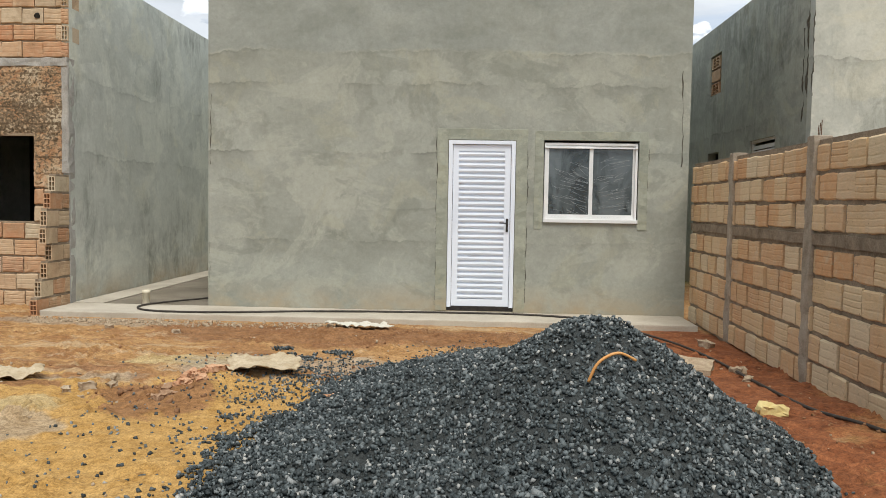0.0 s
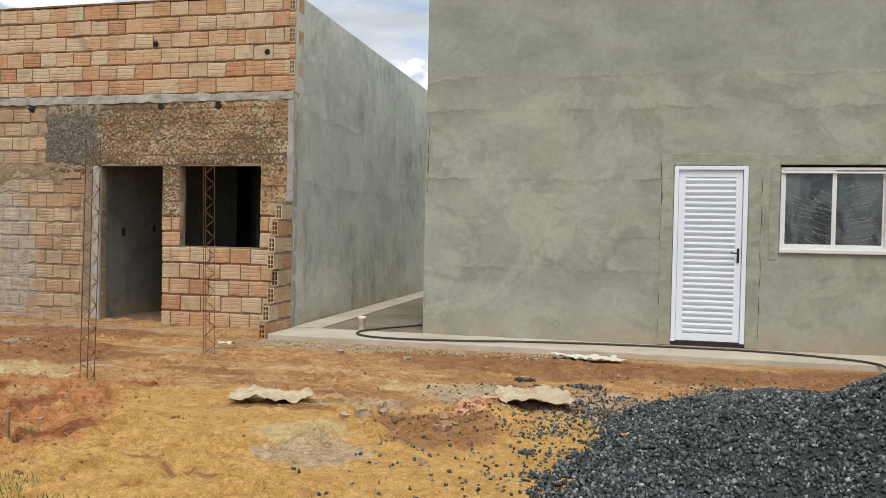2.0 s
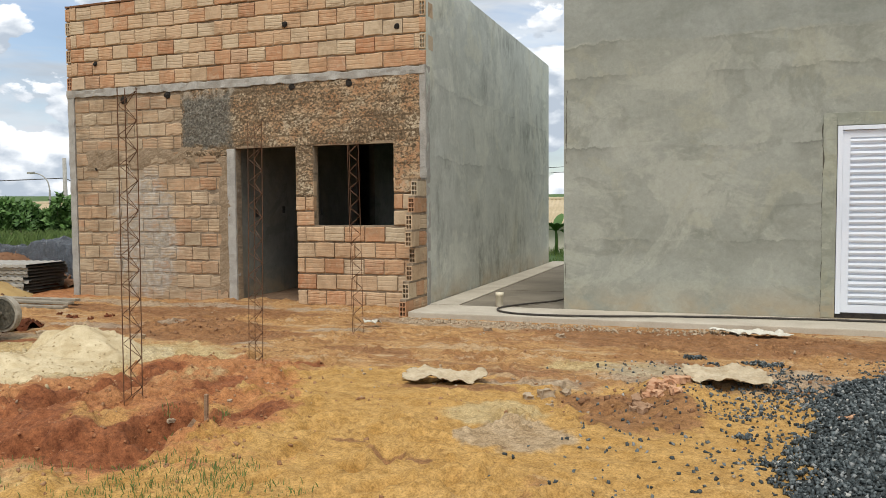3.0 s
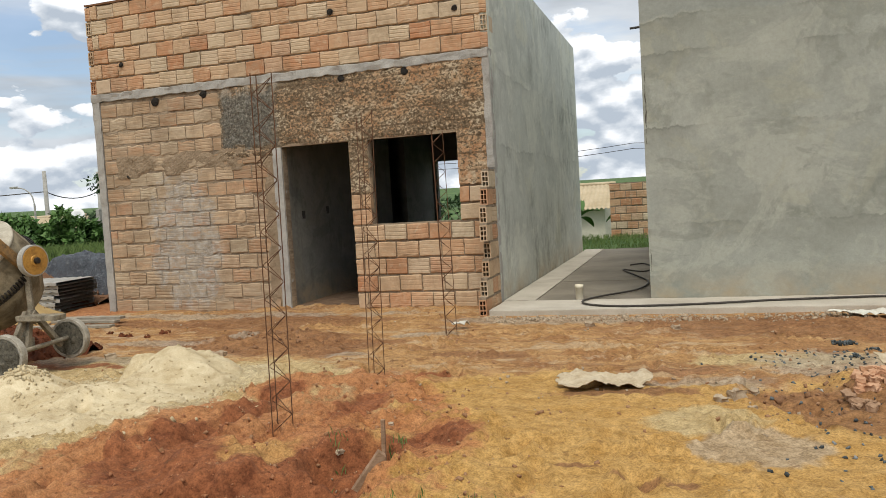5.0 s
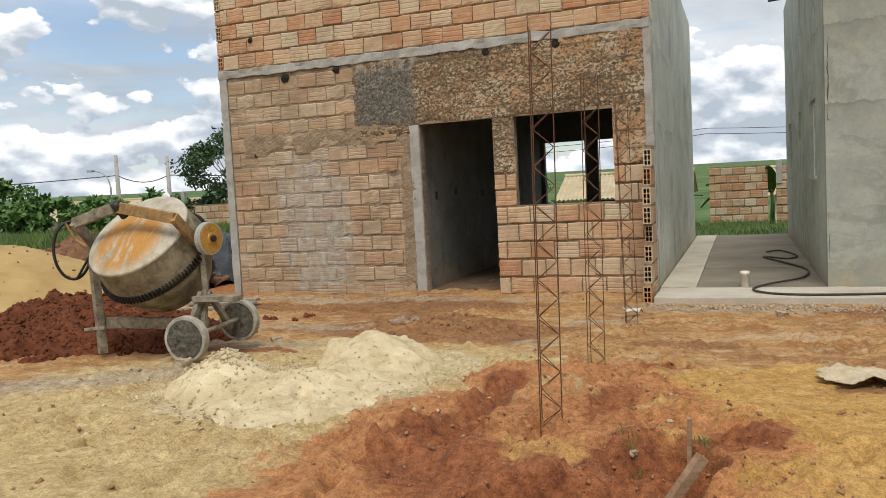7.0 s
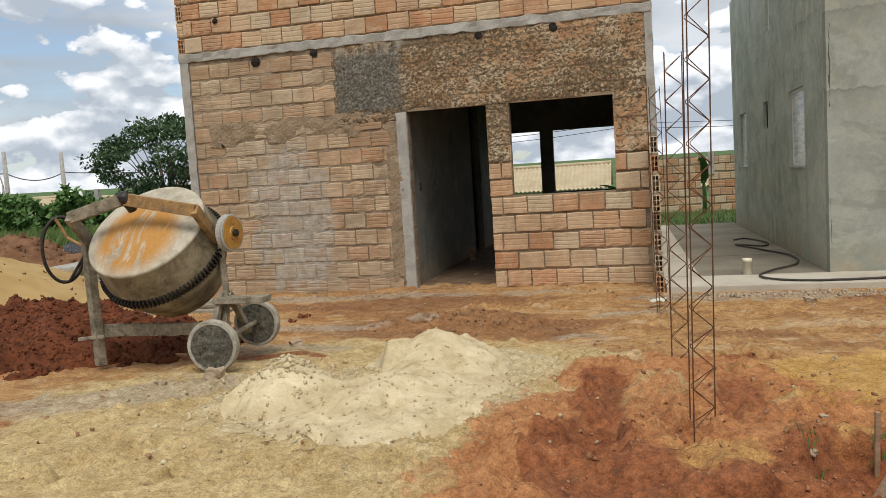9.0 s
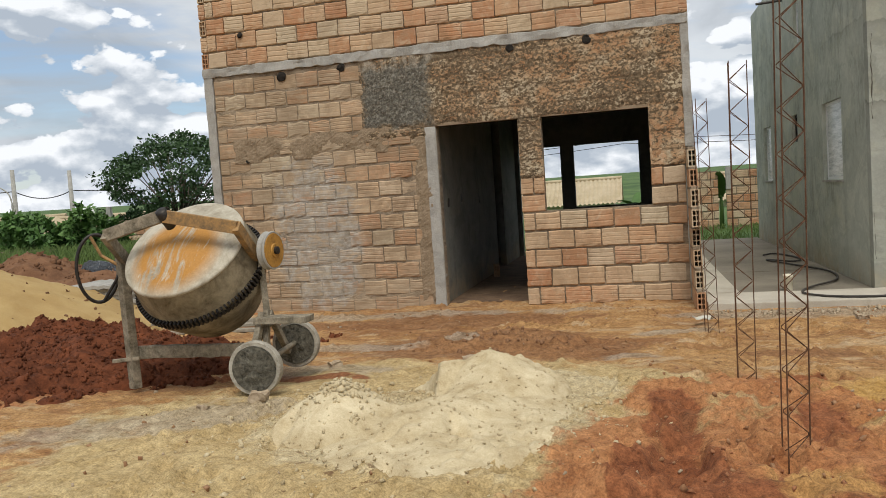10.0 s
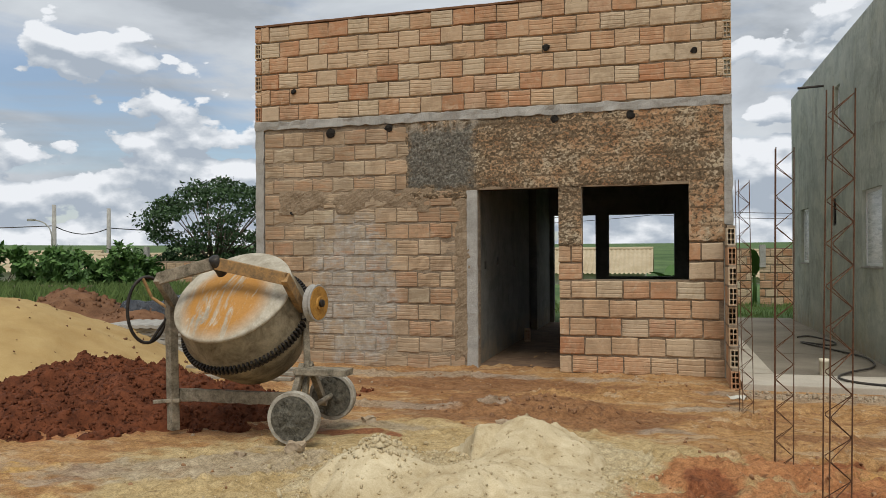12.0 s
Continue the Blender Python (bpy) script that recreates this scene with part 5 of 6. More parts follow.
def sand_h(x, y):
    h = cone(x, y, -7.38, 6.05, 0.52, 0.62, 0.34, 0.10, 20)
    h = np.maximum(h, cone(x, y, -7.60, 5.98, 0.52, 0.34, 0.26, 0.12, 12))
    h = np.maximum(h, cone(x, y, -7.60, 5.22, 0.50, 0.46, 0.17, 0.4))
    h = np.maximum(h, cone(x, y, -7.40, 5.5, 0.55, 0.75, 0.12, 0.4))
    h = np.maximum(h, cone(x, y, -7.50, 4.95, 0.66, 0.68, 0.075, 0.5)) - 0.015
    # dug away at one flank, leaving a steep broken face
    h = h - 0.30 * np.clip(1.9 * (1 - np.hypot((x + 7.98) / 0.27, (y - 5.80) / 0.36)), 0, 1) ** 0.4
    k = sstep(-0.01, 0.10, h)
    return np.clip(h + k * (0.045 * fnoise(x, y, 2.6, 7.0) + 0.04 * fnoise(x, y, 6.0, 8.0, 4)), 0, None)


def sand2_h(x, y):
    h = cone(x, y, -8.17, 5.22, 0.40, 0.42, 0.27, 0.2) - 0.01
    return np.clip(h + 0.02 * fnoise(x, y, 3.0, 9.0) + 0.016 * fnoise(x, y, 11.0, 2.0, 3), 0, None)


def ochre_h(x, y):
    h = np.maximum(cone(x, y, -14.8, 8.7, 1.9, 2.2, 1.0, 0.45), cone(x, y, -16.5, 8.4, 2.6, 2.6, 0.95, 0.5))
    return np.clip(h + 0.05 * fnoise(x, y, 1.2, 2.0) + 0.012 * fnoise(x, y, 6.0, 3.0), 0, None)


def red_h(x, y):
    h = np.maximum(cone(x, y, -12.15, 7.6, 1.2, 1.0, 0.42, 0.35, 25), cone(x, y, -11.2, 7.0, 1.05, 0.75, 0.36, 0.35, 10))
    h = np.maximum(h, cone(x, y, -12.2, 6.4, 1.5, 0.9, 0.22, 0.4, 20))
    h = np.maximum(h, cone(x, y, -10.5, 7.5, 0.8, 0.5, 0.26, 0.4))
    return np.clip(h + 0.16 * np.abs(fnoise(x, y, 3.0, 3.0)) + 0.075 * fnoise(x, y, 8.0, 4.0, 3) - 0.05, 0, None)


def brown_h(x, y):
    h = np.maximum(cone(x, y, -16.4, 12.3, 1.5, 1.4, 0.95, 0.25), cone(x, y, -15.0, 12.1, 1.7, 1.2, 0.6, 0.4))
    return np.clip(h + 0.10 * np.abs(fnoise(x, y, 2.4, 6.0)) + 0.03 * fnoise(x, y, 9.0, 7.0, 2) - 0.04, 0, None)


def heap(name, label, box4, fn, mat, step=0.03, clods=0, cr=(0.008, 0.03), seed=1, clod_mat=None):
    t = thing(name, label, name.replace("_", " "), kind="stuff")
    o = new("mound", pile_mesh("mound", *box4, fn, mat, step))
    o.parent = t
    if clods:
        rs = np.random.RandomState(seed)
        x, y = rs.uniform(box4[0], box4[1], clods), rs.uniform(box4[2], box4[3], clods)
        h = fn(x, y)
        k = h > 0.01
        x, y, h = x[k], y[k], h[k]
        P = np.stack([x, y, ground_z(x, y) + h], -1)
        r = cr[0] + (cr[1] - cr[0]) * rs.uniform(0, 1, len(x)) ** 3
        o = new("clods", stones_mesh("clods", P, r, clod_mat or mat, seed))
        o.parent = t


M_CLOD2 = mat_simple("sand_lump", (0.32, 0.24, 0.13), (0.58, 0.48, 0.31), 20, 0.97, 0, 0.5)
heap("sand_pile", "pale building sand heap, dug into at its top", (-8.7, -6.2, 3.7, 7.0), sand_h, M_SANDW, 0.022, 3600, (0.002, 0.011), 2, M_CLOD2)
heap("sand_pile", "small pale sand heap with crumbly clods on top", (-8.9, -7.5, 4.5, 6.0), sand2_h, M_SANDW, 0.025, 700, (0.004, 0.016), 3)
heap("sand_pile", "large ochre sand heap beside the plot's edge", (-20, -12.2, 5.5, 12.0), ochre_h, M_SANDO, 0.08, 500, (0.008, 0.03), 4, M_BROWN)
heap("soil_heap", "crumbly dark red soil heap behind the mixer", (-14, -9.6, 5.4, 9.0), red_h, M_REDSOIL, 0.03, 14000, (0.005, 0.026), 5)
heap("soil_heap", "brown clay spoil heap by the grass", (-18.5, -13, 10.5, 14.2), brown_h, M_BROWN, 0.05, 1500, (0.015, 0.07), 6)


def top_crumbs():
    """Larger crumbs on the small heap's tip."""
    rs = np.random.RandomState(9)
    n = 160
    x, y = rs.normal(-8.17, 0.10, n), rs.normal(5.22, 0.09, n)
    P = np.stack([x, y, ground_z(x, y) + sand2_h(x, y) + 0.004], -1)
    tagged(new("sand_clods", stones_mesh("sand_clods", P, rs.uniform(0.006, 0.017, n), M_SANDW, 4)), "pale crumbled sand clods on the small heap", "sand clods", kind="stuff")


top_crumbs()


def scatter(name, label, n, area, mat, r, seed, power=3.0, mask=None):
    rs = np.random.RandomState(seed)
    x, y = rs.uniform(area[0], area[1], n), rs.uniform(area[2], area[3], n)
    k = (gravel_h(x, y) < 0.01) & (sand_h(x, y) < 0.01) & (sand2_h(x, y) < 0.01) & ~((y > 9.75) & (x > -5.7)) & (y < 10.5)
    if mask is not None:
        k &= mask(x, y) > rs.uniform(0, 1, n)
    x, y = x[k], y[k]
    rad = r[0] + (r[1] - r[0]) * rs.uniform(0, 1, len(x)) ** power
    P = np.stack([x, y, ground_z(x, y) + rad * 0.25], -1)
    tagged(new(name, stones_mesh(name, P, rad, mat, seed)), label, name.replace("_", " "), kind="stuff")


M_CLOD = mat_simple("earth_clod", (0.20, 0.09, 0.04), (0.40, 0.24, 0.13), 9, 0.97, 0, 0.6)
M_CLODB = mat_simple("brown_clod", (0.14, 0.065, 0.03), (0.32, 0.18, 0.095), 9, 0.97, 0, 0.6)
M_CHIP = mat_simple("pale_chip", (0.27, 0.20, 0.13), (0.48, 0.385, 0.27), 20, 0.95, 0, 0.4)
M_REDS2 = mat_simple("red_clod", (0.20, 0.075, 0.035), (0.42, 0.20, 0.095), 9, 0.97, 0, 0.6)
patchy = lambda s: (lambda x, y: np.clip(0.35 + 1.1 * fnoise(x, y, 0.7, s), 0.04, 1))
scatter("clods", "small brown and red earth clods strewn over the plot", 15000, (-13, 2.6, 2.6, 10.4), M_CLOD, (0.003, 0.018), 21, 6.0, lambda x, y: patchy(1.0)(x, y) * np.where((x < -6.4) & (y < 7.2), 0.25, 1.0))
scatter("clods", "crumbled brown soil by the doorway and the dug patch", 5000, (-9.0, -1.8, 5.2, 9.0), M_CLODB, (0.005, 0.028), 27, 4.0, lambda x, y: np.maximum(blob(x, y, -7.6, 8.2, 0.9, 0.5), blob(x, y, -2.3, 5.7, 0.45, 0.45)))
scatter("rubble_chips", "pale mortar and stone chips strewn over the plot", 2400, (-12, 2.6, 3.0, 10.4), M_CHIP, (0.003, 0.016), 22, 4.0, patchy(3.0))
scatter("slab_rubble", "grey rubble crumbs along the slab edge", 900, (-5.6, -1.5, 9.3, 9.8), M_CHIP, (0.006, 0.028), 23, 4.0)
scatter("clods", "coarse red clods round the steel columns", 1700, (-6.8, -4.4, 3.2, 5.6), M_REDS2, (0.003, 0.014), 24, 5.0, lambda x, y: blob(x, y, -5.7, 4.4, 0.9, 0.9))
scatter("sand_lumps", "pale sand lumps strewn round the heaps", 2600, (-9.2, -6.2, 3.6, 7.0), M_SANDW, (0.004, 0.02), 26, 4.0, lambda x, y: np.clip(1.3 - np.hypot((x + 7.7) / 1.2, (y - 5.3) / 1.3), 0, 1))
scatter("sand_grains", "loose pale sand thinning out round the heaps", 26000, (-9.3, -6.0, 3.7, 7.0), M_SANDW, (0.003, 0.009), 33, 2.0, lambda x, y: np.clip(1.0 - 2.4 * np.minimum(np.maximum(np.hypot((x + 7.5) / 1.0, (y - 5.5) / 1.0) - 0.62, 0), np.maximum(np.hypot(x + 8.17, y - 5.22) - 0.36, 0)), 0, 1) ** 2)
scatter("dark_chips", "dark gravel specks strewn over ochre earth", 1800, (-3.2, -1.2, 3.0, 7.6), M_GRAVEL, (0.006, 0.014), 25, 1.0, lambda x, y: np.clip((x + 3.0) / 2.2, 0, 1))


def chunk(name, label, x, y, size, mat, seed=1, category="rubble", lift=0.3, group="", turn=0.0):
    bm = bmesh.new()
    bmesh.ops.create_cube(bm, size=1.0)
    bmesh.ops.subdivide_edges(bm, edges=bm.edges[:], cuts=3, use_grid_fill=True)
    for v in bm.verts:
        v.co = Vector((v.co.x * size[0], v.co.y * size[1], v.co.z * size[2]))
        v.co += noise.noise_vector(v.co * (3 / max(size)) + Vector((seed * 7.1, 0, 0))) * min(size) * 0.45
    ob = new(name, mesh_of(bm, name, mat))
    ob.matrix_basis = pose(x, y, gz(x, y) + size[2] * lift, RNG.uniform(-8, 8), RNG.uniform(-8, 8), turn or RNG.uniform(0, 180))
    return tagged(ob, label, category, group)


M_YBRICK = mat_simple("yellow_block", (0.52, 0.40, 0.15), (0.66, 0.55, 0.27), 9, 0.9, 0, 0.6)
M_SHARD = mat_simple("dusty_shard", (0.22, 0.125, 0.07), (0.40, 0.26, 0.16), 10, 0.95, 0, 0.5)
M_TERRA = mat_simple("terracotta_shard", (0.38, 0.18, 0.09), (0.58, 0.37, 0.23), 10, 0.9, 0, 0.5)
chunk("broken_brick", "broken yellowish brick lying on red earth", 2.03, 5.56, (0.18, 0.09, 0.08), M_YBRICK, 2, "brick", 0.35, turn=8)
chunk("broken_brick", "orange brick shard lying on the gravel edge", -1.05, 5.48, (0.12, 0.08, 0.05), M_TERRA, 3, "brick", 0.9)
for i in range(26):
    q = RNG.uniform(0, 1)
    chunk("broken_brick", "terracotta shard in a clump of broken bricks", -2.30 + 0.28 * q + RNG.gauss(0, 0.07), 5.50 + 0.62 * q + RNG.gauss(0, 0.09), (RNG.uniform(0.045, 0.12), RNG.uniform(0.035, 0.075), 0.038), M_TERRA if q > 0.35 else M_SHARD, i + 10, "brick", 0.5, "brick rubble clump")
for i, (x, y, s) in enumerate(((-2.98, 5.86, 0.11), (-3.08, 5.74, 0.08), (-2.95, 6.2, 0.09), (-2.86, 6.02, 0.07), (-3.05, 6.3, 0.07), (-2.9, 5.6, 0.05), (-5.05, 4.95, 0.04), (-5.2, 4.5, 0.045), (-8.95, 7.1, 0.10), (-9.0, 5.75, 0.12), (-7.8, 7.3, 0.11), (-9.35, 5.6, 0.07), (2.35, 7.3, 0.12), (2.45, 8.7, 0.14), (2.3, 6.9, 0.08), (-4.3, 9.0, 0.10), (-3.4, 8.7, 0.08))):
    chunk("stone", "pale rough lump of mortar on the ground", x, y, (s, s * 0.75, s * 0.5), M_CHIP, i + 40, "stone", 0.3, "loose lumps")
chunk("stone", "flat slab of stone beside the boundary wall", 1.9, 7.45, (0.5, 0.3, 0.09), M_CHIP, 61, "stone", 0.4, turn=-20)


def sheet_thing(name, label, category, x, y, w, d, mat, turn, lift, seed):
    """A crumpled stiff sheet lying on the ground."""
    nx, ny = 52, 28
    bm = bmesh.new()
    g = [[None] * nx for _ in range(ny)]
    ca, sa = math.cos(radians(turn)), math.sin(radians(turn))
    for j in range(ny):
        for i in range(nx):
            u, v = (i / (nx - 1) - 0.5) * w, (j / (ny - 1) - 0.5) * d
            e = 1 + 0.42 * noise.noise((4 * u / w, 4 * v / d, seed + 1)) * (abs(2 * u / w) + abs(2 * v / d)) * 0.5
            k = 1 - 0.22 * (abs(2 * u / w) * abs(2 * v / d)) ** 2
            u, v = u * e * k, v * e * k
            px, py = x + u * ca - v * sa, y + u * sa + v * ca
            fold = abs(((u * 2.3 + v * 1.1 + seed * 0.37) % 1.0) - 0.5) * 2 + abs(((u * 1.2 - v * 2.6 + seed * 0.61) % 1.0) - 0.5)
            front = max(0.0, -2 * v / d) ** 1.5 * max(0.0, math.sin(u / w * 9 + seed))
            z = max(gz(px, py) + 0.010, gz(x, y) + 0.02 + lift * (0.55 * fold + 0.35 * front + 0.35 * v / d)) + 0.05 * abs(noise.noise((u * 9, v * 9, seed + 3))) + 0.02 * abs(noise.noise((u * 23, v * 23, seed + 5)))
            g[j][i] = bm.verts.new((px, py, z))
    for j in range(ny - 1):
        for i in range(nx - 1):
            bm.faces.new((g[j][i], g[j][i + 1], g[j + 1][i + 1], g[j + 1][i]))
    ob = new(name, mesh_of(bm, name, mat, True))
    s = ob.modifiers.new("thick", "SOLIDIFY")
    s.thickness = 0.006
    return tagged(ob, label, category)


M_SACK = mat_simple("paper_sack", (0.35, 0.27, 0.165), (0.56, 0.475, 0.34), 7, 0.9, 0, 0.6, 0.01)
M_TRASH = mat_simple("pale_plastic", (0.50, 0.46, 0.38), (0.70, 0.70, 0.62), 6, 0.6, 0, 0.5)
sheet_thing("cement_sack", "crumpled empty paper cement sack on the earth", "sack", -3.86, 6.14, 0.68, 0.36, M_SACK, 8, 0.05, 3.0)
sheet_thing("cement_sack", "flattened stiff paper sack by the gravel", "sack", -1.74, 6.32, 0.58, 0.52, M_SACK, 12, 0.045, 9.0)
sheet_thing("plastic_sheet", "torn pale plastic sheet near the slab", "plastic sheet", -1.45, 9.42, 0.80, 0.22, M_TRASH, -10, 0.03, 5.0)
sheet_thing("plastic_sheet", "small scrap of pale plastic by the wall stub", "plastic sheet", -5.75, 9.0, 0.22, 0.12, M_TRASH, 50, 0.08, 6.0)


# ---- steel lattice columns ----
def lattice_column():
    H, w = 2.16, 0.115
    c = thing("rebar_column", "upright rusty lattice girder of three steel bars", "rebar column", group="rebar columns")
    tri_ = [(-w / 2, -0.045), (w / 2, 0.0), (-w / 2, 0.045)]
    for x, y in tri_:
        part("bar", tube(((x, y, -0.15), (x * 1.02, y + 0.004, H * 0.5), (x, y, H + 0.02)), 0.0036, 6), M_RUST, c)
    for s in (0, 2):
        pts, n = [], 21
        for i in range(n + 1):
            a, b = tri_[s], tri_[1]
            p = a if i % 2 else b
            pts.append((p[0], p[1], H * (1 - i / n)))
        out = []
        for i in range(len(pts) - 1):
            p, q = Vector(pts[i]), Vector(pts[i + 1])
            out += [p.lerp(q, 0.06), p.lerp(q, 0.5), p.lerp(q, 0.94)]
        part("zigzag_bar", tube(out, 0.0026, 5), M_RUST, c)
    return c


col = lattice_column()
col.matrix_basis = pose(-5.67, 4.72, gz(-5.67, 4.72) - 0.0, 0.6, 0.8, 8)
copy_thing(col, pose(-5.69, 6.33, gz(-5.69, 6.33) - 0.05, -0.6, 0.6, -4))
copy_thing(col, pose(-5.71, 8.50, gz(-5.71, 8.50) - 0.02, 0.4, -0.8, 14))


# ---- concrete mixer ----
def bar(a, b, w, d, bevel=0.006):
    """A bar of section w x d between two points."""
    a, b = Vector(a), Vector(b)
    bm = box(-w / 2, w / 2, -d / 2, d / 2, 0, (b - a).length, bevel)
    m = Matrix.Translation(a) @ (b - a).to_track_quat("Z", "Y").to_matrix().to_4x4()
    bm.transform(m)
    return bm


def wheel_mesh(r, w):
    return lathe([(0.03, -w * 0.30), (r * 0.80, -w * 0.28), (r * 0.84, -w * 0.5), (r * 0.97, -w * 0.5), (r, -w * 0.3), (r, w * 0.3), (r * 0.97, w * 0.5), (r * 0.84, w * 0.5), (r * 0.80, w * 0.28), (0.03, w * 0.30)], 40)


def mat_drum(name, splash):
    k = Mat(name, 0.85)
    k.local()
    n = k.noise(5.5, 7, 0.65, 0.5)
    f = k.noise(60, 5, 0.7)
    c = k.ramp(n, (0.36, (0.12, 0.093, 0.055)), (0.62, (0.34, 0.285, 0.19)))
    dirt = k.ramp(k.noise(3.0, 8, 0.75, 0.8), (0.52, 0.0), (0.62, 0.7))
    c = k.mix(dirt if not splash else 0.0, c, (0.12, 0.10, 0.068))
    if splash:
        c = k.ramp(n, (0.34, (0.30, 0.26, 0.19)), (0.62, (0.54, 0.49, 0.39)))
    if splash:
        s = k.ramp(k.noise(4.2, 7, 0.72, 1.2, (2.4, 0.55, 1)), (0.40, 0.0), (0.50, 1.0))
        ax = k.axis()
        d = k.math("ADD", k.math("MULTIPLY", ax["X"], ax["X"]), k.math("MULTIPLY", k.math("ADD", ax["Y"], 0.10), k.math("ADD", ax["Y"], 0.10)))
        s = k.math("MULTIPLY", s, k.ramp(k.math("MULTIPLY", d, 6.0), (0.45, 1.0), (0.95, 0.0)))
        c = k.mix(k.math("MULTIPLY", s, 0.9), c, (0.47, 0.215, 0.032))
    c = k.mix(0.35, c, k.ramp(f, (0.3, 0.5), (0.7, 1.1)), "MULTIPLY")
    return k.done(c, k.mix(0.5, n, f), 0.6, 0.01)


M_DRUMB = mat_drum("caked_drum_base", True)
M_DRUM = mat_drum("caked_drum", False)
M_ORANGE = mat_simple("orange_paint_worn", (0.14, 0.10, 0.06), (0.46, 0.26, 0.09), 12, 0.7, 0, 0.5)
M_CAKE = mat_simple("cement_caked_steel", (0.09, 0.077, 0.052), (0.37, 0.32, 0.24), 11, 0.9, 0, 0.9, 0.012)
M_YELLOW = mat_simple("yellow_pulley", (0.26, 0.13, 0.03), (0.55, 0.29, 0.06), 16, 0.6, 0, 0.3)


def mixer():
    m = thing("concrete_mixer", "cement-caked concrete mixer with tilted orange drum on two wheels", "concrete mixer", pose(-9.8, 6.35, gz(-9.8, 6.35)))
    o = Vector((-9.8, 6.35, gz(-9.8, 6.35)))
    R = lambda *p: Vector(p) - o
    knob = R(-9.81, 6.06, 1.37)
    n = Vector((-0.04, -0.68, 0.73)).normalized()
    base = R(-9.76, 6.21, 1.09)
    at = Matrix.Translation(base) @ n.to_track_quat("Z", "Y").to_matrix().to_4x4()
    drum = part("drum", lathe([(0.480, -0.02), (0.487, -0.05), (0.512, -0.26), (0.515, -0.37), (0.50, -0.42), (0.36, -0.68), (0.345, -0.70), (0.33, -0.69), (0.48, -0.42), (0.49, -0.1)], 72, False), M_DRUM, m, at=at, smooth=True)
    part("drum_base", lathe([(0.02, 0.085), (0.12, 0.082), (0.25, 0.062), (0.38, 0.034), (0.472, 0.006), (0.482, 0.003), (0.490, -0.006), (0.491, -0.016), (0.487, -0.026), (0.47, -0.04)], 72), M_DRUMB, drum, "grey caked base with orange paint showing", smooth=True)
    # ring gear, toothed
    bm = bmesh.new()
    N = 96
    for j in range(N):
        a = 2 * math.pi * j / N
        mm = Matrix.Rotation(a, 4, "Z")
        vs = quadbox(bm, 0.508, 0.548, -0.008, 0.008, -0.325, -0.265)
        bmesh.ops.transform(bm, matrix=mm, verts=vs)
    part("ring_gear", bm, M_DARKM, drum, "dark toothed ring gear")
    part("gear_band", lathe([(0.512, -0.335), (0.528, -0.335), (0.528, -0.315), (0.512, -0.315)], 72, False), M_DARKM, drum)
    # yoke
    Lp, Lc, Rc, Rp = R(-10.34, 6.32, 0.98), R(-10.33, 6.06, 1.22), R(-9.23, 6.08, 1.22), R(-9.24, 6.37, 0.98)
    K = R(-9.80, 6.04, 1.34)
    yk = part("yoke", bar(Lc, K + Vector((-0.03, 0, 0)), 0.055, 0.095), M_CAKE, m)
    part("yoke_arm", bar(K, Rc, 0.055, 0.095), M_ORANGE, yk, "worn orange paint on steel")
    part("yoke_arm", bar(Lp, Lc + (Lc - Lp) * 0.05, 0.05, 0.09), M_CAKE, yk)
    part("yoke_arm", bar(Rp, Rc + (Rc - Rp) * 0.05, 0.05, 0.09), M_ORANGE, yk)
    bm = lathe([(0.015, 0.04), (0.042, 0.036), (0.046, -0.04), (0.04, -0.09), (0.04, -0.13)], 20)
    part("bearing", bm, M_DARKM, m, at=Matrix.Translation(K + n * 0.02) @ n.to_track_quat("Z", "Y").to_matrix().to_4x4(), smooth=True)
    # pulley on the drive side
    side = Matrix.Rotation(radians(90), 4, "Y")
    P = R(-9.13, 6.39, 1.02)
    px = Vector((1.0, -0.12, 0.0)).normalized().to_track_quat("Z", "Y").to_matrix().to_4x4()
    pu = part("pulley", lathe([(0.03, -0.03), (0.145, -0.03), (0.15, -0.025), (0.132, 0.0), (0.15, 0.025), (0.145, 0.035), (0.02, 0.02)], 36), M_CONC, m, "worn steel pulley", at=Matrix.Translation(P) @ px)
    part("pulley_face", lathe([(0.012, 0.05), (0.05, 0.048), (0.055, 0.04), (0.132, 0.038), (0.136, 0.03)], 36), M_YELLOW, pu, "yellow painted pulley face")
    part("hub", lathe([(0.012, 0.075), (0.03, 0.07), (0.03, 0.04)], 16), M_DARKM, pu)
    part("shaft", tube((R(-9.30, 6.37, 1.01), P), 0.022, 12), M_CAKE, m)
    # hand wheel
    hw = R(-10.55, 6.22, 0.96)
    ring = [hw + Vector((0.10 * math.cos(a), 0.24 * math.cos(a) * 0.5, 0.27 * math.sin(a))) for a in (2 * math.pi * i / 40 for i in range(40))]
    w = part("hand_wheel", tube(ring, 0.014, 8, None, True), M_DARKM, m, smooth=True)
    part("spoke", tube((hw + Vector((-0.02, -0.03, 0.26)), hw + Vector((0.03, 0.02, 0.1)), R(-10.36, 6.28, 0.95)), 0.013, 8), M_ORANGE, w)
    part("spoke", tube((hw + Vector((0.02, 0.02, -0.26)), R(-10.36, 6.28, 0.95)), 0.012, 8), M_DARKM, w)
    # frame
    part("leg", bar(R(-10.36, 6.30, -0.03), R(-10.37, 6.28, 1.08), 0.085, 0.07), M_CAKE, m)
    part("leg_foot", bar(R(-10.52, 6.26, 0.20), R(-10.28, 6.27, 0.22), 0.03, 0.03), M_CAKE, m)
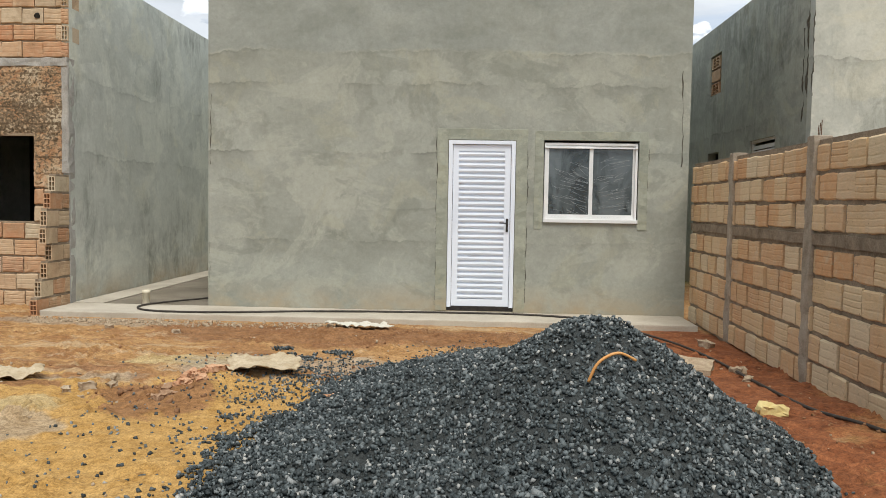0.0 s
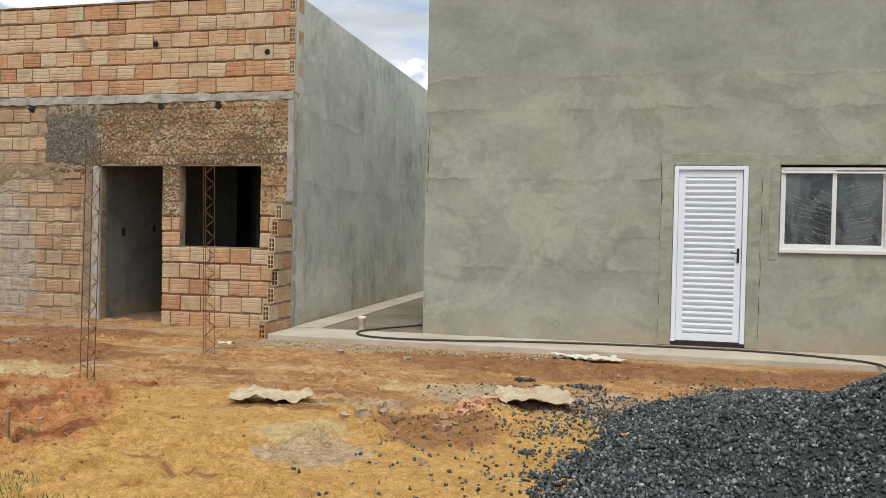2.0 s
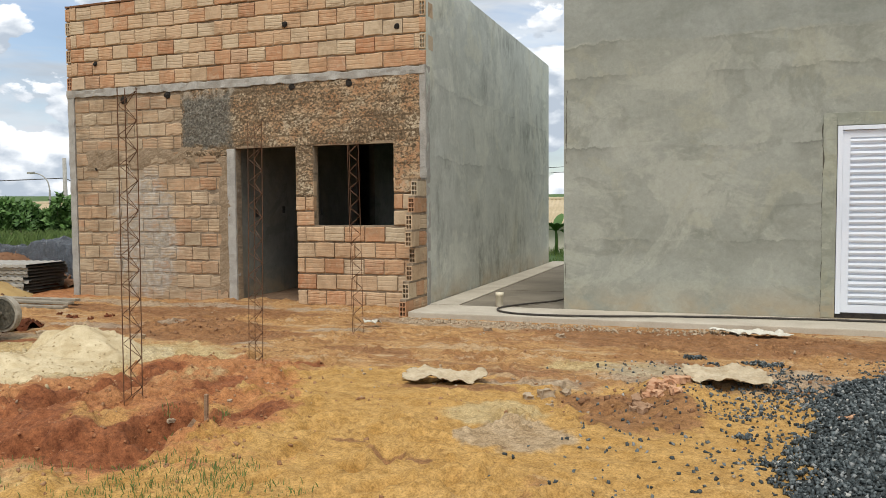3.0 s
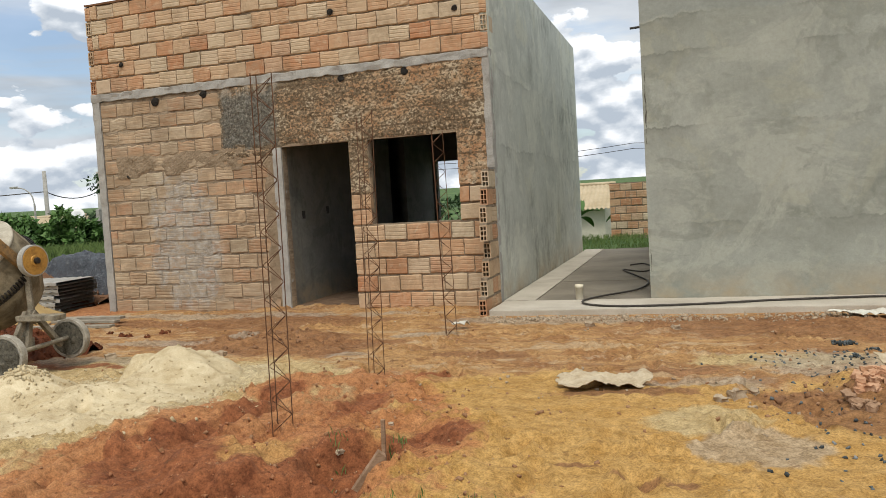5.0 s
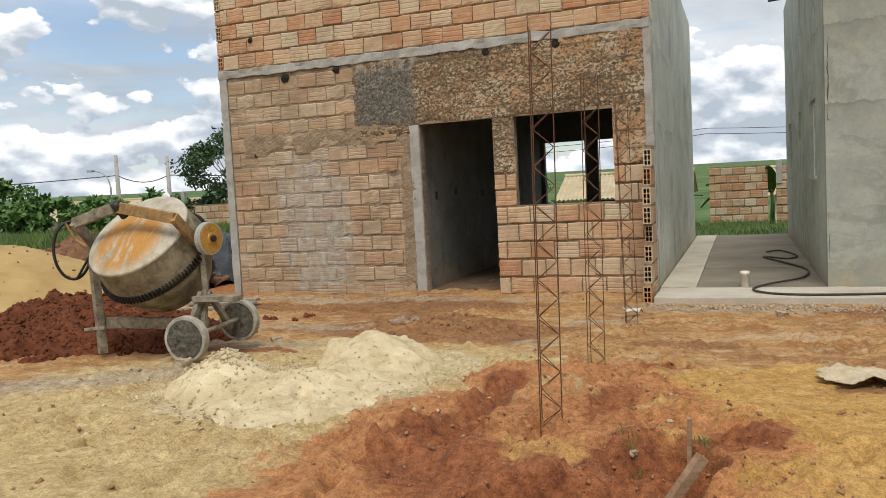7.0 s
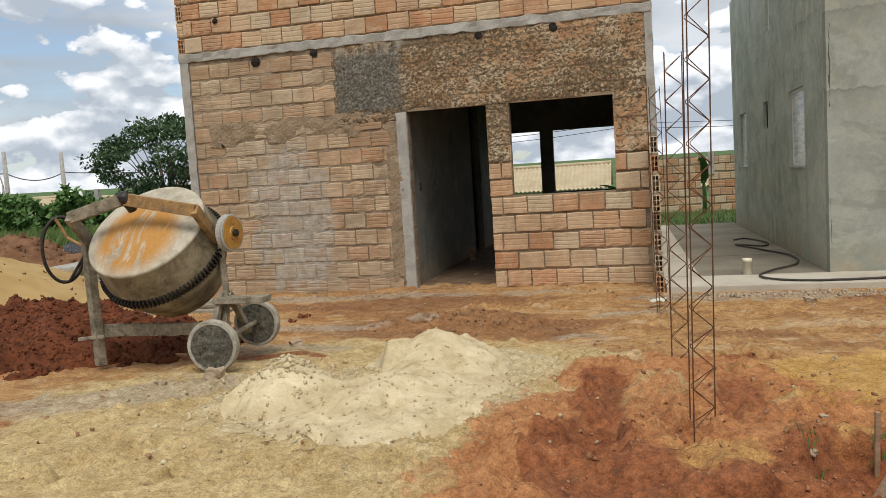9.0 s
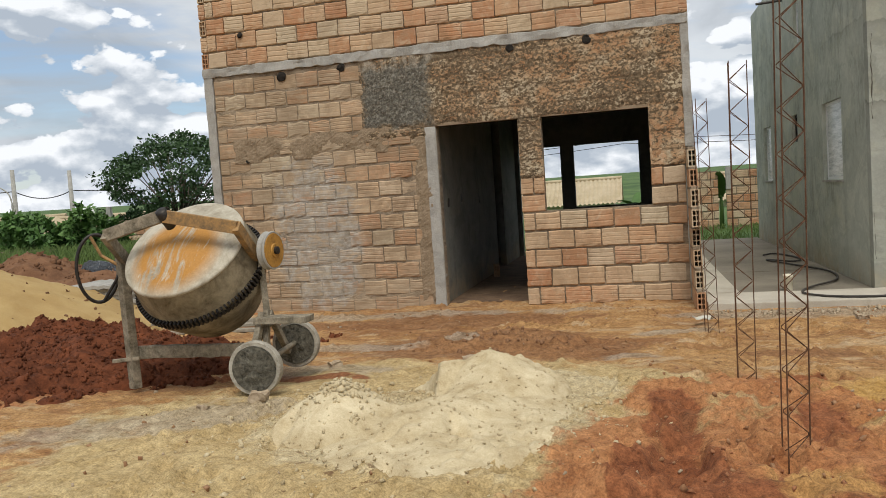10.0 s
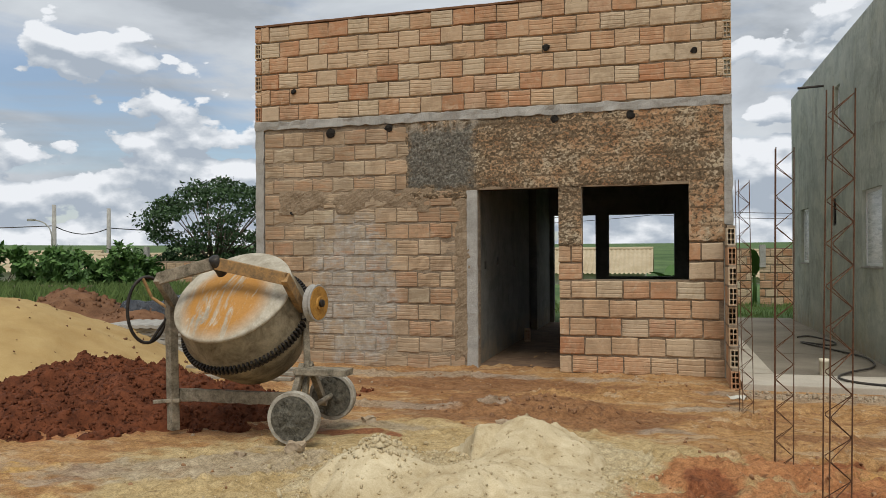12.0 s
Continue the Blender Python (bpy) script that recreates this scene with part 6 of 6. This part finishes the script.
    part("frame_beam", rough_box(-0.56, 0.62, -0.03, 0.03, 0.27, 0.37, 0.08, 0.012, 0.006), M_CAKE, m)
    part("post", bar(R(-9.20, 6.40, 0.42), R(-9.22, 6.39, 1.0), 0.05, 0.05), M_CAKE, m)
    part("bracket", rough_box(0.54, 0.98, -0.10, 0.06, 0.53, 0.58, 0.06, 0.008, 0.006), M_CAKE, m)
    part("strut", bar(R(-9.22, 6.35, 0.54), R(-9.24, 6.10, 0.12), 0.05, 0.05), M_CAKE, m)
    part("strut", bar(R(-9.18, 6.38, 0.54), R(-9.20, 6.72, 0.16), 0.05, 0.05), M_CAKE, m)
    part("strut", bar(R(-9.24, 6.40, 0.42), R(-9.36, 6.42, 0.24), 0.05, 0.05), M_CAKE, m)
    part("strut", bar(R(-9.19, 6.37, 0.56), R(-9.19, 6.30, 0.2), 0.045, 0.045), M_CAKE, m)
    part("axle", tube((R(-9.12, 5.98, 0.19), R(-9.17, 6.82, 0.22)), 0.022, 12), M_CAKE, m)
    for p, yaw in ((R(-9.12, 5.98, 0.19), 4), (R(-9.17, 6.82, 0.21), 4)):
        d = Vector((0.10, -1, 0)).normalized().to_track_quat("Z", "Y").to_matrix().to_4x4()
        wl = part("wheel", wheel_mesh(0.20, 0.075), M_RIM, m, at=Matrix.Translation(p) @ d, smooth=False)
        bm = lathe([(0.01, 0.02), (0.06, 0.026), (0.12, 0.012), (0.165, 0.016)], 30)
        for v in bm.verts:
            v.co.z += 0.018 * noise.noise(v.co * 22 + p * 3)
        part("caked_cement", bm, M_CAKED, wl, "dark lumpy cement caked in the wheel", at=Matrix.Translation((0, 0, 0.028)))


M_RIM = mat_simple("pale_caked_rim", (0.22, 0.195, 0.15), (0.48, 0.445, 0.375), 12, 0.9, 0, 0.5)
M_CAKED = mat_simple("dark_cake", (0.03, 0.028, 0.021), (0.17, 0.155, 0.12), 26, 0.95, 0, 1.0, 0.015)
mixer()


# ---- hose, pipe, boards ----
def hose(label, pts, r=0.014):
    ob = new("hose", mesh_of(tube(smooth_path(pts, 8), r, 8), "hose", M_HOSE, True))
    return tagged(ob, label, "hose")


S = -0.012
hose("black water hose looped over the slab and along the house", ((-4.28, 15.1, S), (-4.05, 15.3, S), (-3.85, 14.4, S), (-4.0, 13.9, S), (-4.35, 14.3, S), (-4.1, 13.4, S), (-3.84, 12.4, S), (-3.95, 11.5, S), (-4.35, 10.9, S), (-4.55, 10.45, S), (-4.42, 10.1, S), (-4.0, 9.93, S), (-3.2, 10.0, S), (-2.2, 10.25, S), (-1.0, 10.40, S), (0.4, 10.42, S), (1.2, 10.2, S), (1.7, 9.86, S), (1.85, 9.6, -0.07), (2.15, 8.7, -0.07), (2.3, 7.8, gz(2.3, 7.8) + 0.015), (2.33, 6.7, gz(2.33, 6.7) + 0.015), (2.36, 5.75, gz(2.36, 5.75) + 0.015), (2.50, 5.3, gz(2.5, 5.3) + 0.015), (2.62, 4.9, gz(2.6, 4.9) + 0.015)), 0.013)


def pvc_pipe():
    bm = lathe([(0.050, -0.06), (0.050, 0.14), (0.056, 0.142), (0.056, 0.185), (0.048, 0.185), (0.045, 0.0)], 24, False)
    ob = new("drain_pipe", mesh_of(bm, "drain_pipe", M_PVC, True))
    ob.matrix_basis = pose(-4.64, 10.80, -0.03)
    tagged(ob, "short cream plastic pipe standing up from the slab", "pipe")


pvc_pipe()


def boards():
    a, b = Vector((-5.04, 4.20, -0.24)), Vector((-4.85, 4.29, 0.03))
    ob = new("wooden_board", mesh_of(bar(a, b, 0.055, 0.05, 0.004), "wooden_board", M_WOOD))
    tagged(ob, "weathered wooden offcut leaning out of a hole in red earth", "board")
    ob = new("wooden_peg", mesh_of(bar((-4.93, 4.50, gz(-4.93, 4.5) - 0.1), (-4.92, 4.50, 0.15), 0.022, 0.022, 0.003), "wooden_peg", M_WOOD))
    tagged(ob, "dark wooden peg driven into red earth", "peg")
    for i, (x, y, t, ln) in enumerate(((-11.4, 9.25, 4, 1.3), (-11.3, 9.42, -2, 1.1), (-11.6, 9.6, 3, 1.5))):
        ob = new("wooden_board", mesh_of(box(-ln / 2, ln / 2, -0.06, 0.06, 0, 0.035, 0.004), "wooden_board", M_GREYW))
        ob.matrix_basis = pose(x, y, gz(x, y) + 0.01 + 0.03 * i, 0, 0, t)
        tagged(ob, "cement-stained board lying behind the mixer", "board", "loose boards")
    ob = new("wire_piece", mesh_of(tube(smooth_path(((0.55, 4.02, 0.52), (0.60, 4.02, 0.62), (0.70, 4.05, 0.665), (0.80, 4.10, 0.62)), 6), 0.008, 6), "wire_piece", M_ORNG, True))
    tagged(ob, "bent orange plastic conduit stuck in the gravel", "conduit")


M_ORNG = mat_simple("orange_plastic", (0.55, 0.25, 0.07), (0.62, 0.33, 0.12), 8, 0.5)
boards()


def loose_block(x, y, z, turn, label):
    ob = new("hollow_block", END)
    ob.matrix_basis = pose(x, y, z, 0, 0, turn)
    tagged(ob, label, "brick")


loose_block(-8.72, 13.95, -0.07, 12, "loose hollow clay block inside the doorway")

# ---- planting ----
def leaf_cloud(name, centres, mat, leaf=0.1, per=60, seed=1, narrow=0.5):
    """Many small folded leaves in clumps: (x, y, z, rx, ry, rz) each."""
    rs = np.random.RandomState(seed)
    V, Fs = [], []
    for c in centres:
        n = int(per)
        d = rs.normal(0, 1, (n, 3))
        d /= np.linalg.norm(d, axis=1)[:, None]
        p = np.array(c[:3]) + d * (rs.uniform(0.35, 1.0, n) ** 0.6)[:, None] * np.array(c[3:6])
        u = rs.normal(0, 1, (n, 3))
        u[:, 2] -= 0.3
        u /= np.linalg.norm(u, axis=1)[:, None]
        w = np.cross(u, rs.normal(0, 1, (n, 3)))
        w /= np.linalg.norm(w, axis=1)[:, None] + 1e-6
        s = leaf * rs.uniform(0.6, 1.35, n)[:, None]
        q = np.stack([p, p + u * s * 0.5 + w * s * narrow * 0.5, p + u * s, p + u * s * 0.5 - w * s * narrow * 0.5], 1)
        b = len(V) * 4
        V.extend(q)
    V = np.array(V).reshape(-1, 3)
    Fs = np.arange(len(V)).reshape(-1, 4)
    return fast_mesh(name, V.tolist(), Fs.tolist(), mat)


def tree(name, label, x, y, z0, trunk_h, crown, mat, seed, leaf=0.1, per=70, clumps=40, category="tree", limb=0.07):
    """Tapered trunk, forking limbs and a crown of leaf clumps. crown: (cx, cy, cz, rx, ry, rz) from the foot."""
    t = thing(name, label, category, pose(x, y, z0))
    rs = np.random.RandomState(seed)
    pts, cl = [], []
    bm = tube(((0, 0, -0.3), (0.05, 0, trunk_h * 0.5), (0, 0.05, trunk_h)), [limb * 1.4, limb * 1.1, limb * 0.9], 8)
    for i in range(clumps):
        a, u = rs.uniform(0, 2 * np.pi), rs.uniform(-0.9, 1)
        rr = math.sqrt(max(0, 1 - u * u)) * rs.uniform(0.55, 1.05)
        p = (crown[0] + crown[3] * rr * math.cos(a), crown[1] + crown[4] * rr * math.sin(a), crown[2] + crown[5] * u * rs.uniform(0.7, 1.05))
        s = rs.uniform(0.13, 0.26)
        cl.append((*p, crown[3] * s, crown[4] * s, crown[5] * s * 0.8))
        if i % 2 == 0:
            m = (p[0] * 0.45 + 0.1 * rs.normal(), p[1] * 0.45, trunk_h + (p[2] - trunk_h) * 0.4)
            tube(((0, 0.03, trunk_h * rs.uniform(0.75, 0.98)), m, p), [limb * 0.32, limb * 0.22, limb * 0.06], 5, bm)
    part("trunk", bm, M_BARK, t, smooth=True)
    ob = new("crown", leaf_cloud("crown", cl, mat, leaf, per, seed))
    ob.parent = t
    return t


tree("tree", "spreading dark-leaved tree with an open crown", -22.6, 27.0, -0.3, 1.5, (0.3, 0, 3.0, 3.0, 2.6, 1.7), M_LEAFD, 3, 0.15, 130, 85, limb=0.13)
for i, (x, y, cr, s) in enumerate((((-26.0), 20.5, (0, 0, 1.0, 1.5, 1.0, 0.85), 5), (-23.6, 20.5, (0, 0, 1.0, 1.4, 1.0, 0.75), 6), (-21.7, 20.8, (0, 0, 0.9, 1.0, 0.8, 0.75), 7), (-28.5, 21.0, (0, 0, 1.3, 1.6, 1.2, 1.3), 8), (-31.5, 21.5, (0, 0, 1.5, 1.8, 1.4, 1.6), 9))):
    tree("bush", "leafy green shrub behind the low plot wall", x, y, gz(x, y), 0.5, cr, M_LEAF, s, 0.21, 100, 38, "bush", 0.04)
tree("bush", "tall fresh green shrub with a leading shoot", -21.4, 20.2, gz(-21.4, 20.2), 0.6, (0, 0, 1.2, 0.6, 0.5, 0.8), M_LEAF, 12, 0.15, 60, 18, "bush", 0.03)
for x, y, s in ((-24.5, 26.0, 51), (-22.4, 25.5, 52), (-20.6, 26.0, 53)):
    tree("bush", "dense dark shrub at the foot of the tree", x, y, gz(x, y), 0.4, (0, 0, 0.9, 1.5, 1.0, 0.9), M_LEAFD, s, 0.14, 90, 30, "bush", 0.04)
for i in range(9):
    x = -62 + i * 5.4
    tree("tree", "distant dark green tree in the tree line", x, 52 + 3 * (i % 3), gz(x, 52) - 0.2, 1.0, (0, 0, 1.9 + 0.5 * (i % 2), 3.6, 2.5, 1.3 + 0.3 * (i % 3)), M_LEAFD, 30 + i, 0.32, 60, 26, limb=0.12)


def grass(name, label, area, n, h, seed, mask=None, mat=None):
    rs = np.random.RandomState(seed)
    x, y = rs.uniform(area[0], area[1], n), rs.uniform(area[2], area[3], n)
    if mask is not None:
        k = mask(x, y) > rs.uniform(0, 1, n)
        x, y = x[k], y[k]
    z = ground_z(x, y) - 0.01
    n = len(x)
    a, l = rs.uniform(0, 2 * np.pi, n), h * rs.uniform(0.4, 1.2, n)
    w = 0.010 * (h / 0.3) ** 0.8
    lean = rs.uniform(0.05, 0.6, n) * l
    dx, dy = np.cos(a), np.sin(a)
    b0 = np.stack([x - dy * w, y + dx * w, z], -1)
    b1 = np.stack([x + dy * w, y - dx * w, z], -1)
    m = np.stack([x + dx * lean * 0.4, y + dy * lean * 0.4, z + l * 0.65], -1)
    t = np.stack([x + dx * lean, y + dy * lean, z + l], -1)
    V = np.stack([b0, b1, m + (b1 - b0) * 0.25, t, m - (b1 - b0) * 0.25], 1).reshape(-1, 3)
    Fs = (np.arange(n) * 5)[:, None] + np.array([0, 1, 2, 3, 4])
    tagged(new(name, fast_mesh(name, V.tolist(), Fs.tolist(), mat or M_GRASS)), label, "grass", kind="stuff")


grass("grass", "tall green grass along the far plot edge", (-30, -14.6, 13.2, 21.5), 34000, 0.75, 3, lambda x, y: np.clip((-14.0 - x) / 3.5, 0, 1) * np.clip((y - 12.5) / 2, 0.1, 1))
grass("grass", "short grass behind the houses", (-13, 4, 20.0, 25.2), 14000, 0.16, 4, lambda x, y: np.clip(0.6 + fnoise(x, y, 0.6, 3.0), 0, 1))
for i, (x, y, r, n) in enumerate(((-5.1, 4.15, 0.09, 30), (-4.35, 3.4, 0.36, 520), (-4.88, 4.58, 0.06, 26), (-5.2, 4.5, 0.05, 12), (-4.0, 3.2, 0.4, 420), (-5.6, 3.5, 0.15, 40), (-5.0, 3.3, 0.4, 160))):
    grass("grass_tuft", "small green grass tuft on bare earth", (x - r, x + r, y - r, y + r), n, 0.075 if r < 0.2 else 0.05, 40 + i)


def banana(x, y, s, seed, n=7):
    t = thing("banana_plant", "banana plant with torn broad green leaves", "banana plant", pose(x, y, gz(x, y)))
    rs = np.random.RandomState(seed)
    part("stem", tube(((0, 0, -0.1), (0.02, 0, 0.5 * s), (0, 0, 0.95 * s)), [0.07 * s, 0.06 * s, 0.04 * s], 10), M_LEAF, t, smooth=True)
    for i in range(n):
        a, up = rs.uniform(0, 2 * math.pi), rs.uniform(0.15, 1.3)
        bm = bmesh.new()
        L, W = 1.1 * s * rs.uniform(0.8, 1.1), 0.17 * s
        rows = []
        for j in range(9):
            k = j / 8
            r = L * k * math.cos(up * (1 - 0.3 * k))
            z = 0.85 * s + L * k * math.sin(up) - 0.55 * L * k * k * (1.2 - up / 1.6)
            w = W * math.sin(math.pi * min(0.08 + k * 0.92, 0.99)) ** 0.7 + 0.01
            row = []
            for sd in (-1, 0, 1):
                row.append(bm.verts.new((r * math.cos(a) - sd * w * math.sin(a), r * math.sin(a) + sd * w * math.cos(a), z + abs(sd) * 0.04 * s)))
            rows.append(row)
        for p, q in zip(rows, rows[1:]):
            for c in (0, 1):
                bm.faces.new((p[c], p[c + 1], q[c + 1], q[c]))
        part("leaf", bm, M_LEAF, t, smooth=True)


banana(-4.75, 27.2, 1.2, 2, 4)
banana(-6.3, 23.5, 0.8, 5)
banana(-3.83, 25.9, 1.0, 7, 3)


# ---- houses and walls beyond ----
def tiled_house(x0, x1, y0, y1, eave, ridge, label, seed=0):
    h = thing("tiled_house", label, "house", group="houses behind the plot")
    ym = (y0 + y1) / 2
    g = gz((x0 + x1) / 2, ym) - 0.3
    part("wall", wall_mesh(x0 + 0.4, x1 - 0.4, g, eave + 0.05, y0 + 0.6, y0 + 0.8, ((x0 + 1.2, x0 + 2.2, g, g + 2.2),)), M_PALE, h)
    part("wall", wall_mesh(y0 + 0.8, y1 - 0.6, g, eave + 0.3, x1 - 0.6, x1 - 0.4, (), "y"), M_PALE, h)
    part("wall", wall_mesh(y0 + 0.8, y1 - 0.6, g, eave + 0.3, x0 + 0.4, x0 + 0.6, (), "y"), M_PALE, h)
    for sgn, ye in ((0, y0), (1, y1)):
        # barrel tiles in stepped rows
        nx, ny = int((x1 - x0) / 0.055), int(abs(ym - ye) / 0.36) * 2
        us = np.linspace(x0, x1, nx)
        rows = []
        for j in range(ny + 1):
            k = (j // 2 + (j % 2) * 0.98) / (ny / 2) if j < ny else 1.0
            y = ye + (ym - ye) * min(k, 1)
            z = eave + (ridge - eave) * min(k, 1) + (0.05 if j % 2 == 0 else -0.01)
            rows.append([(u, y, z + 0.045 * math.sin(2 * math.pi * (u - x0) / 0.22)) for u in us])
        V = [p for r in rows for p in r]
        i = np.arange(len(V)).reshape(len(rows), nx)
        Fs = np.stack([i[:-1, :-1], i[:-1, 1:], i[1:, 1:], i[1:, :-1]], -1).reshape(-1, 4)
        o = new("roof", fast_mesh("roof", V, Fs.tolist(), M_TILE, True))
        o.parent = h
    part("ridge", tube(((x0, ym, ridge + 0.03), (x1, ym, ridge + 0.03)), 0.09, 8), M_TILE, h)


M_PALE = mat_simple("pale_wall_paint", (0.55, 0.50, 0.40), (0.68, 0.63, 0.53), 2, 0.9)
tiled_house(-13.6, -6.9, 40.5, 46.5, 0.42, 1.68, "low house with a pale clay tile roof downhill")
tiled_house(-3.6, 6.0, 42.0, 49.0, 0.2, 1.55, "low house with a pale clay tile roof half hidden")
tiled_house(-34.5, -27.5, 33, 38, 0.55, 1.5, "pale low house roof among the shrubs")
tiled_house(-44.0, -37.0, 36, 42, 0.6, 1.7, "far pale house roof among trees")


def low_wall():
    w = thing("plot_wall", "low grey block wall overgrown by grass", "wall")
    part("wall_core", rough_box(-34, -21.6, 19.2, 19.35, -0.4, 0.62, 0.3, 0.02, 0.01), M_MORTAR, w)
    w2 = thing("plot_wall", "unplastered orange block wall beyond the house", "wall")
    f = part("wall_core", wall_mesh(0, 7.5, -0.4, 1.26, 0.016, 0.12), M_MORTAR, w2, at=pose(-23.2, 24.0, 0))
    lay(f, 0, 7.5, 0.05, 5, 0.236, BLOCKS, joint=0.025)
    part("post", rough_box(-0.28, -0.12, 0.0, 0.14, -0.4, 1.75, 0.2, 0.02, 0.01), M_CONC, f)


low_wall()


def pole(x, y, top, label):
    p = thing("utility_pole", label, "utility pole", pose(x, y, gz(x, y)), group="utility poles")
    H = top - gz(x, y)
    part("shaft", tube(((0, 0, -0.3), (0, 0, H)), [0.19, 0.13], 10), M_CONC, p, smooth=True)
    return p


pole(-46.9, 46.5, 5.05, "grey concrete utility pole without crossarm")
pole(-44.6, 49.2, 4.9, "grey concrete utility pole beside the road")
pole(-80.0, 30.0, 5.2, "grey concrete utility pole far down the road")
pole(-32.0, 70.0, 5.2, "grey concrete utility pole beyond the tree line")
pole(24.0, 64.0, 4.9, "grey concrete utility pole behind the houses")


def power_line(label, spans, r=0.035):
    bm = bmesh.new()
    for a, b in spans:
        a, b = Vector(a), Vector(b)
        pts = [a.lerp(b, k / 12) - Vector((0, 0, 0.5 * 4 * (k / 12) * (1 - k / 12))) for k in range(13)]
        tube(pts, r, 5, bm)
    tagged(new("power_line", mesh_of(bm, "power_line", M_DARKM)), label, "power line")


power_line("thin sagging power wires between concrete poles", (((-46.9, 46.5, 3.6), (-44.6, 49.2, 3.5)), ((-80, 30, 3.8), (-46.9, 46.5, 3.6)), ((-44.6, 49.2, 3.5), (-32, 70, 4.2))))
power_line("two sagging power wires behind the houses", (((-32, 70, 5.0), (-7, 62, 4.75)), ((-7, 62, 4.75), (24, 64, 4.7)), ((-32, 70, 4.5), (-7, 62, 4.35)), ((-7, 62, 4.35), (24, 64, 4.3))), 0.022)


def street_lamp(x, y, top, turn):
    s = thing("street_lamp", "street lamp with a curved steel arm", "street lamp", pose(x, y, gz(x, y), 0, 0, turn))
    H = top - gz(x, y)
    part("mast", tube(((0, 0, -0.2), (0, 0, H - 1.0)), [0.07, 0.05], 8), M_CONC, s)
    part("arm", tube(smooth_path(((0, 0, H - 1.0), (-0.15, 0, H - 0.5), (-0.6, 0, H - 0.15), (-1.2, 0, H - 0.02)), 5), 0.035, 6), M_CONC, s)
    part("lamp_head", rough_box(-1.55, -1.1, -0.09, 0.09, H - 0.08, H + 0.04, 0.1, 0.01, 0.02), M_CONC, s)


street_lamp(-37.8, 36.0, 3.45, 0)


def dish():
    d = thing("satellite_dish", "pale satellite dish on a short mast", "satellite dish", pose(-23.9, 23.6, 0))
    part("mast", tube(((0, 0, -0.2), (0, 0, 1.5)), 0.03, 8), M_CONC, d)
    part("reflector", lathe([(0.01, -0.06), (0.15, -0.045), (0.28, 0.0), (0.28, 0.012), (0.15, -0.03), (0.01, -0.045)], 28), M_ALU, d, at=pose(0, -0.05, 1.55, 70, 0, 20), smooth=True)


dish()


# ---- covered stack beside the brick house ----
def tarp_heap():
    nx, ny = 84, 64
    bm = bmesh.new()
    g = []
    for j in range(ny):
        row = []
        for i in range(nx):
            u, v = i / (nx - 1) * 2 - 1, j / (ny - 1) * 2 - 1
            x, y = -14.25 + u * 1.35, 13.0 + v * 0.95
            e = max(abs(u), abs(v))
            h = 0.74 * (1 - max(0, (e - 0.80) / 0.20) ** 1.3) * (1 - 0.12 * max(0, -u))
            h += 0.16 * noise.noise((x * 1.8, y * 1.8, 1)) + 0.26 * (0.35 - abs(noise.noise((x * 2.0 + y * 1.6, y * 2 - x, 4)))) * (1 - 0.4 * e) + 0.10 * (0.3 - abs(noise.noise((x * 5 - y * 3, y * 4, 9)))) + 0.03 * noise.noise((x * 14, y * 12, 3))
            row.append(bm.verts.new((x, y, gz(x, y) + max(h, 0.01))))
        g.append(row)
    for j in range(ny - 1):
        for i in range(nx - 1):
            bm.faces.new((g[j][i], g[j][i + 1], g[j + 1][i + 1], g[j + 1][i]))
    tagged(new("tarpaulin", mesh_of(bm, "tarpaulin", M_TARP)), "creased black plastic sheet over a stack of material", "tarpaulin")


tarp_heap()


def sheet_stack():
    t = thing("sheet_stack", "stack of grey corrugated fibre-cement roof sheets", "sheet stack", pose(-13.75, 11.1, gz(-13.75, 11.1), 0, 0, 6))
    for k in range(9):
        bm = bmesh.new()
        n = 41
        rows = []
        for y in (-0.5, 0.5):
            rows.append([(bm.verts.new((-0.75 + 1.5 * i / (n - 1), y, 0.02 + k * 0.055 + 0.008 * math.sin(i * math.pi / 2))), bm.verts.new((-0.75 + 1.5 * i / (n - 1), y, 0.068 + k * 0.055 + 0.008 * math.sin(i * math.pi / 2)))) for i in range(n)])
        a, b = rows
        for i in range(n - 1):
            bm.faces.new((a[i][1], a[i + 1][1], b[i + 1][1], b[i][1]))
            bm.faces.new((a[i][0], b[i][0], b[i + 1][0], a[i + 1][0]))
            bm.faces.new((a[i][0], a[i + 1][0], a[i + 1][1], a[i][1]))
            bm.faces.new((b[i][0], b[i][1], b[i + 1][1], b[i + 1][0]))
        part("sheet", bm, M_CONC, t, at=pose(RNG.uniform(-0.04, 0.04), RNG.uniform(-0.05, 0.05), 0, 0, 0, RNG.uniform(-1.5, 1.5)))


sheet_stack()
